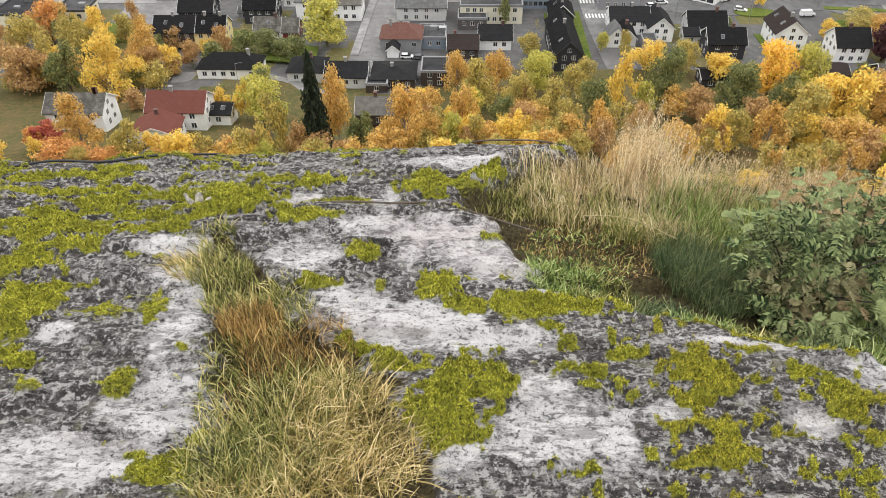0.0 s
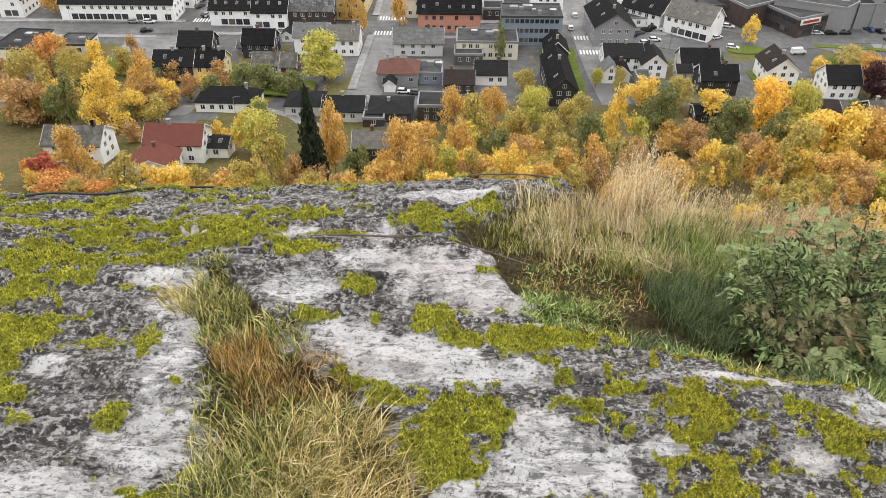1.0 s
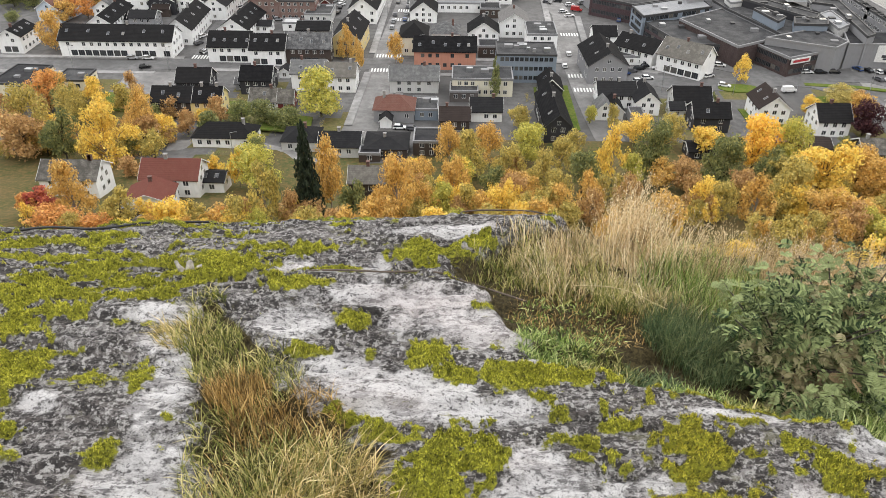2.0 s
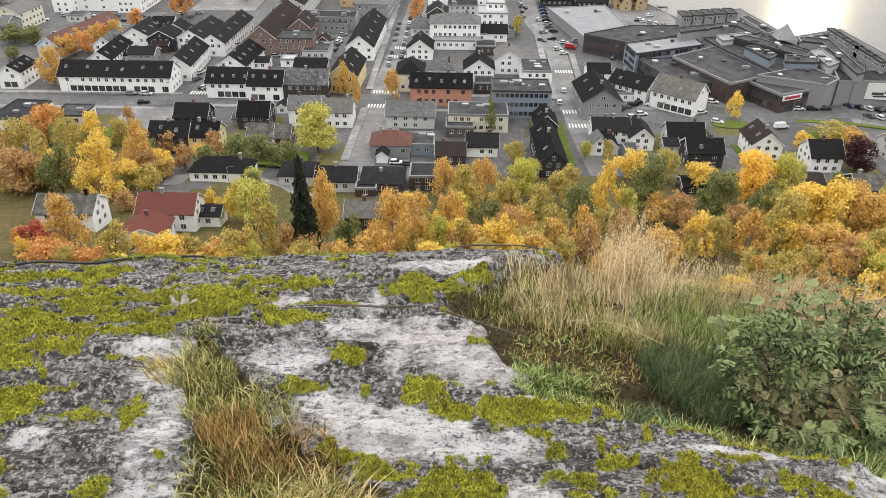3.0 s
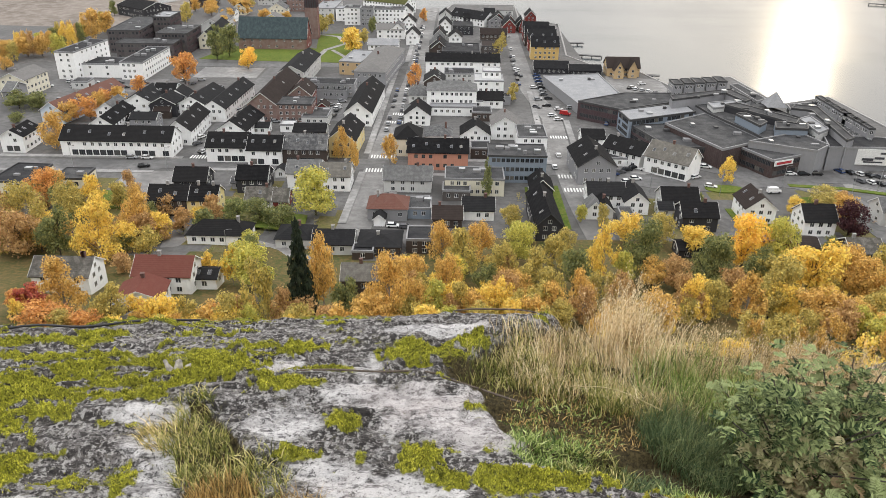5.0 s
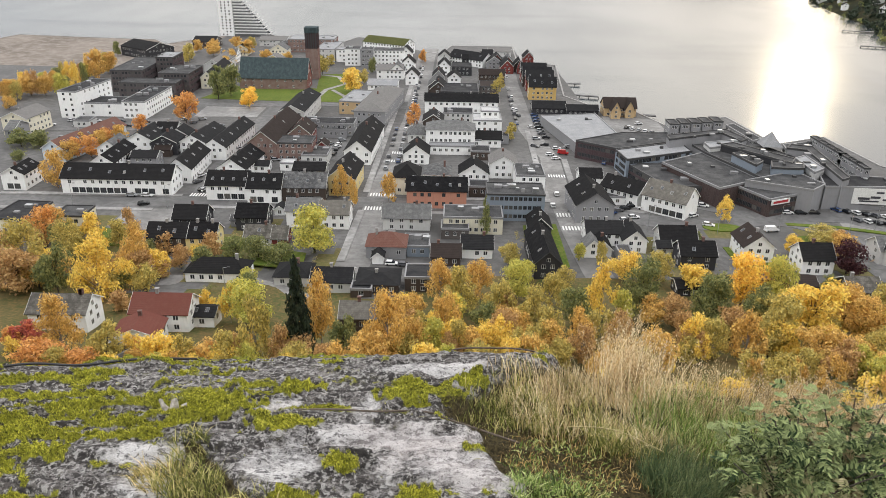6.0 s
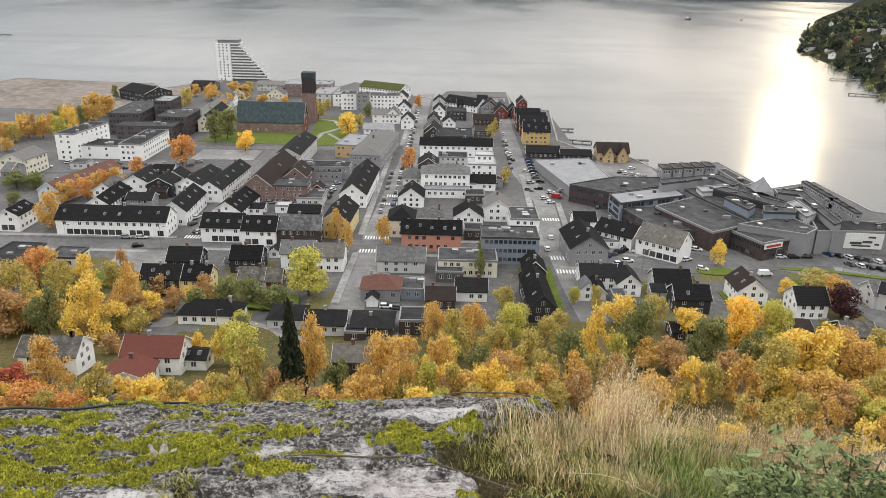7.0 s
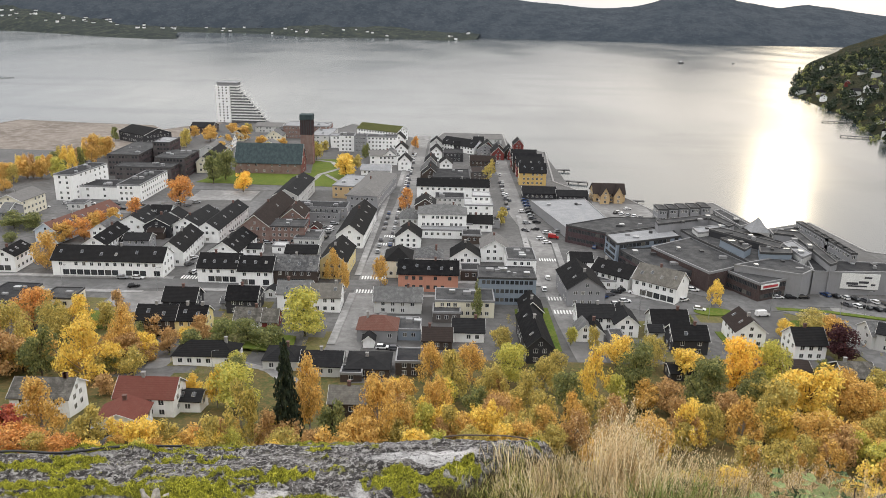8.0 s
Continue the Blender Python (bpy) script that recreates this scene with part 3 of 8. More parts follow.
for px, py0, py1 in ((-34.5, 214, 260), (-33.6, 280, 420), (-21, 214, 262), (-15.5, 282, 420), (-27.5, 440, 600), (-12.5, 430, 600), (37.5, 272, 380), (50, 285, 330), (51, 212, 250)):
    ribbon("pavement", [(px, py0), (px + 0.6, (py0 + py1) / 2), (px + 1.4, py1)], 2.6, 0.3, PAVING, "raised pale pavement beside the street", "pavement")
for px0, px1, py in ((-175, -104, 271.5), (-92, -38, 276.5), (-175, -110, 256), (-90, -36, 260), (-14, 34, 274), (-14, 36, 258.5)):
    ribbon("pavement", [(px0, py), (px1, py + 0.5)], 2.6, 0.3, PAVING, "raised pale pavement along the cross street", "pavement")


def patch_of(name, pts, z, material, label, category):
    bm = fresh()
    slab(bm, [(x, y, z + ground_z(x, y)) for x, y in pts], (0, 0, -0.4))
    return tagged(new(name, mesh_of(name, bm, material)), label, category, kind="structure")


patch_of("lawn", [(-150, 440), (-84, 436), (-80, 470), (-100, 480), (-140, 476)], 0.14, LAWN, "church lawn of short green grass", "lawn")
patch_of("lawn", [(-66, 436), (-78, 437), (-86, 470), (-92, 520), (-72, 524), (-60, 470)], 0.16, LAWN, "green park lawn with paths", "lawn")
ribbon("footpath", [(-82, 440), (-80, 470), (-70, 490), (-78, 512), (-95, 520)], 3, 0.24, PAVING, "pale curving footpath across the lawn", "path")
ribbon("footpath", [(-76, 470), (-62, 445)], 2.5, 0.25, PAVING, "pale footpath across the lawn", "path")
patch_of("yard", [(-60, 322), (-38, 322), (-38, 352), (-62, 352)], 0.12, ROAD, "dark asphalt car park behind the shops", "yard")
patch_of("yard", [(-210, 362), (-150, 366), (-150, 392), (-210, 388)], 0.12, ROAD, "asphalt car park with parked cars", "yard")
patch_of("yard", [(56, 254), (82, 268), (78, 282), (52, 266)], 0.14, STREET, "worn grey gravel yard beside white shops", "yard")
patch_of("yard", [(142, 252), (176, 240), (180, 258), (146, 276)], 0.12, STREET, "grey supermarket car park", "yard")
patch_of("yard", [(80, 372), (112, 362), (112, 408), (84, 416)], 0.12, STREET, "pale quayside parking yard", "yard")
patch_of("yard", [(-118, 236), (-100, 236), (-98, 258), (-120, 257)], 0.12, STREET, "muddy grey yard by the cross street", "yard")
patch_of("yard", [(-140, 396), (-106, 398), (-106, 420), (-140, 420)], 0.12, PAVING, "paved square beside the church lawn", "yard")
patch_of("lawn", [(-120, 224), (-104, 222), (-104, 236), (-120, 238)], 0.3, LAWN, "small green plot by the trees", "lawn")
patch_of("lawn", [(-78, 222), (-66, 222), (-66, 232), (-78, 232)], 0.2, LAWN, "small garden lawn by a yellow house", "lawn")
patch_of("lawn", [(92, 211), (104, 211), (106, 232), (92, 232)], 0.2, LAWN, "small green garden lawn", "lawn")
patch_of("lawn", [(25, 214), (38, 213), (38, 250), (26, 248)], 0.2, LAWN, "rough green plot beside dark houses", "lawn")
patch_of("lawn", [(-62, 208), (-45, 205), (-46, 218), (-62, 222)], 1.2, LAWN, "green back garden lawn", "lawn")


def island(x, y, rx, ry, label):
    bm = fresh()
    ring = [(math.cos(i * math.tau / 24) * rx, math.sin(i * math.tau / 24) * ry, 0.42) for i in range(24)]
    slab(bm, ring, (0, 0, -0.6))
    ob = new("traffic_island", mesh_of("traffic_island", bm, LAWN))
    ob.location = (x, y, 0)
    tagged(ob, label, "traffic island", kind="structure")


island(97.5, 249.5, 7.0, 3.6, "grassy traffic island with a young tree")
island(128, 240, 9, 3.4, "planted traffic island with shrubs")
ribbon("verge", [(122, 254), (140, 252), (158, 246), (175, 240)], 2.4, 0.4, LAWN, "grass verge beside the road", "verge")


def crossing(x, y, rot, bars, length):
    base = new("pedestrian_crossing")
    base.matrix_basis = pose(x, y, 0.26, 0, 0, rot)
    tagged(base, "white striped pedestrian crossing on asphalt", "crossing", "crossings", "structure")
    bm = fresh()
    box(bm, -0.28, 0.28, -length / 2, length / 2, -0.1, 0.02)
    me = mesh_of("stripe", bm, LINES)
    for i in range(bars):
        ob = new("stripe", me)
        ob.parent = base
        ob.location = ((i - (bars - 1) / 2) * 1.1, 0, 0)


crossing(-27.5, 262, 0, 9, 3.5)
crossing(-27, 277, 0, 9, 3.5)
crossing(-24, 322, 0, 8, 3.5)
crossing(-23.5, 335, 0, 8, 3.5)
crossing(-21, 385, 0, 7, 3.5)
crossing(44, 246, 0, 8, 3.5)
crossing(43.5, 259, 0, 8, 3.5)
crossing(45, 305, 0, 7, 3.5)
crossing(-96, 273, 0, 10, 3.5)
crossing(139, 229, 0, 10, 4.5)
crossing(41, 365, 0, 6, 3.5)

# ---- the town's buildings ----

# western blocks
house(-129.2, 271.8, 0.0, 0, 42.7, 12.0, 6.5, 4.2, "L", "white", "black", "white wooden building with a black gable roof", shop=True, lights=6, chimney=1, step=3.0)
house(-170.9, 274.6, 0.0, 0, 9.0, 13.3, 6.5, 2.5, "D", "white", "black", "white wooden house with a black gable roof", shop=True, lights=3)
house(-148.9, 230.7, 0.0, -3, 12.7, 17.5, 5.5, 0, "F", "cream", "black felt", "cream rendered building with a black felt flat roof", lights=3, trim='dark')
house(-132.2, 238.2, 0.0, 1, 10.3, 10.5, 4, 0, "F", "cream", "felt", "cream rendered building with a felt flat roof", lights=1, trim='dark')
house(-89.7, 237.1, 0.0, 0, 11.2, 9.0, 4.5, 3.5, "L", "black", "black", "black wooden house with a black gable roof")
house(-90.7, 217.9, 0.1, 0, 12.4, 9.0, 5.6, 3.4, "L", "dark brown", "black", "dark brown wooden house with a black gable roof", lights=2)
house(-79.7, 218.1, 0.1, 0, 9.6, 9.0, 5.6, 3.4, "L", "yellow", "black", "yellow wooden house with a black gable roof", lights=2, chimney=2)
house(-68.3, 195.3, 1.4, 0, 17.8, 9.0, 3.0, 3.0, "H", "white", "black", "white wooden house with a black hipped roof", chimney=1)
house(-93.8, 155.4, 7.3, 0, 13.9, 9.0, 5.0, 3.0, "L", "white", "mossy slate", "white wooden house with a mossy slate gable roof", chimney=2)
house(-69.7, 156.7, 7.2, 0, 13.8, 9.0, 5.0, 3.2, "L", "white", "red tile", "white wooden house with a red tile gable roof")
house(-71.0, 145.5, 8.9, 7, 10.2, 8.4, 3.2, 2.2, "D", "white", "red tile", "white wooden house with a red tile gable roof")
house(-60.8, 160.4, 6.4, 0, 6.0, 6.0, 3.2, 1.2, "L", "white", "dark grey", "white wooden house with a dark grey gable roof", chimney=0, lights=2)
house(-45.6, 193.4, 1.5, 0, 10.4, 10.0, 3.0, 2.6, "H", "pale grey", "dark grey", "pale grey wooden house with a dark grey hipped roof")
house(-33.6, 189.8, 1.8, 0, 11.5, 10.0, 3.2, 2.4, "L", "pale grey", "dark grey", "pale grey wooden house with a dark grey gable roof")
house(-20.3, 188.5, 2.0, 0, 12.1, 11.0, 3.2, 1.0, "H", "dark brown", "dark grey", "dark brown wooden house with a dark grey hipped roof")
house(-8.8, 190.9, 1.8, 0, 7.7, 9.0, 4.5, 0, "F", "dark brown", "black felt", "dark brown rendered building with a black felt flat roof")
house(-21.3, 160.6, 6.4, 0, 10.8, 8.0, 3.5, 2.6, "L", "dark brown", "mossy slate", "dark brown wooden house with a mossy slate gable roof")
house(-20.3, 217.2, 0.1, 0, 12.6, 10.0, 4.2, 3.0, "H", "grey", "brown tile", "grey wooden house with a brown tile hipped roof")
house(-10.2, 219.3, 0.0, 0, 7.3, 9.0, 3.6, 0, "F", "blue-grey", "felt", "blue-grey rendered building with a felt flat roof", lights=2)
house(-51.6, 242.4, 0.0, 0, 11.5, 10.0, 6, 3.2, "L", "white", "slate", "white wooden house with a slate gable roof", lights=2)
house(-40.5, 241.2, 0.0, 0, 10.3, 10.0, 5.6, 3.2, "L", "white", "mossy slate", "white wooden house with a mossy slate gable roof", lights=2)
house(-63.2, 225.9, 0.0, 0, 9.3, 8.0, 2.8, 3.0, "L", "white", "mossy slate", "white wooden house with a mossy slate gable roof", lights=1)
house(-56.2, 225.2, 0.0, 0, 4.8, 8.0, 2.8, 3.0, "L", "dark red", "mossy slate", "dark red wooden house with a mossy slate gable roof", chimney=0)
house(-68.7, 238.2, 0.0, 0, 10.5, 10.0, 5, 3.4, "L", "black", "black", "black wooden house with a black gable roof")
house(-85.4, 268.1, 0.0, 0, 15.9, 12.0, 6, 4, "L", "white", "black", "white wooden house with a black gable roof", shop=True, lights=4)
house(-70.7, 265.5, 0.0, 0, 12.8, 12.0, 6, 4, "L", "white", "black", "white wooden house with a black gable roof", shop=True, lights=3)
house(-56.2, 267.5, 0.0, 0, 16.9, 12.0, 6, 4, "L", "dark brown", "slate", "dark brown wooden house with a slate gable roof", shop=True, lights=4)
house(-43.1, 275.3, 0.0, -3, 11.0, 22.0, 7, 4.5, "D", "yellow", "black", "yellow wooden house with a black gable roof", shop=True, lights=2)

# middle blocks
house(-15.3, 241.6, 0.0, 0, 16.5, 9.0, 4.6, 3.6, "L", "pale grey", "slate", "pale grey wooden house with a slate gable roof", step=3.4)
house(-5.3, 263.5, 0.0, 0, 22.4, 12.0, 7, 3.6, "L", "salmon", "black", "salmon wooden building with a black gable roof", lights=5, trim='dark')
house(-17.6, 278.3, 0.0, 0, 10.6, 14.0, 7, 4.0, "H", "cream", "black", "cream wooden house with a black hipped roof", chimney=0)
house(-5.6, 284.6, 0.0, 0, 10.9, 12.0, 6.5, 2.6, "H", "white", "slate", "white wooden house with a slate hipped roof")
house(9.3, 290.7, 0.0, 0, 12.0, 12.0, 5, 4, "D", "white", "black", "white wooden house with a black gable roof")
house(21.9, 300.9, 0.0, 0, 11.5, 14.0, 6, 3.4, "D", "white", "grey", "white wooden house with a grey gable roof")
house(31.8, 284.9, 0.0, 0, 11.7, 16.0, 6.5, 0, "F", "white", "felt", "white rendered building with a felt flat roof", lights=4)
house(23.4, 252.4, 0.0, 0, 20.8, 13.0, 10, 0, "F", "blue-grey", "felt", "blue-grey rendered building with a felt flat roof", lights=7, step=1.7, skip=0.0, trim='dark')
house(7.9, 239.3, 0.0, 0, 20.5, 12.0, 6, 0, "F", "cream", "felt", "cream rendered building with a felt flat roof", lights=3, step=2.2, skip=0.05)
house(1.7, 234.5, 0.0, 0, 9.4, 8.0, 3.6, 0, "F", "brown brick", "felt", "brown brick building with a felt flat roof")
house(8.8, 218.8, 0.0, 0, 9.9, 9.0, 3.6, 2.8, "L", "white", "dark grey", "white wooden house with a dark grey gable roof")
house(-1.1, 212.2, 0.2, 0, 9.1, 9.0, 3.2, 2.6, "L", "dark brown", "brown", "dark brown wooden house with a brown gable roof")
house(29.7, 203.6, 0.5, 2, 8.0, 25.2, 5.5, 3.6, "D", "black", "black", "black wooden house with a black gable roof", lights=2, trim='dark')
house(30.7, 235.4, 0.0, 0, 7.6, 11.0, 4.5, 3.4, "D", "black", "black", "black wooden house with a black gable roof", lights=1)
house(52.0, 251.8, 0.0, 3, 13.7, 21.1, 7, 4.6, "D", "grey", "black", "grey wooden house with a black gable roof", lights=2, trim='dark')
house(64.6, 273.1, 0.0, -40, 16.1, 11.0, 5.5, 3.6, "L", "white", "black", "white wooden house with a black gable roof", lights=2)
house(78.7, 261.2, 0.0, -39, 17.1, 12.0, 6.5, 4.6, "L", "white", "mossy slate", "white wooden house with a mossy slate gable roof", shop=True, lights=4)
house(51.9, 231.3, 0.0, 0, 12.3, 10.0, 4.5, 2.8, "L", "white", "dark grey", "white wooden house with a dark grey gable roof")
house(60.8, 225.8, 0.0, 0, 7.8, 12.0, 4.5, 3.2, "D", "white", "dark grey", "white wooden house with a dark grey gable roof")
house(49.9, 221.8, 0.0, 0, 5.2, 9.0, 3, 2.4, "D", "pale grey", "black", "pale grey wooden house with a black gable roof")

# houses at the foot of the eastern slope
house(75.6, 227.7, 0.0, 0, 11.9, 9.0, 4.2, 3.4, "L", "pale grey", "black", "pale grey wooden house with a black gable roof")
house(77.7, 213.0, 0.2, 0, 11.0, 9.0, 5, 3.2, "L", "black", "black", "black wooden house with a black gable roof", lights=1)
house(98.9, 219.8, 0.0, 0, 9.6, 12.0, 5.5, 3.8, "D", "white", "brown", "white wooden house with a brown gable roof", lights=2)
house(114.2, 211.2, 0.3, 0, 9.7, 10.0, 5, 3.8, "L", "white", "black", "white wooden house with a black gable roof")
house(116.2, 186.9, 2.2, 0, 9.0, 9.0, 4.6, 2.6, "L", "dark brown", "mossy slate", "dark brown wooden house with a mossy slate gable roof")
house(142.7, 217.6, 0.0, -34, 9.0, 10.0, 6, 2.0, "L", "pale grey", "dark grey", "pale grey wooden house with a dark grey gable roof")
house(97.4, 200.6, 0.9, 0, 7.3, 8.0, 2.8, 1.6, "L", "dark red", "brown tile", "dark red wooden house with a brown tile gable roof", chimney=0)
house(103.9, 195.8, 1.2, 0, 7.0, 8.0, 2.6, 1.6, "L", "dark red", "brown", "dark red wooden house with a brown gable roof", chimney=0)
house(69.2, 191.7, 1.7, 0, 7.4, 7.0, 2.6, 1.2, "L", "black", "black", "black wooden house with a black gable roof", chimney=0)
house(-70.1, 131.4, 12.2, 61, 11.6, 6.0, 2.6, 0, "F", "dark brown", "black felt", "dark brown rendered building with a black felt flat roof")

# blocks behind the high street
house(-174.1, 312.9, 0.0, -12, 11.1, 44.7, 5.5, 3.6, "D", "pale blue", "brown tile", "pale blue wooden house with a brown tile gable roof", lights=5, chimney=2)
house(-212.0, 352.1, 0.0, -5, 13.1, 19.5, 8.5, 3.0, "D", "cream", "grey", "cream rendered building with a grey gable roof", lights=0)
house(-141.8, 326.6, 0.0, 0, 14.7, 20.2, 5.5, 4, "D", "white", "dark grey", "white wooden house with a dark grey gable roof", lights=3)
house(-129.9, 324.8, 0.0, 0, 11.6, 12.0, 6, 3, "D", "black", "dark grey", "black wooden house with a dark grey gable roof")
house(-135.0, 340.1, 0.0, 0, 9.7, 14.0, 6, 3.6, "L", "white", "black", "white wooden house with a black gable roof", lights=2)
house(-117.8, 327.3, 0.0, -6, 12.0, 25.9, 5.5, 3.2, "D", "white", "dark grey", "white wooden house with a dark grey gable roof", lights=2)
house(-105.2, 318.7, 0.0, -3, 10.2, 43.1, 6, 3.4, "D", "white", "dark grey", "white wooden house with a dark grey gable roof", lights=4)
house(-110.3, 286.6, 0.0, 1, 10.4, 27.8, 6, 4, "D", "white", "black", "white wooden house with a black gable roof", lights=3)
house(-90.5, 292.5, 0.0, -5, 12.0, 24.1, 4.6, 4, "D", "white", "black", "white wooden house with a black gable roof", lights=4)
house(-144.7, 294.7, 0.0, 1, 9.7, 24.7, 5.5, 3.2, "D", "white", "black", "white wooden house with a black gable roof", lights=3)
house(-131.3, 304.5, 0.0, 0, 10.9, 8.0, 5, 2, "L", "grey", "dark grey", "grey wooden house with a dark grey gable roof", chimney=0)
house(-84.2, 320.0, 0.0, -2, 12.9, 48.8, 8, 5, "D", "red brick", "brown", "red brick house with a brown gable roof", chimney=1, lights=1)
house(-70.4, 320.0, 0.0, 0, 16.5, 12.0, 8, 0, "F", "red brick", "felt", "red brick building with a felt flat roof", lights=2, trim='dark')
house(-70.5, 336.5, 0.0, 0, 9.9, 16.0, 8, 4, "D", "red brick", "brown", "red brick house with a brown gable roof", lights=1)
house(-60.3, 315.3, 0.0, 0, 11.4, 14.0, 4, 0, "F", "pale grey", "felt", "pale grey rendered building with a felt flat roof", lights=2)
house(-41.4, 316.1, 0.0, -2, 11.8, 47.3, 6, 4.6, "D", "white", "black", "white wooden house with a black gable roof", lights=4)
house(-58.6, 293.1, 0.0, 0, 13.1, 10.0, 4.5, 2.0, "L", "grey", "black", "grey wooden house with a black gable roof", lights=0, chimney=0)
house(-61.6, 362.8, 0.0, 0, 25.7, 12.0, 6, 0, "F", "grey", "black felt", "grey rendered building with a black felt flat roof", lights=6)
house(-43.2, 382.2, 0.0, -6, 16.4, 59.0, 8, 3, "H", "grey", "grey", "grey rendered house with a grey hipped roof", storeys=2)
house(-56.6, 407.9, 0.0, -9, 12.4, 29.7, 7, 0, "F", "tan", "pale metal", "tan rendered building with a pale metal flat roof", lights=2)
house(-82.8, 378.6, 0.0, -2, 12.6, 43.6, 8, 3.2, "D", "pale grey", "dark grey", "pale grey rendered house with a dark grey gable roof", lights=2)
house(-43.6, 463.3, 0.0, 0, 18.3, 14.0, 5, 2.5, "L", "white", "pale metal", "white wooden house with a pale metal gable roof", chimney=0)
house(-42.8, 508.0, 0.0, 0, 17.8, 12.0, 6, 3, "L", "white", "grey", "white wooden house with a grey gable roof")
house(-31.9, 535.3, 0.0, 0, 8.9, 14.0, 6, 4, "D", "white", "black", "white wooden house with a black gable roof")
house(-26.9, 489.5, 0.0, 0, 8.2, 14.0, 6, 4, "D", "white", "dark grey", "white wooden house with a dark grey gable roof")

# eastern side of the high street
house(-0.7, 340.0, 0.0, 0, 22.9, 14.0, 10, 3, "H", "white", "slate", "white rendered building with a slate hipped roof", storeys=3, step=2.2)
house(0.2, 334.0, 0.0, 0, 21.3, 6.0, 4, 0, "F", "white", "pale metal", "white rendered building with a pale metal flat roof")
house(-16.3, 345.7, 0.0, 0, 9.4, 12.0, 6, 4, "H", "pale grey", "slate", "pale grey wooden house with a slate hipped roof")
house(-15.7, 318.3, 0.0, 0, 11.2, 14.0, 4.6, 4, "D", "white", "black", "white wooden house with a black gable roof")
house(16.8, 347.3, 0.0, 0, 13.5, 9.0, 4, 3, "L", "white", "black", "white wooden house with a black gable roof")
house(13.0, 326.3, 0.0, 0, 8.7, 9.0, 4, 0, "F", "dark brown", "black felt", "dark brown rendered building with a black felt flat roof")
house(17.4, 363.1, 0.0, 0, 14.3, 14.0, 9, 0, "F", "white", "white", "white rendered building with a white flat roof", lights=2)
house(18.8, 368.0, 0.0, 0, 9.1, 9.0, 12.5, 0, "F", "white", "white", "white rendered building with a white flat roof")
house(4.9, 413.6, 0.0, 0, 40.9, 12.0, 7, 3.2, "L", "white", "black", "white wooden building with a black gable roof", step=3.2, chimney=2)
house(-9.7, 372.4, 0.0, 0, 10.3, 14.0, 6, 3.4, "D", "dark brown", "dark grey", "dark brown wooden house with a dark grey gable roof", lights=3)
house(3.0, 393.8, 0.0, 0, 15.9, 12.0, 5, 0, "F", "pale grey", "black felt", "pale grey rendered building with a black felt flat roof", lights=4)
house(3.9, 433.3, 0.0, 0, 22.0, 24.0, 8, 0, "F", "black", "black felt", "black rendered building with a black felt flat roof", lights=2, trim='dark')
house(21.3, 449.3, 0.0, 0, 10.3, 18.0, 8, 0, "F", "brown brick", "brown", "brown brick building with a brown flat roof", trim='dark')
house(-8.8, 446.5, 0.0, 0, 9.5, 20.0, 7, 4, "D", "dark brown", "dark grey", "dark brown wooden house with a dark grey gable roof")
house(-9.6, 489.6, 0.0, 0, 7.7, 16.0, 6, 4, "D", "grey", "dark grey", "grey wooden house with a dark grey gable roof")
house(-6.5, 527.1, 0.0, 0, 8.2, 16.0, 6, 4, "D", "white", "dark grey", "white wooden house with a dark grey gable roof")
house(5.8, 525.3, 0.0, 0, 14.0, 16.0, 6, 0, "F", "black", "black felt", "black rendered building with a black felt flat roof", trim='dark')
house(-4.4, 417.1, 0.0, 0, 2.0, 5.0, 5, 2, "D", "white", "black", "white wooden house with a black gable roof", chimney=0)
house(8.7, 565.3, 0.0, -38, 31.5, 14.0, 5, 4.5, "L", "white", "dark grey", "white wooden building with a dark grey gable roof", lights=3)
house(29.5, 551.8, 0.0, 0, 11.0, 12.0, 5, 4, "D", "grey", "dark grey", "grey wooden house with a dark grey gable roof", chimney=0)
house(36.4, 606.4, 0.0, 0, 18.2, 10.0, 4, 2, "L", "pale grey", "grey", "pale grey wooden house with a grey gable roof", chimney=0)
house(38.0, 534.1, 0.0, 0, 8.9, 18.0, 5, 4.5, "D", "dark red", "dark grey", "dark red wooden house with a dark grey gable roof", chimney=0)
house(47.0, 536.4, 0.0, 0, 3.6, 16.0, 5, 4.5, "D", "dark red", "dark grey", "dark red wooden house with a dark grey gable roof", chimney=0)
house(54.0, 506.6, 0.0, 0, 17.0, 11.0, 7, 5, "L", "dark red", "dark grey", "dark red wooden house with a dark grey gable roof", chimney=0)
house(54.9, 491.4, 0.0, 0, 19.0, 11.0, 7, 5, "L", "dark brown", "dark grey", "dark brown wooden house with a dark grey gable roof", chimney=0)
house(55.1, 477.3, 0.0, 0, 17.3, 10.0, 7.5, 5, "L", "dark red", "dark grey", "dark red wooden house with a dark grey gable roof", chimney=0, lights=3)
house(54.3, 453.1, 0.0, 0, 16.5, 10.0, 8, 5, "L", "ochre", "dark grey", "ochre rendered house with a dark grey gable roof", chimney=0, lights=3)
house(54.4, 416.6, 0.0, 0, 18.9, 10.0, 3.4, 3, "L", "black", "dark grey", "black wooden house with a dark grey gable roof", chimney=0)
house(72.8, 413.9, 0.0, 0, 17.5, 9.0, 3, 2.4, "L", "black", "dark grey", "black wooden house with a dark grey gable roof", chimney=0)

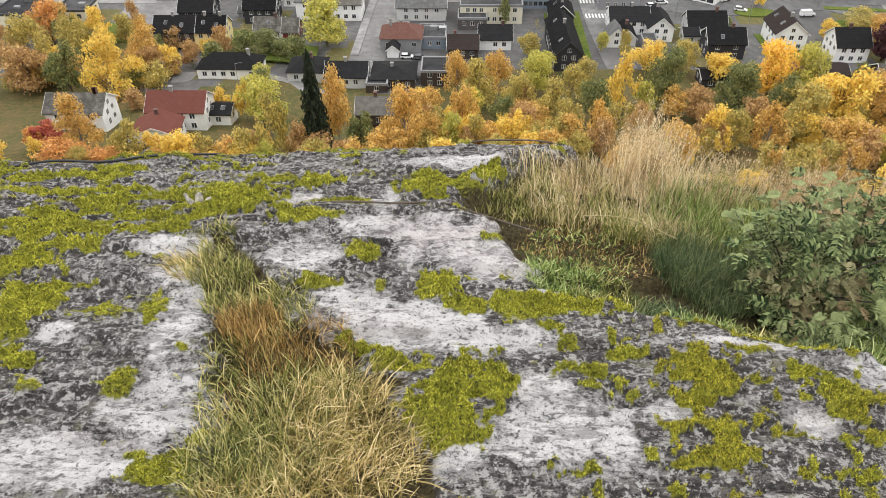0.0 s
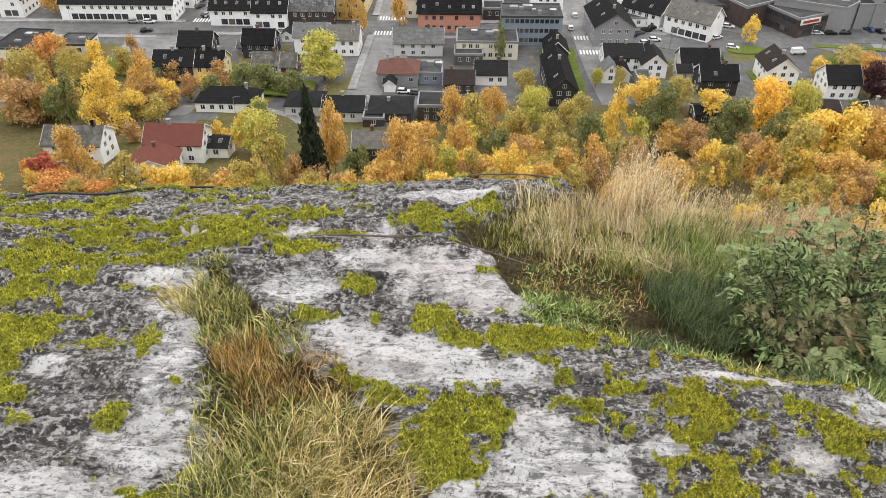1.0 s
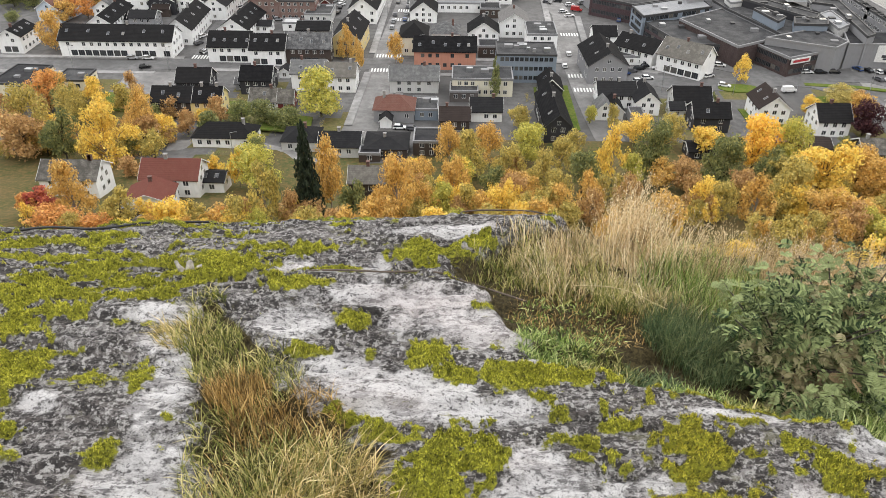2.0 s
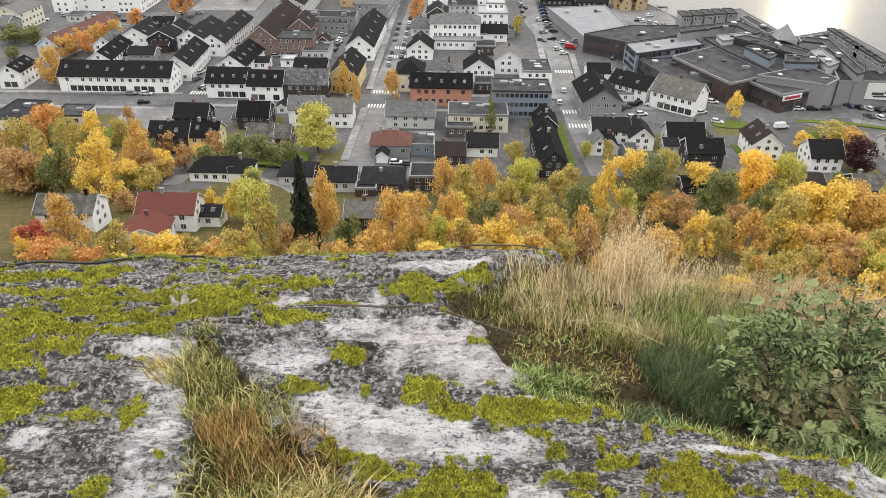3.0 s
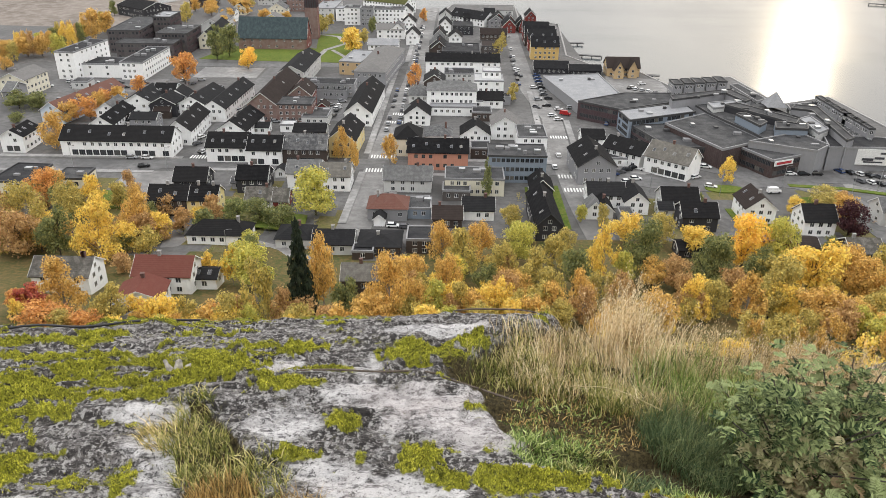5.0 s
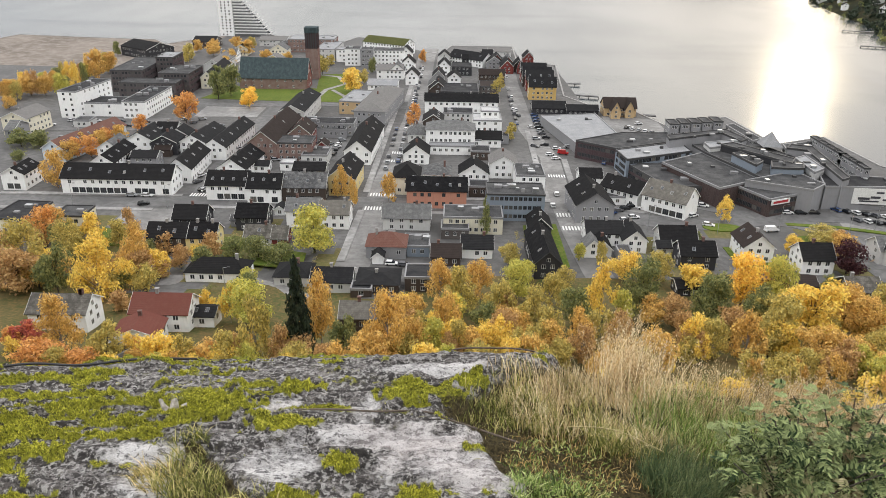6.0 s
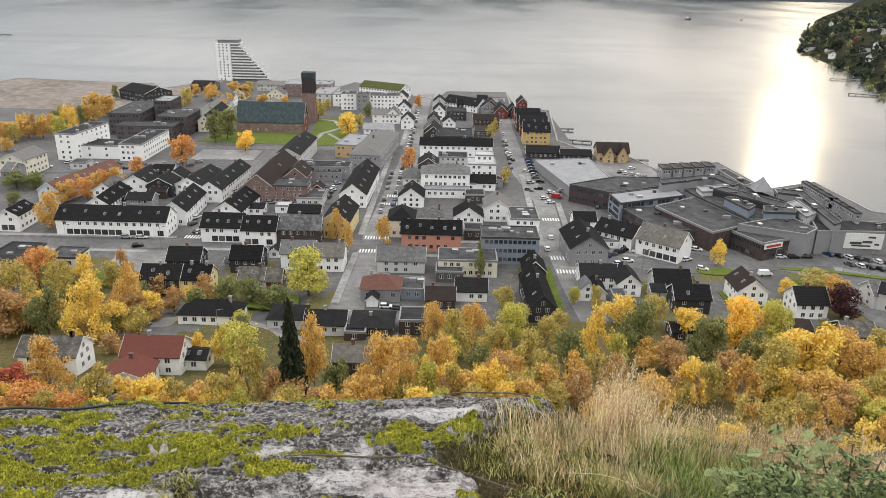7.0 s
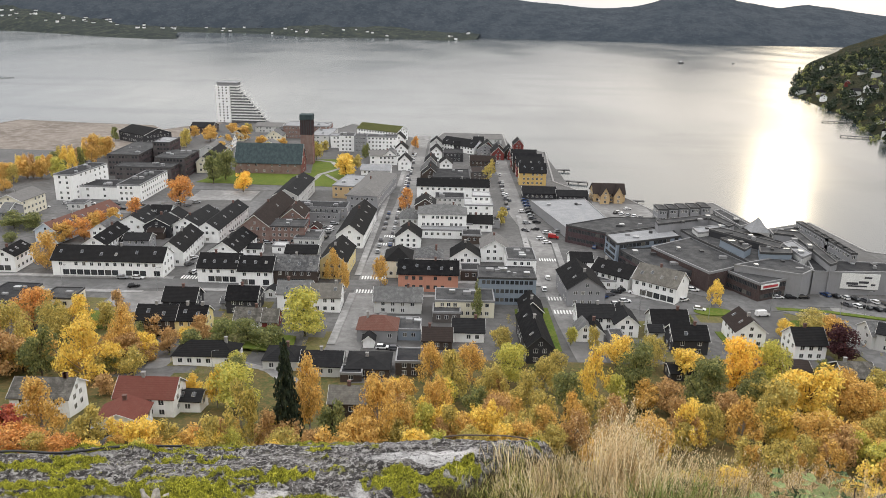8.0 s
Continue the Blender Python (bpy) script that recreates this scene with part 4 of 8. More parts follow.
# the old church field, town hall and offices
house(-112.8, 469.6, 0.0, 0, 42.4, 17.0, 7, 11, "L", "red brick", "copper", "red brick church with a copper gable roof", chimney=0, step=5)
house(-197.9, 453.3, 0.0, 2, 19.0, 46.2, 13, 0, "F", "dark brick", "felt", "dark brick building with a felt flat roof", lights=3, storeys=4, step=2.0, skip=0, trim='dark')
house(-179.7, 436.8, 0.0, 0, 33.7, 14.0, 9, 0, "F", "dark brick", "felt", "dark brick building with a felt flat roof", lights=3, step=2.0, skip=0, trim='dark')
house(-168.7, 451.5, 0.0, -0, 18.3, 27.7, 12, 0, "F", "dark brick", "felt", "dark brick building with a felt flat roof", lights=4, step=2.0, skip=0, trim='dark')
house(-182.9, 477.3, 0.0, 1, 10.9, 20.6, 17, 0, "F", "dark brick", "pale metal", "dark brick building with a pale metal flat roof", lights=2, step=2.0, skip=0, trim='dark')
house(-202.6, 388.0, 0.0, -7, 10.6, 33.7, 14, 0, "F", "white", "black felt", "white rendered building with a black felt flat roof", lights=4, step=4, skip=0.2)
house(-188.1, 393.0, 0.0, 0, 25.6, 16.0, 7, 0, "F", "white", "black felt", "white rendered building with a black felt flat roof", lights=3, step=9)
house(-168.7, 389.0, 0.0, -1, 12.4, 39.1, 9, 0, "F", "white", "black felt", "white rendered building with a black felt flat roof", lights=4, shop=False)
house(-153.8, 467.6, 0.0, 4, 8.1, 52.1, 7, 3.4, "D", "cream", "dark grey", "cream wooden house with a dark grey gable roof", chimney=0)
house(-163.1, 510.1, 0.0, 1, 11.6, 38.3, 7, 3.4, "D", "pale grey", "grey", "pale grey wooden house with a grey gable roof", chimney=0)
house(-129.0, 540.8, 0.0, 0, 15.2, 12.0, 5, 4, "D", "yellow", "grey", "yellow wooden house with a grey gable roof")
house(-123.3, 610.3, 0.0, 0, 18.4, 24.0, 10, 0, "F", "red brick", "pale metal", "red brick building with a pale metal flat roof", lights=2)
house(-102.0, 605.2, 0.0, 0, 14.5, 22.0, 11, 0, "F", "red brick", "pale metal", "red brick building with a pale metal flat roof", lights=2)
house(-96.4, 570.4, 0.0, -2, 14.3, 38.6, 9, 0, "F", "pale grey", "pale metal", "pale grey rendered building with a pale metal flat roof", lights=2)
house(-74.0, 555.9, 0.0, 0, 11.4, 12.0, 12, 0, "F", "white", "felt", "white rendered building with a felt flat roof", lights=2)
house(-63.2, 552.1, 0.0, 0, 9.2, 12.0, 12, 0, "F", "grey", "felt", "grey rendered building with a felt flat roof", lights=1, step=1.8)
house(-47.7, 558.2, 0.0, 0, 22.6, 12.0, 11, 0, "F", "white", "felt", "white rendered building with a felt flat roof", lights=3)
house(-56.3, 611.3, 0.0, -29, 39.6, 16.0, 8, 4, "L", "white", "turf", "white rendered hall with a turf gable roof", chimney=0)
house(-242.2, 573.9, 0.0, -35, 33.0, 24.0, 7, 4, "L", "black", "black", "black wooden hall with a black gable roof", chimney=0)
house(-204.5, 623.8, 0.0, 0, 18.5, 20.0, 5, 3, "L", "dark brown", "dark grey", "dark brown wooden hall with a dark grey gable roof", chimney=0)
house(-151.1, 637.4, 0.0, 0, 22.5, 22.0, 5, 2, "L", "pale grey", "grey", "pale grey wooden hall with a grey gable roof", chimney=0)

# smaller houses, sheds and wharf buildings between the blocks
house(31.9, 561.0, 0.0, 0, 8.3, 14, 5, 4, "D", "dark red", "dark grey", "dark red wooden house with a dark grey gable roof", chimney=0)
house(39.7, 552.6, 0.0, 0, 7.7, 14, 5, 4, "D", "dark red", "slate", "dark red wooden house with a slate gable roof", chimney=0)
house(46.6, 542.1, 0.0, 0, 6.3, 12, 5, 3.6, "D", "dark brown", "dark grey", "dark brown wooden house with a dark grey gable roof", chimney=0)
house(56.5, 574.1, 0.0, 0, 7.6, 14, 5, 4, "D", "dark red", "dark grey", "dark red wooden house with a dark grey gable roof", chimney=0)
house(26.2, 585.2, 0.0, 0, 8.1, 12, 4.5, 3.4, "L", "grey", "dark grey", "grey wooden house with a dark grey gable roof", chimney=0)
house(0.7, 485.7, 0.0, 0, 8.3, 14, 6, 3.2, "D", "white", "black", "white wooden house with a black gable roof", chimney=0)
house(11.8, 563.2, 0.0, 0, 10.8, 10, 5, 2.6, "L", "black", "black", "black wooden house with a black gable roof", chimney=0)
house(-6.9, 565.6, 0.0, 0, 8.7, 14, 6, 3.6, "D", "pale grey", "dark grey", "pale grey wooden house with a dark grey gable roof", chimney=0)
house(25.6, 499.9, 0.0, 0, 17.1, 10, 5.5, 3, "L", "dark brown", "brown", "dark brown wooden house with a brown gable roof", chimney=0)
house(-10.8, 456.6, 0.0, 0, 8.5, 16, 6.5, 3.6, "D", "dark brown", "slate", "dark brown wooden house with a slate gable roof", chimney=0)
house(-0.1, 422.6, 0.0, 0, 9.2, 9, 4.5, 2.6, "L", "white", "slate", "white wooden house with a slate gable roof", chimney=0)
house(11.0, 277.1, 0.0, 0, 7.6, 8, 4.2, 0, "F", "dark brown", "black felt", "dark brown wooden building with a black felt flat roof", chimney=0)
house(-18.8, 324.0, 0.0, 0, 5.6, 9, 4, 2.4, "L", "white", "slate", "white wooden house with a slate gable roof", chimney=0)
house(9.1, 346.7, 0.0, 0, 9.9, 7, 3.6, 0, "F", "white", "felt", "white wooden building with a felt flat roof", chimney=0)
house(23.1, 353.9, 0.0, 0, 9.0, 8, 3.6, 0, "F", "grey", "black felt", "grey wooden building with a black felt flat roof", chimney=0)
house(-70.3, 305.8, 0.0, 0, 6.2, 6, 3.2, 0, "F", "white", "white", "white wooden building with a white flat roof", chimney=0)
house(-58.9, 301.2, 0.0, 0, 10.4, 6, 3.4, 1.6, "L", "grey", "slate", "grey wooden house with a slate gable roof", chimney=0)
house(-81.6, 302.6, 0.0, 0, 8.1, 6, 3, 1.4, "L", "white", "dark grey", "white wooden house with a dark grey gable roof", chimney=0)
house(-61.1, 359.0, 0.0, 0, 17.8, 8, 4, 0, "F", "grey", "felt", "grey wooden building with a felt flat roof", chimney=0)
house(-59.9, 333.3, 0.0, 0, 4.7, 7, 3.4, 1.8, "D", "dark red", "brown", "dark red wooden house with a brown gable roof", chimney=0)
house(-37.9, 508.1, 0.0, 0, 9.3, 14, 6, 3.8, "D", "white", "slate", "white wooden house with a slate gable roof", chimney=0)
house(-36.1, 576.7, 0.0, 0, 8.8, 16, 6.5, 4, "D", "white", "dark grey", "white wooden house with a dark grey gable roof", chimney=0)
house(-55.4, 559.1, 0.0, 0, 15.3, 12, 5.5, 2.6, "L", "white", "slate", "white wooden house with a slate gable roof", chimney=0)
house(-82.3, 570.3, 0.0, 0, 11.6, 12, 9, 0, "F", "white", "pale metal", "white wooden building with a pale metal flat roof", chimney=0)
house(-165.9, 558.8, 0.0, 0, 11.2, 12, 6, 3.4, "L", "white", "slate", "white wooden house with a slate gable roof", chimney=0)
house(-158.1, 497.4, 0.0, 0, 8.2, 16, 6, 3.2, "D", "cream", "slate", "cream wooden house with a slate gable roof", chimney=0)
house(-165.3, 590.4, 0.0, 0, 10.5, 12, 5, 3.2, "D", "cream", "dark grey", "cream wooden house with a dark grey gable roof", chimney=0)
house(-134.7, 583.9, 0.0, 0, 13.0, 14, 6, 4, "D", "cream", "slate", "cream wooden house with a slate gable roof", chimney=0)
house(-131.8, 624.4, 0.0, 0, 18.6, 14, 5, 0, "F", "dark brown", "felt", "dark brown wooden building with a felt flat roof", chimney=0)
house(-207.0, 338.0, 0.0, 0, 4.1, 14, 6.5, 3, "L", "grey", "slate", "grey wooden house with a slate gable roof", chimney=0)
house(-175.5, 332.9, 0.0, 0, 5.6, 8, 3, 1.4, "L", "dark brown", "dark grey", "dark brown wooden house with a dark grey gable roof", chimney=0)
house(-139.0, 307.7, 0.0, 0, 7.6, 8, 3.4, 1.4, "L", "grey", "black", "grey wooden house with a black gable roof", chimney=0)
house(-151.8, 316.8, 0.0, 0, 9.7, 14, 5, 3.2, "D", "white", "slate", "white wooden house with a slate gable roof", chimney=0)
house(-129.1, 340.8, 0.0, 0, 9.4, 10, 5, 3, "D", "white", "dark grey", "white wooden house with a dark grey gable roof", chimney=0)
house(-129.7, 322.1, 0.0, 0, 7.0, 6, 3.4, 1.4, "L", "dark brown", "brown", "dark brown wooden house with a brown gable roof", chimney=0)
house(-114.9, 344.0, 0.0, 0, 8.2, 10, 5, 3, "D", "white", "slate", "white wooden house with a slate gable roof", chimney=0)
house(-188.2, 369.5, 0.0, 0, 8.3, 8, 3.4, 0, "F", "pale grey", "felt", "pale grey wooden building with a felt flat roof", chimney=0)
house(-91.2, 192.1, 1.7, 0, 8.2, 8, 2.6, 2, "L", "dark brown", "brown", "dark brown wooden house with a brown gable roof", chimney=0)
house(-24.6, 185.9, 2.4, 0, 5.9, 5, 2.4, 0, "F", "dark brown", "black felt", "dark brown wooden building with a black felt flat roof", chimney=0)
house(-22.5, 212.6, 0.2, 0, 3.5, 6, 2.6, 1.4, "D", "white", "dark grey", "white wooden house with a dark grey gable roof", chimney=0)
house(-11.1, 226.0, 0.0, 0, 7.8, 5, 3, 0, "F", "grey", "felt", "grey wooden building with a felt flat roof", chimney=0)
house(-74.8, 241.7, 0.0, 0, 3.9, 5, 2.4, 1.2, "L", "grey", "slate", "grey wooden house with a slate gable roof", chimney=0)
house(-62.2, 253.3, 0.0, 0, 3.7, 5, 2.4, 1.2, "D", "white", "dark grey", "white wooden house with a dark grey gable roof", chimney=0)
house(46.3, 221.1, 0.0, 0, 5.2, 7, 3.6, 2.6, "D", "white", "slate", "white wooden house with a slate gable roof", chimney=0)
house(56.4, 219.1, 0.1, 0, 4.4, 6, 2.8, 0, "F", "grey", "felt", "grey wooden building with a felt flat roof", chimney=0)
house(70.1, 224.3, 0.0, 0, 4.5, 6, 2.8, 1.4, "L", "pale grey", "dark grey", "pale grey wooden house with a dark grey gable roof", chimney=0)
house(57.1, 290.5, 0.0, 0, 9.0, 10, 4.5, 2.6, "L", "white", "black", "white wooden house with a black gable roof", chimney=0)
house(62.8, 271.1, 0.0, 0, 8.9, 7, 3.2, 0, "F", "white", "felt", "white wooden building with a felt flat roof", chimney=0)
house(140.6, 220.4, 0.0, 0, 5.3, 9, 5, 3, "L", "pale grey", "slate", "pale grey wooden house with a slate gable roof", chimney=0)
house(93.6, 414.0, 0.0, 0, 17.8, 12, 5, 4.5, "L", "tan", "brown", "tan timber boathouse with a brown gable roof", chimney=0, trim="dark")
house(90.2, 408.4, 0.0, 0, 5.2, 10, 5, 4.5, "D", "tan", "brown", "tan timber boathouse wing with a brown gable roof", chimney=0, trim="dark")
house(98.1, 410.5, 0.0, 0, 4.9, 10, 5, 4.5, "D", "tan", "brown", "tan timber boathouse wing with a brown gable roof", chimney=0, trim="dark")

# shopping centre on the quay
block([(46.9, 392.8), (77.1, 399.8), (81.4, 356.1), (58.0, 340.7)], 0, 4.6, "grey", "pale metal", "grey quayside hall with a pale metal roof")
block([(56.7, 333.4), (80.3, 348.6), (102.3, 349.6), (100.4, 334.3), (73.3, 320.8)], 0, 8, "dark brick", "felt", "dark brick hall with a flat felt roof", band=2, trim='dark')
block([(72.1, 319.0), (103.9, 333.7), (105.6, 319.1), (74.1, 304.6)], 0, 8, "blue-grey", "pale metal", "blue-grey wing with a pale metal roof", band=3, trim="dark")
block([(74.8, 307.0), (89.5, 307.4), (101.4, 278.0), (84.0, 279.4)], 0, 5.5, "dark brick", "felt", "dark brick shopping wing with a felt roof", band=2, trim='dark')
block([(88.0, 301.7), (110.4, 317.7), (122.1, 281.8), (101.8, 269.5)], 0, 8, "brown brick", "felt", "brown brick department store with a grey flat roof")
block([(110.0, 277.0), (133.8, 289.2), (137.8, 271.0), (117.7, 260.9)], 0, 7, "brown brick", "felt", "brown brick shop building with window bands", band=2)
block([(107.4, 325.8), (135.4, 335.8), (153.3, 292.7), (132.0, 275.4), (121.5, 279.5), (109.7, 314.3)], 0, 9, "grey", "felt", "grey shopping centre block with stepped roofs", trim='dark')
block([(111.4, 322.8), (128.8, 329.0), (127.9, 321.5), (111.6, 314.7)], 0, 11, "pale grey", "pale metal", "pale rooflight hall over the shopping street")
block([(116.9, 317.0), (123.0, 320.3), (140.7, 297.0), (136.8, 290.4)], 0, 12, "black", "felt", "dark curved shopping centre roof", trim='dark')
block([(116.4, 301.5), (120.7, 303.5), (125.4, 291.0), (120.5, 285.3)], 0, 12.5, "blue-grey", "felt", "blue-grey plant room on the shopping centre", trim='dark')
block([(129.3, 292.9), (141.9, 291.6), (138.9, 283.8), (126.3, 284.3)], 0, 12, "blue-grey", "felt", "blue-grey plant room with a felt roof", trim='dark')
block([(141.9, 299.5), (147.9, 304.0), (147.9, 286.1), (141.6, 280.5)], 0, 11.5, "pale grey", "pale metal", "pale rooflight hall beside the plant room")
block([(147.4, 290.1), (155.6, 285.6), (183.0, 281.9), (177.2, 272.0), (141.9, 270.8)], 0, 9, "grey", "black felt", "grey supermarket with glass entrance", band=0)
block([(113.2, 275.3), (137.2, 287.7), (142.4, 272.1), (134.9, 265.0)], 0, 9.5, "grey", "felt", "grey link block behind the shops")
block([(96.8, 330.3), (127.5, 343.2), (131.6, 326.6), (127.6, 322.5), (123.5, 336.7), (96.3, 323.5)], 0, 12, "grey", "felt", "roof terrace with a worn timber walkway", trim="dark")
block([(147.5, 318.7), (156.2, 315.9), (151.8, 273.5), (147.7, 270.5), (151.2, 310.2), (143.9, 313.1)], 0, 12, "grey", "felt", "long roof terrace with a timber walkway", trim="dark")
house(104.8, 347.1, 0.0, 0, 4.3, 9.0, 13, 0, "F", "grey", "felt", "grey rendered quay apartments with a felt flat roof", trim="dark", skip=0, step=1.6)
house(110.4, 348.7, 0.0, 0, 4.3, 9.0, 13, 0, "F", "grey", "felt", "grey rendered quay apartments with a felt flat roof", trim="dark", skip=0, step=1.6)
house(116.0, 350.3, 0.0, 0, 4.4, 9.0, 13, 0, "F", "grey", "felt", "grey rendered quay apartments with a felt flat roof", trim="dark", skip=0, step=1.6)
house(121.7, 351.9, 0.0, 0, 4.4, 9.0, 13, 0, "F", "grey", "felt", "grey rendered quay apartments with a felt flat roof", trim="dark", skip=0, step=1.6)
house(127.5, 353.6, 0.0, 0, 4.4, 9.0, 13, 0, "F", "grey", "felt", "grey rendered quay apartments with a felt flat roof", trim="dark", skip=0, step=1.6)
house(162.4, 321.1, 0.0, 0, 2.8, 9.0, 13, 0, "F", "grey", "felt", "grey rendered quay apartments with a felt flat roof", trim="dark", skip=0, step=1.6)
house(162.5, 314.0, 0.0, 0, 2.7, 9.0, 13, 0, "F", "grey", "felt", "grey rendered quay apartments with a felt flat roof", trim="dark", skip=0, step=1.6)
house(162.6, 307.3, 0.0, 0, 2.7, 9.0, 13, 0, "F", "grey", "felt", "grey rendered quay apartments with a felt flat roof", trim="dark", skip=0, step=1.6)
house(162.7, 300.8, 0.0, 0, 2.6, 9.0, 13, 0, "F", "grey", "felt", "grey rendered quay apartments with a felt flat roof", trim="dark", skip=0, step=1.6)
house(162.7, 294.5, 0.0, 0, 2.6, 9.0, 13, 0, "F", "grey", "felt", "grey rendered quay apartments with a felt flat roof", trim="dark", skip=0, step=1.6)
house(162.8, 288.5, 0.0, 0, 2.5, 9.0, 13, 0, "F", "grey", "felt", "grey rendered quay apartments with a felt flat roof", trim="dark", skip=0, step=1.6)
house(162.9, 282.7, 0.0, 0, 2.5, 9.0, 13, 0, "F", "grey", "felt", "grey rendered quay apartments with a felt flat roof", trim="dark", skip=0, step=1.6)
block([(133.1, 358.8), (137.6, 361.5), (141.4, 334.7), (135.8, 330.3)], 0, 10, "pale grey", "felt", "grey quay apartments with flat roofs", band=3)
block([(147.4, 325.7), (166.4, 332.0), (162.4, 323.3), (145.9, 318.3)], 0, 10, "pale grey", "felt", "grey waterfront apartments with flat roofs", band=3)


# ---- trees ----
def crown_mat(name, *tints):
    soft = lambda c: tuple(v * 0.85 + 0.15 * (0.3 * c[0] + 0.6 * c[1] + 0.1 * c[2]) for v in c)
    return leaf_mat(name, *[shade(soft(c), 1.36) for c in tints])


LEAF = {
    "amber": crown_mat("amber_leaves", (0.58, 0.35, 0.05), (0.44, 0.26, 0.045), (0.70, 0.47, 0.09), (0.22, 0.14, 0.03)),
    "yellow": crown_mat("yellow_leaves", (0.74, 0.50, 0.04), (0.58, 0.40, 0.04), (0.82, 0.60, 0.06), (0.28, 0.20, 0.03)),
    "gold": crown_mat("golden_leaves", (0.84, 0.50, 0.02), (0.72, 0.42, 0.02), (0.88, 0.58, 0.03), (0.38, 0.21, 0.015)),
    "orange": crown_mat("orange_leaves", (0.60, 0.28, 0.045), (0.46, 0.20, 0.04), (0.70, 0.38, 0.07), (0.22, 0.11, 0.03)),
    "rust": crown_mat("rusty_leaves", (0.46, 0.27, 0.08), (0.34, 0.19, 0.06), (0.56, 0.36, 0.12), (0.18, 0.11, 0.04)),
    "olive": crown_mat("olive_leaves", (0.44, 0.34, 0.06), (0.31, 0.26, 0.05), (0.60, 0.45, 0.08), (0.15, 0.13, 0.03)),
    "lime": crown_mat("lime_leaves", (0.48, 0.43, 0.045), (0.34, 0.34, 0.045), (0.60, 0.50, 0.06), (0.17, 0.17, 0.03)),
    "green": crown_mat("green_leaves", (0.19, 0.20, 0.055), (0.12, 0.145, 0.045), (0.30, 0.28, 0.07), (0.065, 0.08, 0.025)),
    "red": crown_mat("red_leaves", (0.48, 0.09, 0.045), (0.32, 0.06, 0.045), (0.56, 0.16, 0.06), (0.15, 0.03, 0.03)),
    "plum": crown_mat("plum_leaves", (0.06, 0.014, 0.02), (0.035, 0.01, 0.014), (0.10, 0.03, 0.03), (0.02, 0.006, 0.01)),
    "needle": crown_mat("spruce_needles", (0.028, 0.042, 0.022), (0.016, 0.026, 0.016), (0.045, 0.06, 0.03), (0.008, 0.012, 0.008)),
}
BARK = plain("birch_bark", (0.30, 0.27, 0.24), 0.9, 0, 0.7, 3.0)
DARK_BARK = plain("dark_bark", (0.07, 0.055, 0.045), 0.9, 0, 0.5, 3.0)


def limb(bm, a, b, r0, r1, sides=6):
    a, b = Vector(a), Vector(b)
    d = (b - a).normalized()
    u = d.cross(Vector((0.3, 0.7, 0.2))).normalized()
    v = d.cross(u)
    rings = []
    for p, r in ((a, r0), (a.lerp(b, 0.5) + u * r0 * 0.6, (r0 + r1) / 2), (b, r1)):
        rings.append([bm.verts.new(p + (u * math.cos(k * math.tau / sides) + v * math.sin(k * math.tau / sides)) * r) for k in range(sides)])
    for r, s in zip(rings, rings[1:]):
        for k in range(sides):
            bm.faces.new((r[k], r[(k + 1) % sides], s[(k + 1) % sides], s[k]))


def leaf_cloud(rnd, lobes, count, size):
    """Verts and faces of small folded leaf sprays scattered through uneven lobes, denser near their skins."""
    verts, faces = [], []
    total = sum(r[0] * r[1] for _, r in lobes)
    for c, r in lobes:
        for _ in range(max(4, int(count * r[0] * r[1] / total))):
            d = Vector((rnd.gauss(0, 1), rnd.gauss(0, 1), rnd.gauss(0, 1))).normalized()
            k = rnd.random() ** 0.35 * rnd.uniform(0.78, 1.12)
            p = Vector(c) + Vector((d.x * r[0], d.y * r[0], d.z * r[1])) * k
            n = (d + Vector((rnd.uniform(-1, 1), rnd.uniform(-1, 1), rnd.uniform(-0.6, 1)))).normalized()
            u = n.cross(Vector((rnd.uniform(-1, 1), rnd.uniform(-1, 1), rnd.uniform(-1, 1)))).normalized()
            v = n.cross(u)
            s = size * rnd.uniform(0.6, 1.5)
            i = len(verts)
            verts += [p - u * s, p - v * s * 0.6 + n * s * 0.25, p + u * s, p + v * s * 0.6 + n * s * 0.2]
            faces.append((i, i + 1, i + 2, i + 3))
    return verts, faces


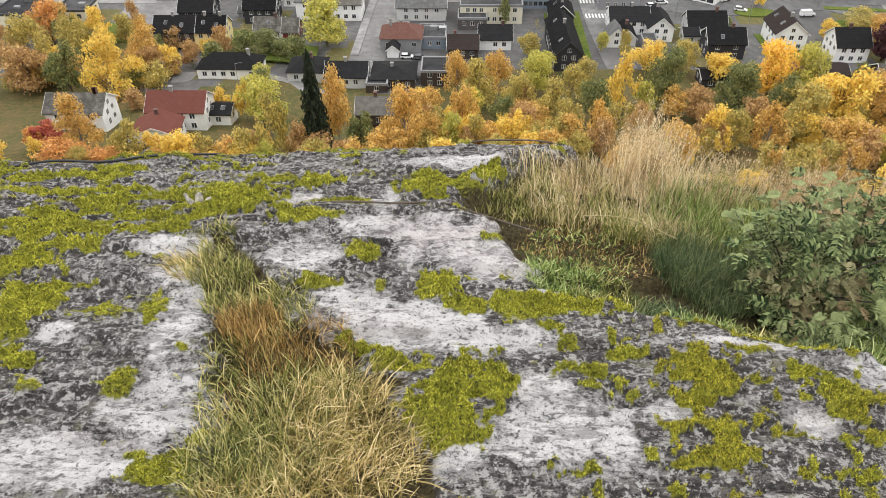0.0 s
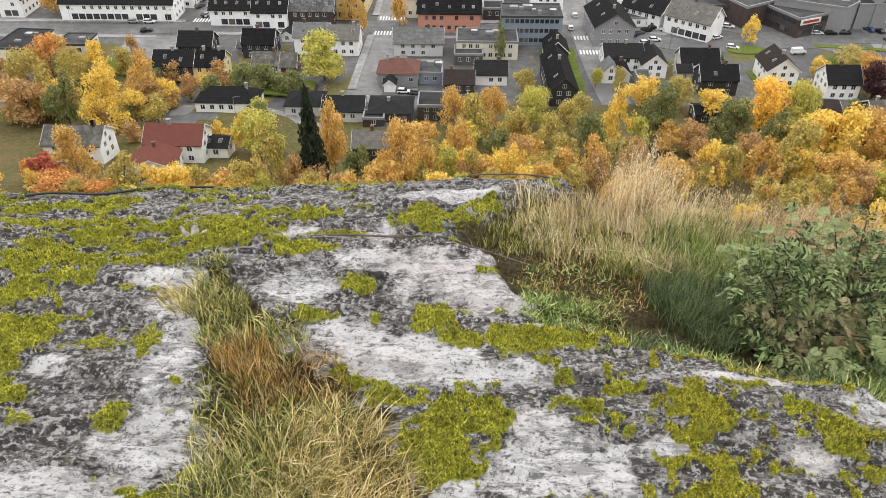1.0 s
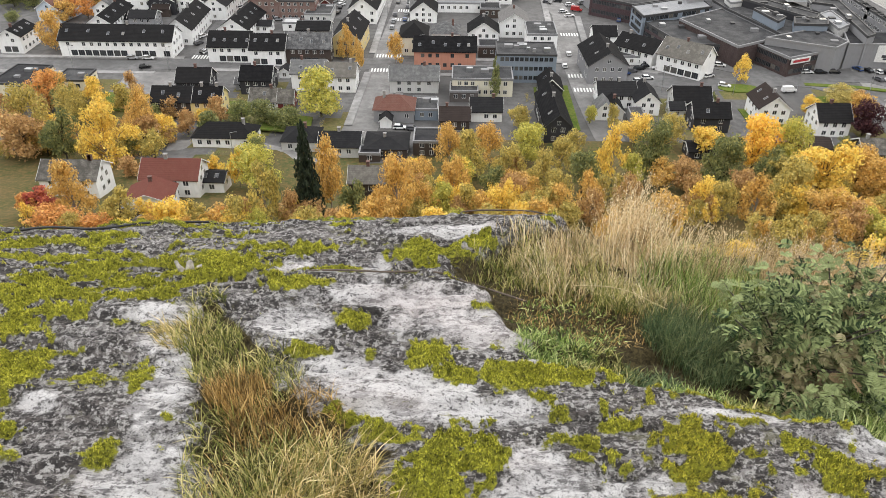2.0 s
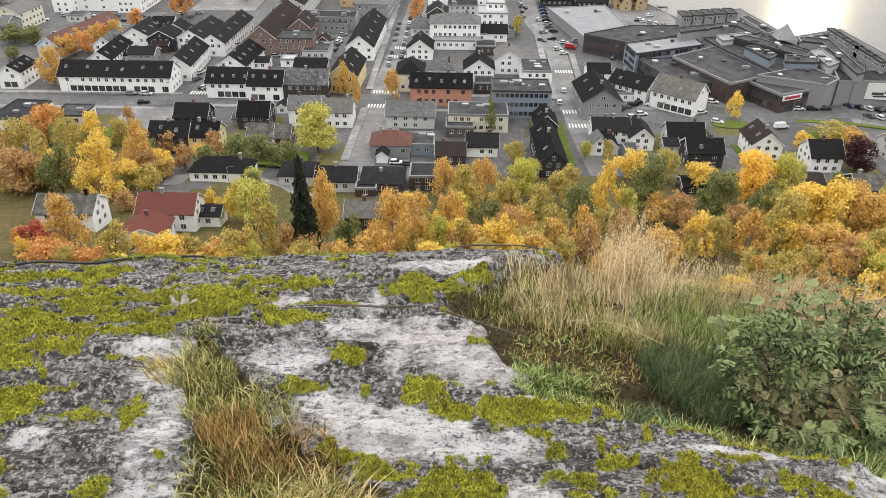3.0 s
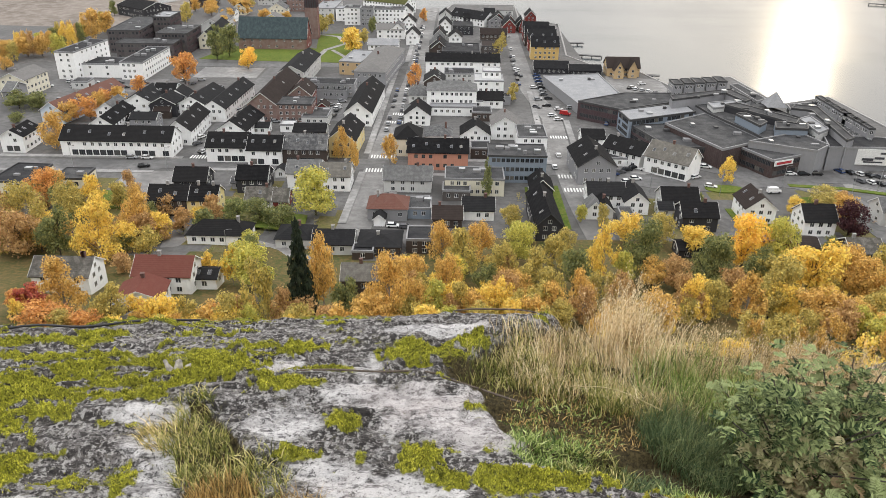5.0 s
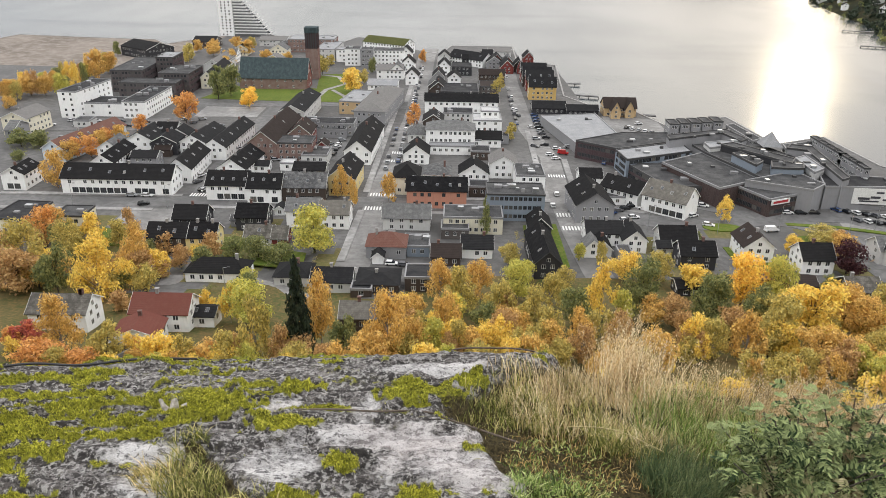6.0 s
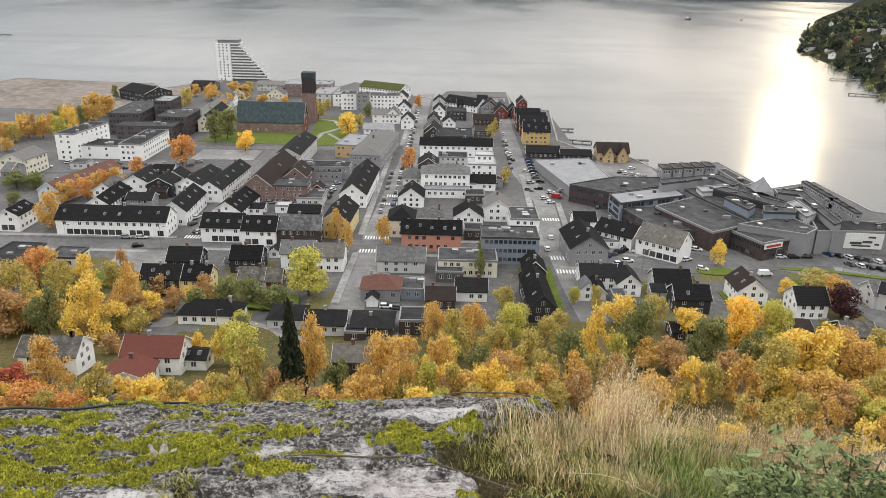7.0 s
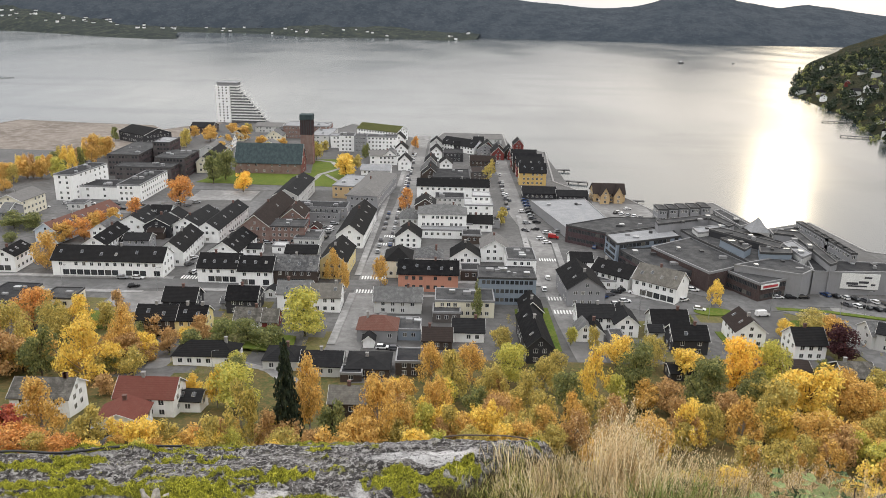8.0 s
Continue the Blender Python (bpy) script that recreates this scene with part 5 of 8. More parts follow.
def crown_mesh(name, seed, shape, fine=False):
    """A crown in a unit box: 1 wide, 1 high, foot at the origin."""
    rnd = random.Random(seed)
    lobes = []
    if shape == "round":
        for i in range(34):
            z = rnd.uniform(0.25, 0.9)
            w = 0.5 * math.sin(math.pi * min(1, max(0.06, (z - 0.06) / 0.98))) ** 0.6
            a, q = rnd.uniform(0, math.tau), rnd.random() ** 0.5
            s = rnd.uniform(0.12, 0.21)
            lobes.append(((math.cos(a) * w * q * 0.8, math.sin(a) * w * q * 0.8, z), (s, s * rnd.uniform(0.6, 1.0))))
        count, size = 2300, 0.033
    elif shape == "birch":
        for i in range(32):
            z = rnd.uniform(0.18, 0.93)
            w = 0.46 * (1 - max(0, z - 0.5) / 0.52) ** 0.6 * min(1, (z + 0.1) / 0.35)
            a, q = rnd.uniform(0, math.tau), rnd.random() ** 0.5
            s = rnd.uniform(0.11, 0.19)
            lobes.append(((math.cos(a) * w * q, math.sin(a) * w * q, z), (s, s * rnd.uniform(0.7, 1.2))))
        count, size = 2200, 0.031
    elif shape == "column":
        for i in range(16):
            z = 0.12 + 0.82 * i / 15
            w = 0.22 * math.sin(math.pi * min(1, z * 0.9 + 0.1))
            a = rnd.uniform(0, math.tau)
            lobes.append(((math.cos(a) * w, math.sin(a) * w, z), (0.24 * math.sin(math.pi * min(0.95, z * 0.85 + 0.12)), 0.1)))
        count, size = 1500, 0.03
    else:
        for i in range(60):
            z = 0.06 + 0.9 * i / 59
            w = 0.47 * (1 - z) + 0.02
            a = i * 2.4 + rnd.uniform(-0.4, 0.4)
            lobes.append(((math.cos(a) * w * 0.6, math.sin(a) * w * 0.6, z - w * 0.12), (w * 0.6 + 0.03, 0.04)))
        count, size = 4200, 0.028
    if fine:
        count, size = count * 2, size * 0.72
    verts, faces = leaf_cloud(rnd, lobes, count, size)
    me = bpy.data.meshes.new(name)
    me.from_pydata(verts, [], faces)
    return me, lobes


def trunk_mesh(name, seed, lobes, shape):
    rnd = random.Random(seed)
    bm = fresh()
    top = 0.95 if shape == "spruce" else 0.7
    limb(bm, (0, 0, -0.08), (rnd.uniform(-0.02, 0.02), 0, 0.35), 0.022, 0.016)
    limb(bm, (0, 0, 0.33), (rnd.uniform(-0.03, 0.03), 0, top), 0.016, 0.005)
    if shape != "spruce":
        for c, r in lobes[:14]:
            z0 = rnd.uniform(0.12, max(0.14, c[2] * 0.7))
            limb(bm, (0, 0, z0), c, 0.009, 0.003, 5)
    return mesh_of(name, bm, BARK if shape == "birch" else DARK_BARK)


CROWNS = {}
for shape_name, shape_count in (("round", 4), ("birch", 5), ("column", 1), ("spruce", 1), ("large round", 3), ("large birch", 3)):
    for shape_i in range(shape_count):
        shape_kind = shape_name.split()[-1]
        crown_me, crown_lobes = crown_mesh(f"{shape_kind}_crown", 40 + shape_i, shape_kind, " " in shape_name)
        CROWNS.setdefault(shape_name, []).append((crown_me, trunk_mesh(f"{shape_kind}_trunk", 70 + shape_i, crown_lobes, shape_kind), {}))
WORDS = {"amber": "amber autumn birch on the slope", "yellow": "yellow autumn tree with airy crown", "gold": "golden maple in full autumn colour", "orange": "orange autumn tree with dense crown",
         "rust": "rusty brown autumn birch tree", "olive": "olive and yellow autumn birch", "lime": "yellow-green leafy deciduous tree", "green": "dark green leafy tree", "red": "low red-leaved autumn shrub", "plum": "dark plum-leaved garden tree",
         "spruce": "tall dark green spruce tree", "poplar": "slim green columnar poplar"}
tree_rnd = random.Random(11)


def tree(colour, x, y, width, height, z=None):
    """One tree: trunk with limbs and a crown of leaves."""
    shape = {"spruce": "spruce", "poplar": "column", "gold": "round", "green": "round", "lime": "round", "plum": "round", "red": "round"}.get(colour) or ("birch" if height > width * 1.3 else "round")
    leaf = {"spruce": "needle", "poplar": "green"}.get(colour, colour)
    if width > 9.4 and y < 300 and shape in ("round", "birch"):
        shape = "large " + shape
    crown_me, trunk_me, by_leaf = tree_rnd.choice(CROWNS[shape])
    if leaf not in by_leaf:
        me = crown_me.copy()
        me.materials.append(LEAF[leaf])
        by_leaf[leaf] = me
    base = new("tree")
    base.matrix_basis = pose(x, y, (ground_z(x, y) if z is None else z) - 0.3, 0, 0, tree_rnd.uniform(0, 360)) @ Matrix.Diagonal((width, width, height, 1))
    tagged(base, WORDS[colour], "tree", "trees of the town and slope")
    for name, me in (("trunk", trunk_me), ("crown", by_leaf[leaf])):
        ob = new(name, me)
        ob.parent = base
    return base



# ---- single trees ----
tree("olive", -122.0, 193.3, 14.1, 19)
tree("orange", -131.5, 221.4, 11.5, 14.4)
tree("rust", -120.2, 184.6, 17.3, 14.3)
tree("green", -107.8, 181.9, 10.6, 15.4)
tree("olive", -119.3, 211.7, 9.9, 12.8)
tree("yellow", -113.9, 219.0, 8.5, 12.9)
tree("yellow", -95.7, 180.5, 13.7, 18.1)
tree("amber", -92.8, 200.8, 11, 16.1)
tree("rust", -109.2, 233.4, 7.3, 9.6)
tree("yellow", -86.0, 199.2, 7.2, 8.3)
tree("olive", -84.4, 184.6, 8.5, 9.4)
tree("rust", -91.0, 218.0, 7.8, 7.2)
tree("yellow", -80.5, 216.4, 5.7, 4.2)
tree("olive", -108.8, 223.9, 8.1, 9.4)
tree("olive", -101.7, 183.4, 7, 9.7)
tree("amber", -84.2, 139.7, 9.8, 14.1)
tree("olive", -71.2, 133.1, 7.9, 10.1)
tree("orange", -83.5, 128.4, 11.3, 7)
tree("red", -93.4, 141.0, 8, 7.7)
tree("orange", -73.5, 126.5, 7.7, 6)
tree("olive", -54.1, 130.7, 6.3, 8.1)
tree("amber", -48.8, 130.1, 9.3, 7.3)
tree("olive", -40.4, 134.5, 8.1, 16.2)
tree("lime", -49.5, 162.4, 13.2, 13)
tree("yellow", -54.8, 164.1, 5.7, 11.4)
tree("green", -55.5, 183.9, 5.7, 8.1)
tree("rust", -35.0, 133.9, 6.8, 9.5)
tree("rust", -44.4, 134.2, 6.3, 7.4)
tree("rust", -31.2, 135.2, 7.4, 7.3)
tree("amber", -28.9, 146.8, 9.5, 18.7)
tree("green", -22.2, 137.7, 6.9, 11.8)
tree("amber", -15.7, 133.5, 10.3, 9.3)
tree("amber", -12.7, 136.5, 10.5, 17.4)
tree("amber", -11.2, 159.9, 7.7, 9.5)
tree("amber", -2.5, 184.6, 9.8, 13)
tree("olive", 3.3, 174.3, 9.3, 13.9)
tree("amber", -0.8, 149.7, 7.7, 14.9)
tree("amber", -6.7, 138.8, 7.5, 10.3)
tree("amber", 8.1, 185.3, 9.8, 13)
tree("green", 8.6, 159.3, 7.3, 9.4)
tree("olive", 13.1, 166.7, 7.9, 13.4)
tree("lime", 19.2, 188.1, 10, 11.7)
tree("rust", 13.1, 145.9, 9.8, 10.8)
tree("amber", 5.4, 139.7, 7.5, 8.9)
tree("olive", 20.8, 159.2, 8.7, 12.9)
tree("olive", 27.7, 180.2, 8.1, 11.3)
tree("olive", 20.1, 141.5, 8.4, 9.9)
tree("green", 31.5, 165.9, 9.1, 12.1)
tree("amber", 29.6, 147.1, 7.3, 12.5)
tree("yellow", 39.8, 173.7, 8.9, 16.3)
tree("yellow", 52.2, 201.7, 11.2, 10.5)
tree("green", 50.3, 173.3, 11.6, 17.2)
tree("rust", 39.3, 150.4, 7.5, 10.6)
tree("olive", 62.4, 201.8, 9.5, 10.9)
tree("amber", 51.9, 168.3, 8.2, 8.8)
tree("rust", 57.3, 167.5, 9.4, 9.7)
tree("yellow", 70.3, 195.0, 9.4, 9.8)
tree("green", 66.2, 168.3, 11.6, 15.7)
tree("gold", 80.4, 183.6, 14.2, 17.1)
tree("lime", 90.2, 184.2, 11, 15.8)
tree("yellow", 87.8, 159.8, 17.8, 17.2)
tree("olive", 76.3, 149.4, 12.3, 14.5)
tree("amber", 66.7, 144.8, 9.1, 12.4)
tree("olive", 59.7, 146.2, 7.7, 10.7)
tree("yellow", 53.9, 142.1, 7.2, 12)
tree("amber", 99.5, 166.5, 10.4, 13.4)
tree("amber", 101.1, 158.7, 12.1, 13)
tree("amber", 80.7, 140.3, 11.9, 10.9)
tree("olive", 94.0, 141.2, 9.6, 11.3)
tree("amber", 85.6, 138.1, 9.2, 9.9)
tree("green", 80.7, 172.2, 9.7, 10.9)
tree("olive", 33.5, 194.4, 6.7, 8)
tree("olive", 114.5, 176.5, 8.8, 10.2)
tree("yellow", 100.0, 255.3, 6.2, 10.4)
tree("amber", -42.4, 273.4, 6.7, 13.1)
tree("amber", -23.7, 269.0, 7, 12.3)
tree("orange", -19.9, 387.8, 8.7, 11.5)
tree("lime", -43.8, 220.9, 17.7, 15.4)
tree("orange", -139.1, 382.5, 14.7, 16.8)
tree("orange", -155.4, 363.5, 8.9, 8.7)
tree("amber", -155.9, 278.0, 11.6, 15.5)
tree("orange", -160.2, 318.7, 9.9, 10.6)
tree("amber", -167.4, 313.8, 9.8, 9.5)
tree("orange", -162.9, 338.8, 9.4, 8.3)
tree("gold", -115.1, 416.5, 11.3, 12)
tree("yellow", -62.4, 462.6, 15, 13.6)
tree("olive", -90.3, 518.2, 12.3, 13)
tree("green", -133.8, 447.9, 15, 18.4)
tree("green", -138.4, 437.8, 11.4, 16.8)
tree("amber", -162.0, 547.1, 12.6, 12.4)
tree("amber", -161.7, 593.7, 15.1, 11.6)
tree("amber", -185.1, 584.8, 13.5, 11.5)
tree("olive", -194.6, 557.3, 9.4, 12.8)
tree("orange", -23.2, 573.4, 5.6, 10)
tree("amber", -255.1, 429.7, 12.3, 12.4)
tree("amber", -249.7, 438.2, 12.4, 12.5)
tree("amber", -241.7, 439.1, 10.5, 12.4)
tree("lime", -229.8, 435.7, 10.3, 14.4)
tree("yellow", -228.4, 450.5, 6.9, 16.9)
tree("green", -227.0, 459.3, 5.1, 16.4)
tree("amber", -235.9, 493.7, 15.5, 18.3)
tree("amber", -232.9, 508.6, 12.4, 14.6)
tree("amber", 126.3, 222.2, 9.1, 10.8)
tree("plum", 124.1, 212.5, 12.5, 11.4)
tree("olive", 128.1, 237.9, 13.1, 6.2)
tree("olive", 25.5, 450.8, 6.7, 11.9)
tree("olive", 30.6, 373.8, 5.2, 6.1)
tree("green", -256.2, 577.2, 7.7, 11)
tree("green", -73.5, 203.2, 9, 8.5)
tree("green", -66.9, 212.6, 9.2, 8.7)
tree("green", -60.0, 213.1, 11, 8.7)
tree("green", -52.0, 209.0, 9, 8.5)
tree("rust", -74.5, 214.5, 7.5, 8.9)
tree("rust", -81.7, 204.9, 7.3, 8.4)
tree("green", 82.4, 231.4, 4.8, 6.2)
tree("green", -200.2, 333.7, 12.2, 8.6)
tree("green", -190.4, 332.6, 9.6, 8.5)
tree("olive", 18.6, 213.3, 7.1, 8.4)
tree("lime", 21.9, 200.2, 8.5, 8.2)
tree("olive", 47.7, 215.0, 4.4, 8.6)
tree("yellow", 113.0, 227.6, 6.2, 7.3)
tree("green", -63.8, 565.3, 8.4, 8.2)
tree("green", -57.5, 526.6, 4.6, 9.2)
tree("green", 109.4, 194.8, 5.5, 7.1)
tree("spruce", -32.0, 138.8, 8.6, 25.5)
tree("poplar", 12.0, 236.8, 5.1, 15.2)

# rows of trees and lone trees among the far blocks
tree("amber", -260.7, 429.1, 8, 10)
tree("amber", -255.5, 426.6, 8, 11)
tree("olive", -250.3, 424.1, 8, 12)
tree("yellow", -257.3, 443.9, 8, 13)
tree("amber", -252.0, 441.2, 8, 14)
tree("rust", -246.6, 438.6, 8, 15)
tree("lime", -253.7, 459.6, 8, 10)
tree("amber", -248.2, 456.8, 8, 11)
tree("amber", -242.7, 454.0, 8, 12)
tree("olive", -249.9, 476.5, 8, 13)
tree("yellow", -244.2, 473.4, 8, 14)
tree("amber", -238.5, 470.4, 8, 15)
tree("rust", -245.7, 494.5, 8, 10)
tree("lime", -239.8, 491.2, 8, 11)
tree("amber", -234.0, 488.0, 8, 12)
tree("amber", -241.3, 513.9, 8, 13)
tree("olive", -235.2, 510.4, 8, 14)
tree("amber", -244.2, 404.5, 8, 8)
tree("green", -247.4, 467.5, 8, 12)
tree("green", -236.7, 454.6, 7, 9)
tree("amber", -202.7, 601.8, 10, 10)
tree("olive", -198.7, 569.5, 10, 12)
tree("amber", -193.0, 615.1, 9, 9)
tree("amber", -178.0, 623.4, 11, 10)
tree("olive", -166.8, 631.4, 9, 9)
tree("amber", -139.7, 562.4, 10, 10)
tree("amber", -122.9, 559.7, 8, 9)
tree("amber", -158.9, 529.0, 9, 10)
tree("green", -145.4, 475.9, 10, 11)
tree("green", -152.9, 486.3, 9, 12)
tree("gold", -117.0, 432.4, 8, 9)
tree("yellow", -66.3, 492.8, 11, 11)
tree("olive", -58.4, 490.0, 8, 10)
tree("green", -56.7, 531.1, 6, 11)
tree("green", -94.7, 544.3, 9, 9)
tree("olive", -90.0, 554.4, 8, 8)
tree("amber", -23.4, 578.4, 7, 9)
tree("olive", 29.8, 478.2, 7, 11)
tree("olive", 28.6, 360.6, 6, 7)
tree("amber", -156.4, 342.4, 9, 9)
tree("orange", -167.5, 318.1, 9, 9)
tree("amber", -168.0, 327.0, 9, 9)
tree("amber", -163.4, 334.0, 9, 9)
tree("orange", -163.4, 341.8, 8, 8)
tree("green", -197.6, 338.8, 6, 5)
tree("green", -191.8, 335.4, 6, 5)
tree("green", -189.4, 312.0, 7, 5)
tree("amber", -36.1, 259.7, 4, 13)
tree("green", -95.8, 214.5, 7, 6.2)
tree("rust", -85.5, 197.9, 7, 6.2)
tree("olive", -88.7, 191.0, 6, 4.7)
tree("yellow", -79.0, 211.9, 5, 5)
tree("lime", -58.0, 193.0, 6, 6)
tree("yellow", -61.8, 168.0, 6, 8)
tree("red", -92.4, 141.2, 7, 5)
tree("rust", -85.5, 171.5, 7, 6)
tree("lime", 41.4, 218.2, 4, 7)
tree("green", 79.9, 232.6, 4, 5)
tree("yellow", 103.4, 213.0, 5, 5)
tree("rust", 131.7, 233.3, 6, 7)
tree("green", 96.0, 224.4, 4, 5)

# the wood on the slope below the crag
for k in range(160):
    fx, fy = tree_rnd.uniform(-60, 125), tree_rnd.uniform(112, 170)
    if fx < -18 and fy > 128:
        continue
    colour = tree_rnd.choice(("amber", "amber", "olive", "olive", "yellow", "yellow", "amber", "lime", "rust"))
    fh = tree_rnd.uniform(6.5, 10.5)
    tree(colour, fx, fy, fh * tree_rnd.uniform(0.65, 0.9), fh)

for k in range(34):
    fx, fy = tree_rnd.uniform(-140, -84), tree_rnd.uniform(178, 238)
    if fy > 214 and fx > -104:
        continue
    fh = tree_rnd.uniform(6, 11)
    tree(tree_rnd.choice(("olive", "yellow", "amber", "green", "rust", "olive")), fx, fy, fh * tree_rnd.uniform(0.7, 0.95), fh)
for k in range(26):
    fx, fy = tree_rnd.uniform(-110, -30), tree_rnd.uniform(118, 142)
    fh = tree_rnd.uniform(4, 7)
    tree(tree_rnd.choice(("amber", "orange", "olive", "yellow", "amber", "yellow")), fx, fy, fh * tree_rnd.uniform(0.7, 0.95), fh)


def thicket(name, seed, count, place, size, mats, label, leaves=500, leaf=0.035):
    """Joined far crowns that nobody could count."""
    rnd = random.Random(seed)
    verts, faces = [], []
    for _ in range(count):
        x, y, z = place(rnd)
        h = rnd.uniform(*size)
        lobes = [((x + rnd.uniform(-0.25, 0.25) * h, y + rnd.uniform(-0.25, 0.25) * h, z + h * rnd.uniform(0.2, 0.85)), (h * 0.24, h * 0.2)) for _ in range(6)]
        v, f = leaf_cloud(rnd, lobes, leaves, h * leaf)
        n = len(verts)
        verts += v
        faces += [tuple(i + n for i in q) for q in f]
    me = bpy.data.meshes.new(name)
    me.from_pydata(verts, [], faces)
    me.materials.append(mats)
    return tagged(new(name, me), label, "wood", kind="stuff")


def on_slope(rnd):
    x, y = rnd.uniform(-75, 95), rnd.uniform(78, 120)
    return x, y, ground_z(x, y) - 0.5


SPUR_LAND = [tuple(v.co) for v in SPUR.data.vertices if v.co.y < 1700 and v.co.x < 900]
SPUR_FOOT = [p for p in SPUR_LAND if 2 < p[2] < 26]


def on_spur(rnd):
    x, y, z = rnd.choice(SPUR_LAND)
    return x + rnd.uniform(-6, 6), y + rnd.uniform(-6, 6), z - 1


thicket("underwood", 3, 60, on_slope, (5, 8), LEAF["yellow"], "yellow and olive underwood on the steep slope")
thicket("underwood", 4, 60, on_slope, (5, 8), LEAF["olive"], "olive autumn underwood on the steep slope")
thicket("far_wood", 5, 1000, on_spur, (9, 16), LEAF["needle"], "dark spruce wood on the far spur", 42, 0.13)
thicket("far_wood", 6, 620, on_spur, (7, 12), LEAF["green"], "scattered olive birches on the far spur", 40, 0.11)


def in_gardens(rnd):
    x, y = (rnd.uniform(-98, -42), rnd.uniform(190, 236)) if rnd.random() < 0.55 else (rnd.uniform(58, 140), rnd.uniform(196, 232))
    return x, y, ground_z(x, y) - 0.2


thicket("garden_bushes", 8, 60, in_gardens, (1.5, 3.2), LEAF["green"], "dark green hedges and garden bushes", 110)
thicket("garden_bushes", 9, 40, in_gardens, (1.5, 3.0), LEAF["olive"], "olive autumn garden bushes", 110)
thicket("garden_bushes", 10, 26, in_gardens, (1.5, 3.0), LEAF["rust"], "rusty brown garden bushes", 110)
def along(ax, ay, bx, by, wide):
    """Places along a hedge line."""
    def place(rnd):
        k = rnd.random()
        x, y = ax + (bx - ax) * k + rnd.gauss(0, wide), ay + (by - ay) * k + rnd.gauss(0, wide)
        return x, y, ground_z(x, y) - 0.2
    return place


thicket("hedge", 60, 16, along(-70.9, 188.1, -60.7, 192.3, 0.4), (1.6, 2.4), LEAF["green"], "dark green garden hedge and bushes", 90)
thicket("hedge", 61, 16, along(-65.6, 177.1, -52.3, 178.0, 0.4), (1.2, 1.8), LEAF["green"], "dark green garden hedge and bushes", 90)
thicket("hedge", 62, 30, along(-73.8, 215.0, -52.8, 212.6, 2), (2.5, 4.5), LEAF["green"], "dark green garden hedge and bushes", 90)
thicket("hedge", 63, 10, along(-55.7, 199.8, -54.9, 217.9, 1.5), (2, 4), LEAF["green"], "dark green garden hedge and bushes", 90)
thicket("hedge", 64, 8, along(74.1, 225.4, 81.1, 230.4, 1), (2, 3.5), LEAF["green"], "dark green garden hedge and bushes", 90)
thicket("hedge", 65, 8, along(23.4, 241.5, 22.9, 222.5, 1), (1.5, 2.5), LEAF["olive"], "olive autumn shrubs along a plot", 90)
thicket("hedge", 66, 16, along(-91.7, 175.4, -91.9, 193.0, 2), (2, 4), LEAF["rust"], "rusty brown undergrowth beside the lane", 90)
thicket("hedge", 67, 14, along(118.0, 232.5, 127.2, 235.9, 1.2), (1.6, 3), LEAF["olive"], "olive autumn shrubs along a plot", 90)
thicket("hedge", 68, 24, along(-114.7, 233.1, -80.5, 216.4, 3), (2, 4), LEAF["rust"], "rusty brown undergrowth beside the lane", 90)
thicket("hedge", 69, 20, along(-196.4, 324.6, -175.8, 340.7, 3), (2, 4), LEAF["green"], "dark green garden hedge and bushes", 90)
shore_rnd = random.Random(15)
for k in range(10):
    hx, hy, hz = shore_rnd.choice(SPUR_FOOT)
    house(round(hx, 1), round(hy, 1), round(hz + 1.0, 1), shore_rnd.choice((55, 65, 75)), 9, 7, 4.0, 2.6, "L", shore_rnd.choice(("white", "white", "dark red", "yellow")), "dark grey", "wooden house among trees on the far shore", step=3.4)


# ---- the crag in front: gneiss with moss, lichen, grass ----
def value_noise(x, y, seed):
    """Smooth random values on a unit grid, for whole arrays of places."""
    xi, yi = np.floor(x).astype(int), np.floor(y).astype(int)
    fx, fy = x - xi, y - yi
    fx, fy = fx * fx * (3 - 2 * fx), fy * fy * (3 - 2 * fy)
    table = np.random.RandomState(seed).rand(256, 256)
    g = lambda a, b: table[a % 256, b % 256]
    return (g(xi, yi) * (1 - fx) + g(xi + 1, yi) * fx) * (1 - fy) + (g(xi, yi + 1) * (1 - fx) + g(xi + 1, yi + 1) * fx) * fy


def fbm(x, y, scale, octaves, seed, gain=0.5):
    total, amp, norm = 0, 1.0, 0.0
    for k in range(octaves):
        total = total + amp * (value_noise(x * scale * 2**k + 17 * k, y * scale * 2**k + 31 * k, seed + k) - 0.5)
        norm += amp
        amp *= gain
    return total / norm * 2


def smooth(a, lo, hi):
    t = np.clip((a - lo) / (hi - lo), 0, 1)
    return t * t * (3 - 2 * t)


MOSS, PALE, CRACK = [], [], []


def moss_at(x, y, rx, ry, amount=1.0):
    MOSS.append((x, y, rx, ry, amount))


def pale_at(x, y, rx, ry, amount=1.0):
    PALE.append((x, y, rx, ry, amount))


def crack_at(x, y, half):
    CRACK.append((x, y, half))


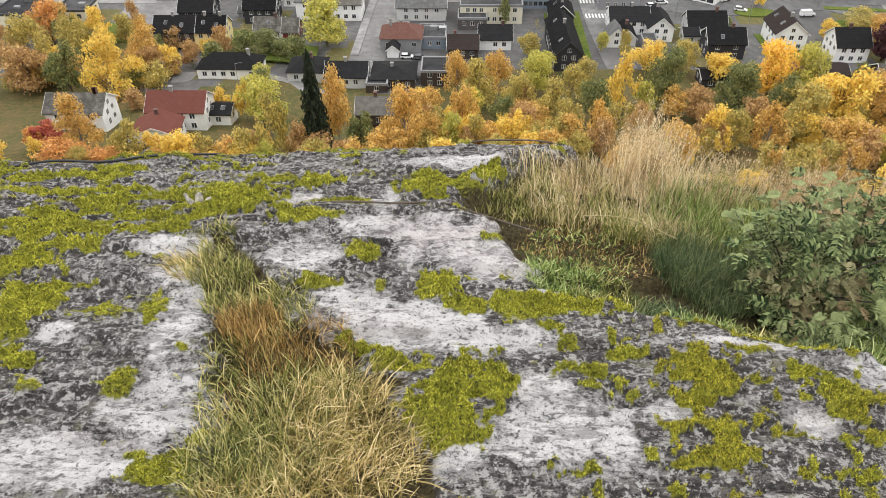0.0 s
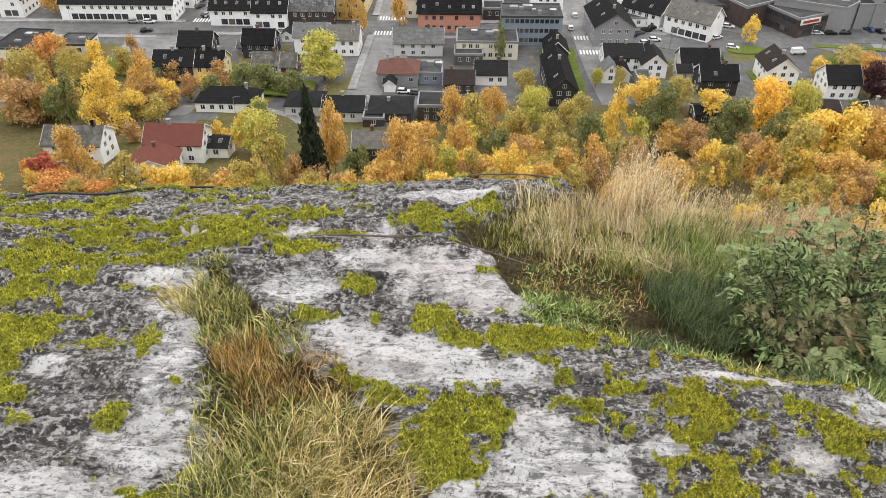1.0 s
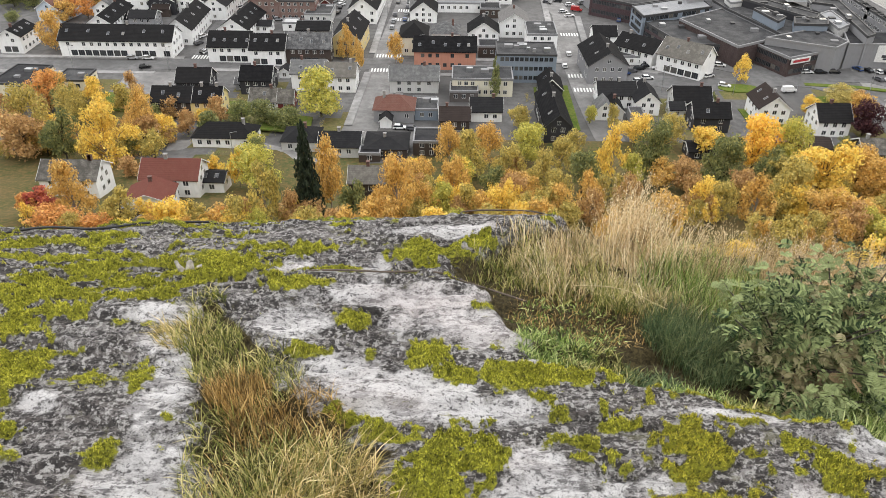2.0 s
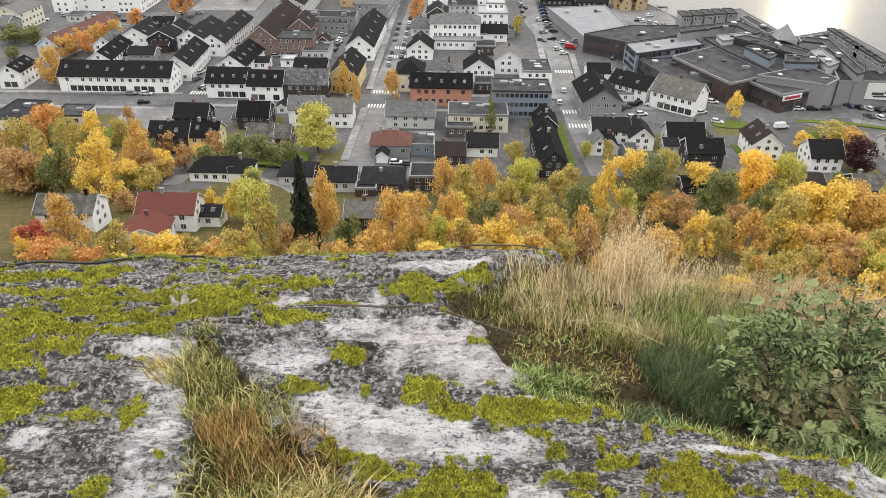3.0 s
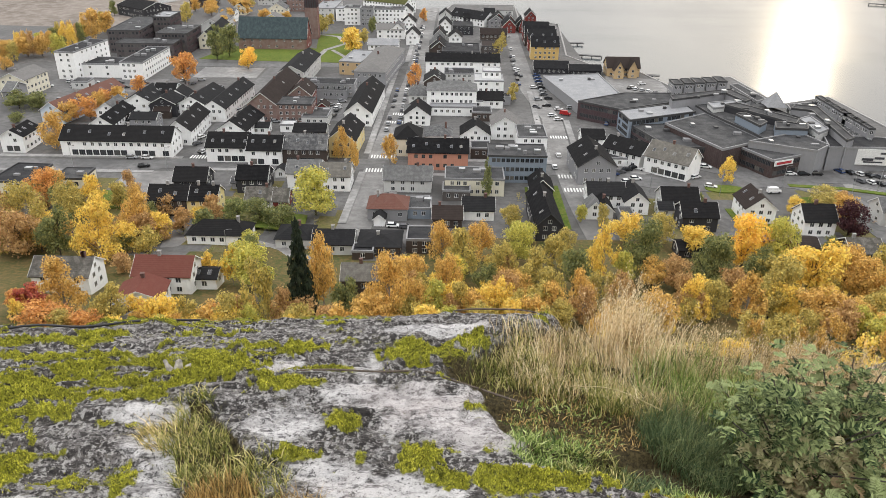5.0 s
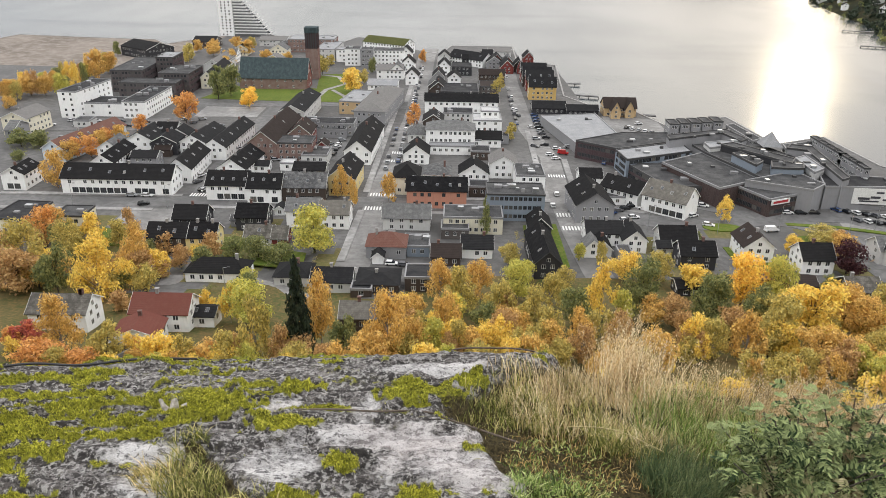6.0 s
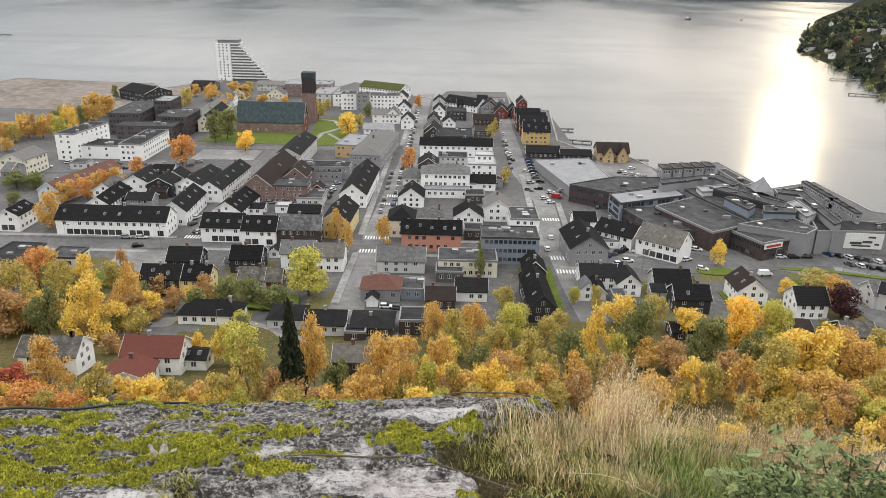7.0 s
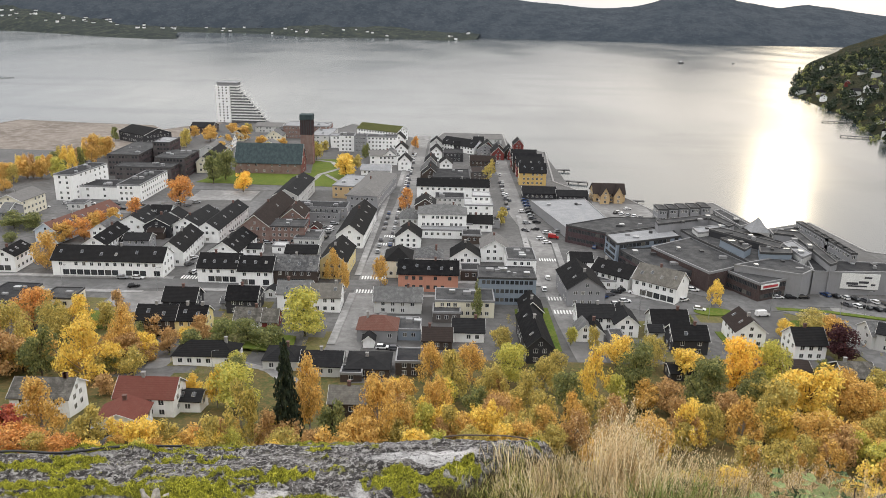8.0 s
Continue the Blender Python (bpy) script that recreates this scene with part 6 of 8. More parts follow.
moss_at(-1.470, 1.822, 0.165, 0.154, 1.6)
moss_at(-1.614, 2.045, 0.270, 0.089, 1.6)
moss_at(-1.671, 2.258, 0.331, 0.064, 1.6)
moss_at(-1.244, 2.246, 0.262, 0.043, 1.6)
moss_at(-1.383, 1.518, 0.106, 0.055, 1.6)
moss_at(-0.899, 2.452, 0.253, 0.158, 1.6)
moss_at(-0.664, 2.305, 0.132, 0.065, 1.6)
moss_at(-0.146, 2.561, 0.199, 0.091, 1.6)
moss_at(0.018, 2.413, 0.085, 0.046, 1.6)
moss_at(-0.372, 2.073, 0.066, 0.070, 1.6)
moss_at(-0.507, 1.887, 0.117, 0.040, 1.6)
moss_at(-0.361, 1.812, 0.042, 0.025, 1.6)
moss_at(-0.108, 1.911, 0.094, 0.075, 1.6)
moss_at(0.020, 1.789, 0.090, 0.046, 1.6)
moss_at(0.247, 1.807, 0.117, 0.060, 1.6)
moss_at(0.274, 1.678, 0.049, 0.025, 1.6)
moss_at(-0.045, 1.397, 0.182, 0.219, 1.6)
moss_at(-0.222, 1.523, 0.069, 0.057, 1.6)
moss_at(0.104, 1.397, 0.053, 0.033, 1.6)
moss_at(0.369, 1.482, 0.085, 0.037, 1.6)
moss_at(0.458, 1.840, 0.068, 0.036, 1.6)
moss_at(0.631, 1.857, 0.114, 0.036, 1.6)
moss_at(0.807, 1.762, 0.078, 0.037, 1.6)
moss_at(0.952, 1.695, 0.108, 0.035, 1.6)
moss_at(0.826, 1.590, 0.079, 0.028, 1.6)
moss_at(0.697, 1.479, 0.088, 0.083, 1.6)
moss_at(0.651, 1.384, 0.081, 0.045, 1.6)
moss_at(1.075, 1.375, 0.084, 0.097, 1.6)
moss_at(0.990, 1.509, 0.071, 0.053, 1.6)
moss_at(1.113, 1.669, 0.143, 0.064, 1.6)
moss_at(1.196, 1.398, 0.052, 0.033, 1.6)
moss_at(0.656, 1.169, 0.120, 0.035, 1.6)
moss_at(0.320, 1.123, 0.033, 0.025, 1.6)
moss_at(-0.630, 2.644, 0.192, 0.043, 1.6)
moss_at(-0.867, 1.112, 0.045, 0.042, 1.6)
moss_at(-0.319, 1.615, 0.090, 0.060, 1.6)
moss_at(-1.483, 2.130, 0.191, 0.050, 1.6)
moss_at(0.112, 2.659, 0.072, 0.052, 1.6)
moss_at(0.509, 1.564, 0.087, 0.028, 1.6)
pale_at(-1.049, 2.146, 0.159, 0.057)
pale_at(-0.166, 2.262, 0.357, 0.085)
pale_at(0.060, 2.082, 0.297, 0.134)
pale_at(-0.236, 1.691, 0.293, 0.122)
pale_at(-0.381, 1.820, 0.134, 0.072)
pale_at(0.057, 1.636, 0.287, 0.063)
pale_at(0.288, 1.249, 0.187, 0.130)
pale_at(-0.913, 1.727, 0.094, 0.197)
pale_at(-1.017, 1.143, 0.291, 0.114)
pale_at(-0.879, 1.335, 0.148, 0.141)
pale_at(1.240, 1.526, 0.102, 0.094)
pale_at(-0.673, 2.477, 0.069, 0.088)
pale_at(-0.316, 2.484, 0.062, 0.088)
pale_at(-0.578, 2.068, 0.134, 0.089)
pale_at(-0.008, 1.169, 0.091, 0.061)
pale_at(0.850, 1.614, 0.246, 0.021)
pale_at(0.301, 1.892, 0.106, 0.031)
pale_at(-1.315, 1.647, 0.077, 0.042)
pale_at(-0.978, 1.944, 0.090, 0.066)
pale_at(-0.057, 2.762, 0.270, 0.055)
pale_at(0.584, 1.333, 0.096, 0.059)
pale_at(0.955, 1.304, 0.079, 0.057)
pale_at(0.237, 1.404, 0.099, 0.083)
crack_at(-0.927, 2.193, 0.030)
crack_at(-0.837, 1.984, 0.091)
crack_at(-0.714, 1.758, 0.132)
crack_at(-0.574, 1.538, 0.193)
crack_at(-0.446, 1.306, 0.258)
crack_at(-0.381, 1.108, 0.284)
crack_at(-0.358, 0.965, 0.282)


def blobs(x, y, spots, seed, wobble):
    best = np.full(np.shape(x), -9.0)
    n = fbm(x, y, 9, 4, seed) * wobble + fbm(x, y, 45, 2, seed + 9) * wobble * 0.4
    for a, b, rx, ry, amount in spots:
        d = np.sqrt(((x - a) / rx) ** 2 + ((y - b) / ry) ** 2)
        best = np.maximum(best, (1 - d) * amount)
    return best + n


def fissure(x, y):
    """1 in the grass-filled fissure, 0 away from it."""
    best = np.full(np.shape(x), -9.0)
    n = fbm(x, y, 9, 4, 77) * 0.9
    for (x0, y0, h0), (x1, y1, h1) in zip(CRACK, CRACK[1:]):
        dx, dy = x1 - x0, y1 - y0
        t = np.clip(((x - x0) * dx + (y - y0) * dy) / (dx * dx + dy * dy), 0, 1)
        d = np.hypot(x - x0 - t * dx, y - y0 - t * dy) / (h0 + (h1 - h0) * t)
        best = np.maximum(best, 1 - d)
    return smooth(best + n * 0.6, -0.05, 0.3)


def hollow(x, y):
    """1 in the lower ground, right and beyond, where grass and the rowan grow."""
    edge = 1.87 - 0.36 * (x - 0.3)
    a = smooth(y - edge + 0.08 * fbm(x, y, 4, 3, 5), -0.02, 0.14)
    left = 0.22 - 0.14 * np.clip((y - 2.0) / 0.4, 0, 1) + 0.42 * np.clip((y - 2.55) / 0.4, 0, 1)
    b = smooth(x - left + 0.17 * fbm(x, y, 4, 4, 15), -0.04, 0.12)
    return a * b * smooth(2.5 - x, 0.0, 0.5)


def strata(x, y):
    """The foliation of the gneiss: the place within a layer, and the height of its broken lip. The lips face the viewer's side."""
    s = (y + 0.10 * fbm(x * 0.5, y, 1.8, 3, 101)) * 9.5 + 0.9 * fbm(x * 0.45, y, 5, 4, 102)
    f = s - np.floor(s)
    worn = smooth(fbm(x * 0.6, y, 2.6, 3, 103), -0.35, 0.35) * (1 - 0.75 * smooth(blobs(x, y, PALE, 61, 0.5), 0.0, 0.4))
    worn = worn * (0.45 + 0.75 * smooth(y, 1.7, 2.4)) * (1 - hollow(x, y))
    return f, worn * 0.024 * (smooth(f, 0.0, 0.13) - f)


def pits(x, y):
    """Short, narrow cracks and weathered pits that run with the layers."""
    n = np.abs(fbm(x * 0.3, y + 0.06 * x, 9, 4, 105, 0.6))
    return smooth(0.05 - n, 0.0, 0.05) * smooth(fbm(x, y, 2.3, 3, 106), -0.05, 0.3) * (1 - hollow(x, y))


def rock_z(x, y, fine=True):
    z = 98.30 - 0.10 * (y - 1.5) - 0.020 * x * x - 0.02 * smooth(-x, 0.8, 1.6)
    z = z - 0.9 * np.maximum(0, y - 2.82) ** 2 - 0.5 * np.maximum(0, y - 3.4) ** 2
    z = z + 0.05 * np.exp(-(((x - 0.15) / 0.45) ** 2) - ((y - 2.85) / 0.3) ** 2)
    z = z - 0.036 * np.exp(-(((x + 1.05) / 0.6) ** 2)) * smooth(y, 2.45, 2.85)
    z = z - hollow(x, y) * (0.07 + 0.10 * np.clip(x - 0.3, 0, 1.5))
    z = z - fissure(x, y) * 0.03
    z = z - 0.30 * np.maximum(0, x - 1.15) ** 2 * (y < 1.9)
    # low ledges running across
    for k, (y0, drop) in enumerate(((1.30, 0.02), (1.62, 0.03), (1.92, 0.03), (2.2, 0.03), (2.5, 0.03), (2.75, 0.02))):
        line = y - y0 - 0.10 * fbm(x, y * 0, 1.3, 3, 50 + k) * 2
        z = z + drop * (smooth(line, -0.012, 0.02) - smooth(line, 0.05, 0.4))
    seam = 1 - np.abs(fbm(x * 0.35, y + 0.1 * x, 3.2, 4, 8, 0.6))
    z = z - 0.022 * np.clip((seam - 0.90) / 0.10, 0, 1) ** 2
    z = z + 0.030 * fbm(x * 0.7, y, 2.2, 3, 1) + 0.019 * fbm(x * 0.5, y, 8, 4, 2, 0.55)
    z = z + strata(x, y)[1]
    z = z - 0.016 * pits(x, y)
    if fine:
        z = z + 0.008 * fbm(x * 0.7, y, 40, 3, 3, 0.6) + 0.003 * fbm(x, y, 150, 2, 4, 0.6)
    return z


def moss_mask(x, y):
    spots = smooth(fbm(x * 0.7, y, 10, 4, 33) + 0.35 * fbm(x, y, 2.5, 2, 34), 0.34, 0.5) * 0.8
    back = smooth(y, 2.05, 2.35) * smooth(0.05 - x, 0.0, 0.3)
    f = strata(x, y)[0]
    bare_band = smooth(-x, 1.0, 1.2) * smooth(y, 2.42, 2.52) + smooth(x, -0.5, -0.35) * 0.6
    left = np.maximum(back * (1 - np.clip(bare_band, 0, 0.93)), smooth(-x, 0.95, 1.25) * smooth(y, 1.55, 1.8))
    bed = smooth(f, 0.16, 0.3) * smooth(1.0 - f, 0.0, 0.25) - 0.5
    streaks = smooth(fbm(x * 0.28, y, 13, 5, 36, 0.68) + 0.34 * bed + 0.40 * fbm(x, y, 1.9, 3, 39), 0.16, 0.36) * left
    spots = np.maximum(spots * (1 - left), streaks * 0.95)
    dots = smooth(fbm(x, y, 26, 3, 37) + 0.1 * smooth(x, 0.1, 0.5), 0.38, 0.48) * smooth(x, -0.2, 0.3) * smooth(1.9 - y, 0, 0.1)
    spots = np.maximum(spots, dots * 0.8)
    cushions = smooth(blobs(x, y, MOSS, 21, 1.3) - 0.28 + 0.4 * fbm(x * 0.4, y, 16, 4, 38, 0.65), 0.0, 0.22)
    m = np.maximum(cushions, spots)
    return m * (1 - smooth(blobs(x, y, PALE, 61, 0.5), 0.1, 0.4) * 0.8)


def pale_mask(x, y):
    return np.clip((blobs(x, y, PALE, 61, 0.7) + 0.45) / 1.0, 0, 1)


def rock_mat():
    m = Nodes("gneiss")
    v = m.world_coords()
    pale = m.add("ShaderNodeAttribute")
    pale.attribute_name = "bare"
    moss = m.add("ShaderNodeAttribute")
    moss.attribute_name = "moss"
    soil = m.add("ShaderNodeAttribute")
    soil.attribute_name = "soil"
    vs = m.world_coords((0.5, 1.0, 1.0))
    big = m.noise(vs, 4.0, 6, 0.7)
    mid = m.noise(vs, 15.0, 7, 0.78)
    fine = m.noise(v, 75.0, 6, 0.78)
    grain = m.noise(v, 420.0, 3, 0.7)
    soft = m.maths("MULTIPLY", m.maths("SUBTRACT", m.noise(vs, 24.0, 8, 0.8), 0.5), 2.6)
    edge = lambda attr, lo=0.35, hi=0.6: m.ramp(m.maths("ADD", attr.outputs["Fac"], soft), (lo, 0.0), (hi, 1.0))
    long = m.world_coords((0.28, 1.0, 1.0))
    stone = m.mix(m.ramp(big, (0.40, 0.0), (0.60, 1.0)), (0.115, 0.10, 0.092), (0.29, 0.27, 0.26))
    stone = m.mix(m.ramp(m.noise(long, 22.0, 6, 0.72), (0.48, 0.0), (0.58, 0.7)), stone, (0.36, 0.34, 0.335))
    crust = m.mix(m.ramp(m.noise(long, 34.0, 7, 0.78), (0.465, 0.0), (0.52, 0.93)), stone, (0.042, 0.037, 0.035))
    crust = m.mix(m.ramp(m.noise(long, 9.0, 8, 0.75), (0.54, 0.0), (0.58, 0.75)), crust, (0.04, 0.036, 0.034))
    crust = m.mix(m.ramp(fine, (0.43, 0.95), (0.48, 0.0)), crust, (0.022, 0.02, 0.02))
    crust = m.mix(m.ramp(m.noise(v, 48.0, 6, 0.78), (0.525, 0.0), (0.56, 0.85)), crust, (0.52, 0.50, 0.48))
    crust = m.mix(m.ramp(m.noise(v, 11.0, 6, 0.75), (0.58, 0.0), (0.64, 0.55)), crust, (0.16, 0.15, 0.085))
    bare = m.mix(m.ramp(mid, (0.42, 0.0), (0.66, 1.0)), (0.75, 0.73, 0.72), (0.49, 0.47, 0.465))
    bare = m.mix(m.ramp(m.noise(long, 14.0, 7, 0.75), (0.53, 0.0), (0.59, 0.7)), bare, (0.24, 0.225, 0.225))
    bare = m.mix(m.ramp(m.noise(vs, 30.0, 7, 0.8), (0.545, 0.0), (0.58, 0.85)), bare, (0.12, 0.112, 0.112))
    bare = m.mix(m.ramp(fine, (0.40, 0.95), (0.44, 0.0)), bare, (0.05, 0.046, 0.046))
    bare = m.mix(m.ramp(m.noise(vs, 3.0, 4), (0.5, 0.0), (0.7, 0.35)), bare, (0.62, 0.53, 0.51))
    base = m.mix(edge(pale, 0.3, 0.72), crust, bare)
    base = m.mix(m.ramp(grain, (0.36, 0.5), (0.50, 0.0)), base, (0.05, 0.047, 0.047))
    green = m.mix(m.ramp(fine, (0.36, 0.0), (0.58, 1.0)), (0.03, 0.032, 0.01), (0.34, 0.34, 0.035))
    base = m.mix(edge(moss), base, green)
    dirt = m.mix(m.ramp(fine, (0.4, 0.0), (0.6, 1.0)), (0.025, 0.02, 0.010), (0.11, 0.085, 0.035))
    base = m.mix(edge(soil), base, dirt)
    h = m.maths("ADD", m.maths("MULTIPLY", fine, 0.9), m.maths("MULTIPLY", mid, 1.6))
    h = m.maths("ADD", h, m.maths("MULTIPLY", grain, 0.35))
    return m.done(base, 0.85, m.bump(h, 1.0, 0.012), spec=0.25)


def cushion(x, y, m):
    """How high the moss stands over the stone: lumpy cushions."""
    return m * (0.013 + 0.024 * fbm(x, y, 26, 2, 90) + 0.018 * fbm(x, y, 70, 2, 91))


def make_rock():
    xs = np.concatenate([np.arange(-5, -2.5, 0.15), np.arange(-2.5, 2.0, 0.009), np.arange(2.0, 5.1, 0.15)])
    ys = np.concatenate([np.arange(-4, 0.85, 0.15), np.arange(0.85, 3.4, 0.0085), np.arange(3.4, 7, 0.12)])
    gx, gy = np.meshgrid(xs, ys)
    z = rock_z(gx, gy)
    m = moss_mask(gx, gy)
    z = z + cushion(gx, gy, m)
    nx, ny = len(xs), len(ys)
    verts = np.stack([gx, gy, z], -1).reshape(-1, 3)
    i = np.arange(nx * ny).reshape(ny, nx)
    faces = np.stack([i[:-1, :-1], i[:-1, 1:], i[1:, 1:], i[1:, :-1]], -1).reshape(-1, 4)
    me = bpy.data.meshes.new("rock")
    me.from_pydata(verts.tolist(), [], faces.tolist())
    for name, values in (("bare", pale_mask(gx, gy)), ("moss", m), ("soil", np.maximum(fissure(gx, gy), hollow(gx, gy) * (gy < 3.2)))):
        me.attributes.new(name, "FLOAT", "POINT").data.foreach_set("value", values.astype(np.float32).ravel())
    me.materials.append(rock_mat())
    me.polygons.foreach_set("use_smooth", [True] * len(me.polygons))
    tagged(new("rock", me), "weathered grey gneiss crag with lichen and moss", "rock", kind="structure")


make_rock()


# ---- moss, grass, the rowan, twig and cables on the crag ----
def blade_mat(name, a, b, c, dark, spread):
    """Grass and moss: every blade its own tint, from dead and dark to bleached, in drifts."""
    m = Nodes(name)
    g = m.add("ShaderNodeNewGeometry")
    drift = m.maths("MULTIPLY", m.maths("SUBTRACT", m.noise(m.world_coords(), spread, 3), 0.5), 1.3)
    base = m.ramp(m.maths("ADD", g.outputs["Random Per Island"], drift), (0.0, dark), (0.2, shade(b, 0.75)), (0.4, b), (0.6, a), (0.85, c), (1.0, shade(c, 1.15)))
    mat = m.done(base, 0.55, spec=0.35)
    t = m.add("ShaderNodeBsdfTranslucent", Color=base)
    mx = m.add("ShaderNodeMixShader", Fac=0.25)
    m.l.new(m.bsdf.outputs[0], mx.inputs[1])
    m.l.new(t.outputs[0], mx.inputs[2])
    m.l.new(mx.outputs[0], m.n["Material Output"].inputs["Surface"])
    return mat


MOSS_MAT = blade_mat("moss_shoots", (0.48, 0.48, 0.045), (0.27, 0.28, 0.028), (0.70, 0.66, 0.10), (0.05, 0.05, 0.012), 16.0)
GOLD_MOSS = blade_mat("golden_moss_shoots", (0.52, 0.47, 0.05), (0.30, 0.27, 0.03), (0.66, 0.60, 0.08), (0.07, 0.06, 0.018), 24.0)
STRAW = blade_mat("straw_grass", (0.80, 0.64, 0.40), (0.60, 0.46, 0.25), (0.92, 0.78, 0.56), (0.16, 0.12, 0.05), 5.0)
GOLDEN = blade_mat("golden_grass", (0.60, 0.47, 0.19), (0.36, 0.30, 0.09), (0.86, 0.70, 0.40), (0.06, 0.05, 0.018), 9.0)
OLIVE_GRASS = blade_mat("olive_grass", (0.34, 0.34, 0.09), (0.17, 0.19, 0.045), (0.66, 0.58, 0.27), (0.05, 0.055, 0.018), 8.0)
RUSSET_GRASS = blade_mat("russet_grass", (0.46, 0.30, 0.10), (0.24, 0.15, 0.05), (0.66, 0.47, 0.20), (0.05, 0.035, 0.014), 9.0)
FRESH_GRASS = blade_mat("fresh_grass", (0.33, 0.42, 0.11), (0.17, 0.25, 0.055), (0.58, 0.62, 0.28), (0.05, 0.08, 0.02), 7.0)
RUSH = blade_mat("dark_rush", (0.15, 0.20, 0.08), (0.09, 0.14, 0.06), (0.27, 0.30, 0.14), (0.035, 0.06, 0.025), 5.0)


def scatter_mesh(name, verts, faces, mat):
    me = bpy.data.meshes.new(name)
    me.from_pydata(verts, [], faces)
    me.materials.append(mat)
    return me


def make_moss():
    rs = np.random.RandomState(5)
    n = 1000000
    x, y = rs.uniform(-2.3, 1.5, n), rs.uniform(0.95, 3.05, n)
    m = moss_mask(x, y) * (1 - hollow(x, y)) * (1 - 0.7 * fissure(x, y))
    keep = m > 0.35 + 0.5 * rs.rand(n)
    x, y, m = x[keep], y[keep], m[keep]
    z = rock_z(x, y) + cushion(x, y, m)
    golden = fbm(x, y, 3.0, 2, 71) + 0.75 * smooth(x, 0.45, 0.75) - 0.6 * smooth(0.4 - x, 0.0, 0.3) + 0.5 * (rs.rand(len(x)) - 0.5) > 0.40
    for name, pick, mat, label in (("moss", ~golden, MOSS_MAT, "cushions of bright yellow-green moss on rock"), ("moss", golden, GOLD_MOSS, "golden brown moss cushions on rock")):
        a, b, c = x[pick], y[pick], z[pick]
        k = len(a)
        h, w, t = rs.uniform(0.003, 0.0085, k), rs.uniform(0.001, 0.0021, k), rs.uniform(0, math.tau, k)
        u, v = np.cos(t) * w, np.sin(t) * w
        lx, ly = rs.uniform(-0.0035, 0.0035, k), rs.uniform(-0.0035, 0.0035, k)
        corners = [(a - u, b - v, c - 0.002), (a + u, b + v, c - 0.002), (a + lx + u * 0.5, b + ly + v * 0.5, c + h * 0.7), (a + lx * 1.6, b + ly * 1.6, c + h)]
        verts = np.stack([np.stack(q, -1) for q in corners], 1).reshape(-1, 3)
        faces = np.arange(4 * k).reshape(-1, 4)
        tagged(new(name, scatter_mesh(name, verts.tolist(), faces.tolist(), mat)), label, "moss", kind="stuff")


make_moss()


def blades(rs, xs, ys, heights, widths, spread, lean=(0, 0), head=0.0, sink=0.01):
    """Verts and faces of bent, tapering grass blades; some carry a loose seed head."""
    verts, faces = [], []
    zs = rock_z(xs, ys, False)
    for x, y, z, h, w in zip(xs, ys, zs, heights, widths):
        t = rs.uniform(0, math.tau)
        bend = rs.uniform(0.15, 1.0) * spread
        dx, dy = math.cos(t) * bend * h + lean[0] * h, math.sin(t) * bend * h + lean[1] * h
        q = rs.uniform(0, math.tau)
        u, v = math.cos(q) * w, math.sin(q) * w
        up = h * math.sqrt(max(0.15, 1 - bend * bend * 0.5))
        i = len(verts)
        for s, k in ((0.0, 0.7), (0.3, 1.0), (0.65, 0.75)):
            px, py, pz = x + dx * s * s, y + dy * s * s, z - sink + up * (s - 0.12 * s * s * bend)
            verts += [(px - u * k, py - v * k, pz), (px + u * k, py + v * k, pz)]
        tip = (x + dx, y + dy, z - sink + up * (1 - 0.22 * bend))
        verts.append(tip)
        faces += [(i, i + 1, i + 3, i + 2), (i + 2, i + 3, i + 5, i + 4), (i + 4, i + 5, i + 6)]
        if head and rs.rand() < head:
            for _ in range(9):
                s = rs.uniform(0.78, 1.02)
                px, py, pz = x + dx * s * s + rs.normal(0, 0.006), y + dy * s * s + rs.normal(0, 0.006), z - sink + up * (s - 0.2 * s * s * bend) + rs.normal(0, 0.004)
                j = len(verts)
                r = rs.uniform(0.0025, 0.005)
                verts += [(px - r * 0.4, py, pz - r), (px + r * 0.5, py + r * 0.3, pz - r * 0.2), (px + r * 0.2, py, pz + r * 1.6), (px - r * 0.5, py - r * 0.3, pz + r * 0.3)]
                faces.append((j, j + 1, j + 2, j + 3))
    return verts, faces


def grass(name, seed, cx, cy, rx, ry, n, h0, h1, mat, label, spread=0.5, lean=(0, 0), width=0.0016, head=0.0, kind="", clump=0.0):
    rs = np.random.RandomState(seed)
    a, q = rs.uniform(0, math.tau, n), np.sqrt(rs.rand(n))
    xs, ys = cx + np.cos(a) * q * rx, cy + np.sin(a) * q * ry
    if clump:
        k = max(3, int(n * 0.02))
        sx, sy = xs[:k], ys[:k]
        pick = rs.randint(0, k, n)
        xs, ys = sx[pick] + rs.normal(0, clump, n), sy[pick] + rs.normal(0, clump, n)
    hs = rs.uniform(h0, h1, n) * (0.6 + 0.4 * rs.rand(n))
    v, f = blades(rs, xs, ys, hs, rs.uniform(0.6, 1.4, n) * width, spread, lean, head)
    return tagged(new(name, scatter_mesh(name, v, f, mat)), label, "grass", "grass tufts" if not kind else "", kind)


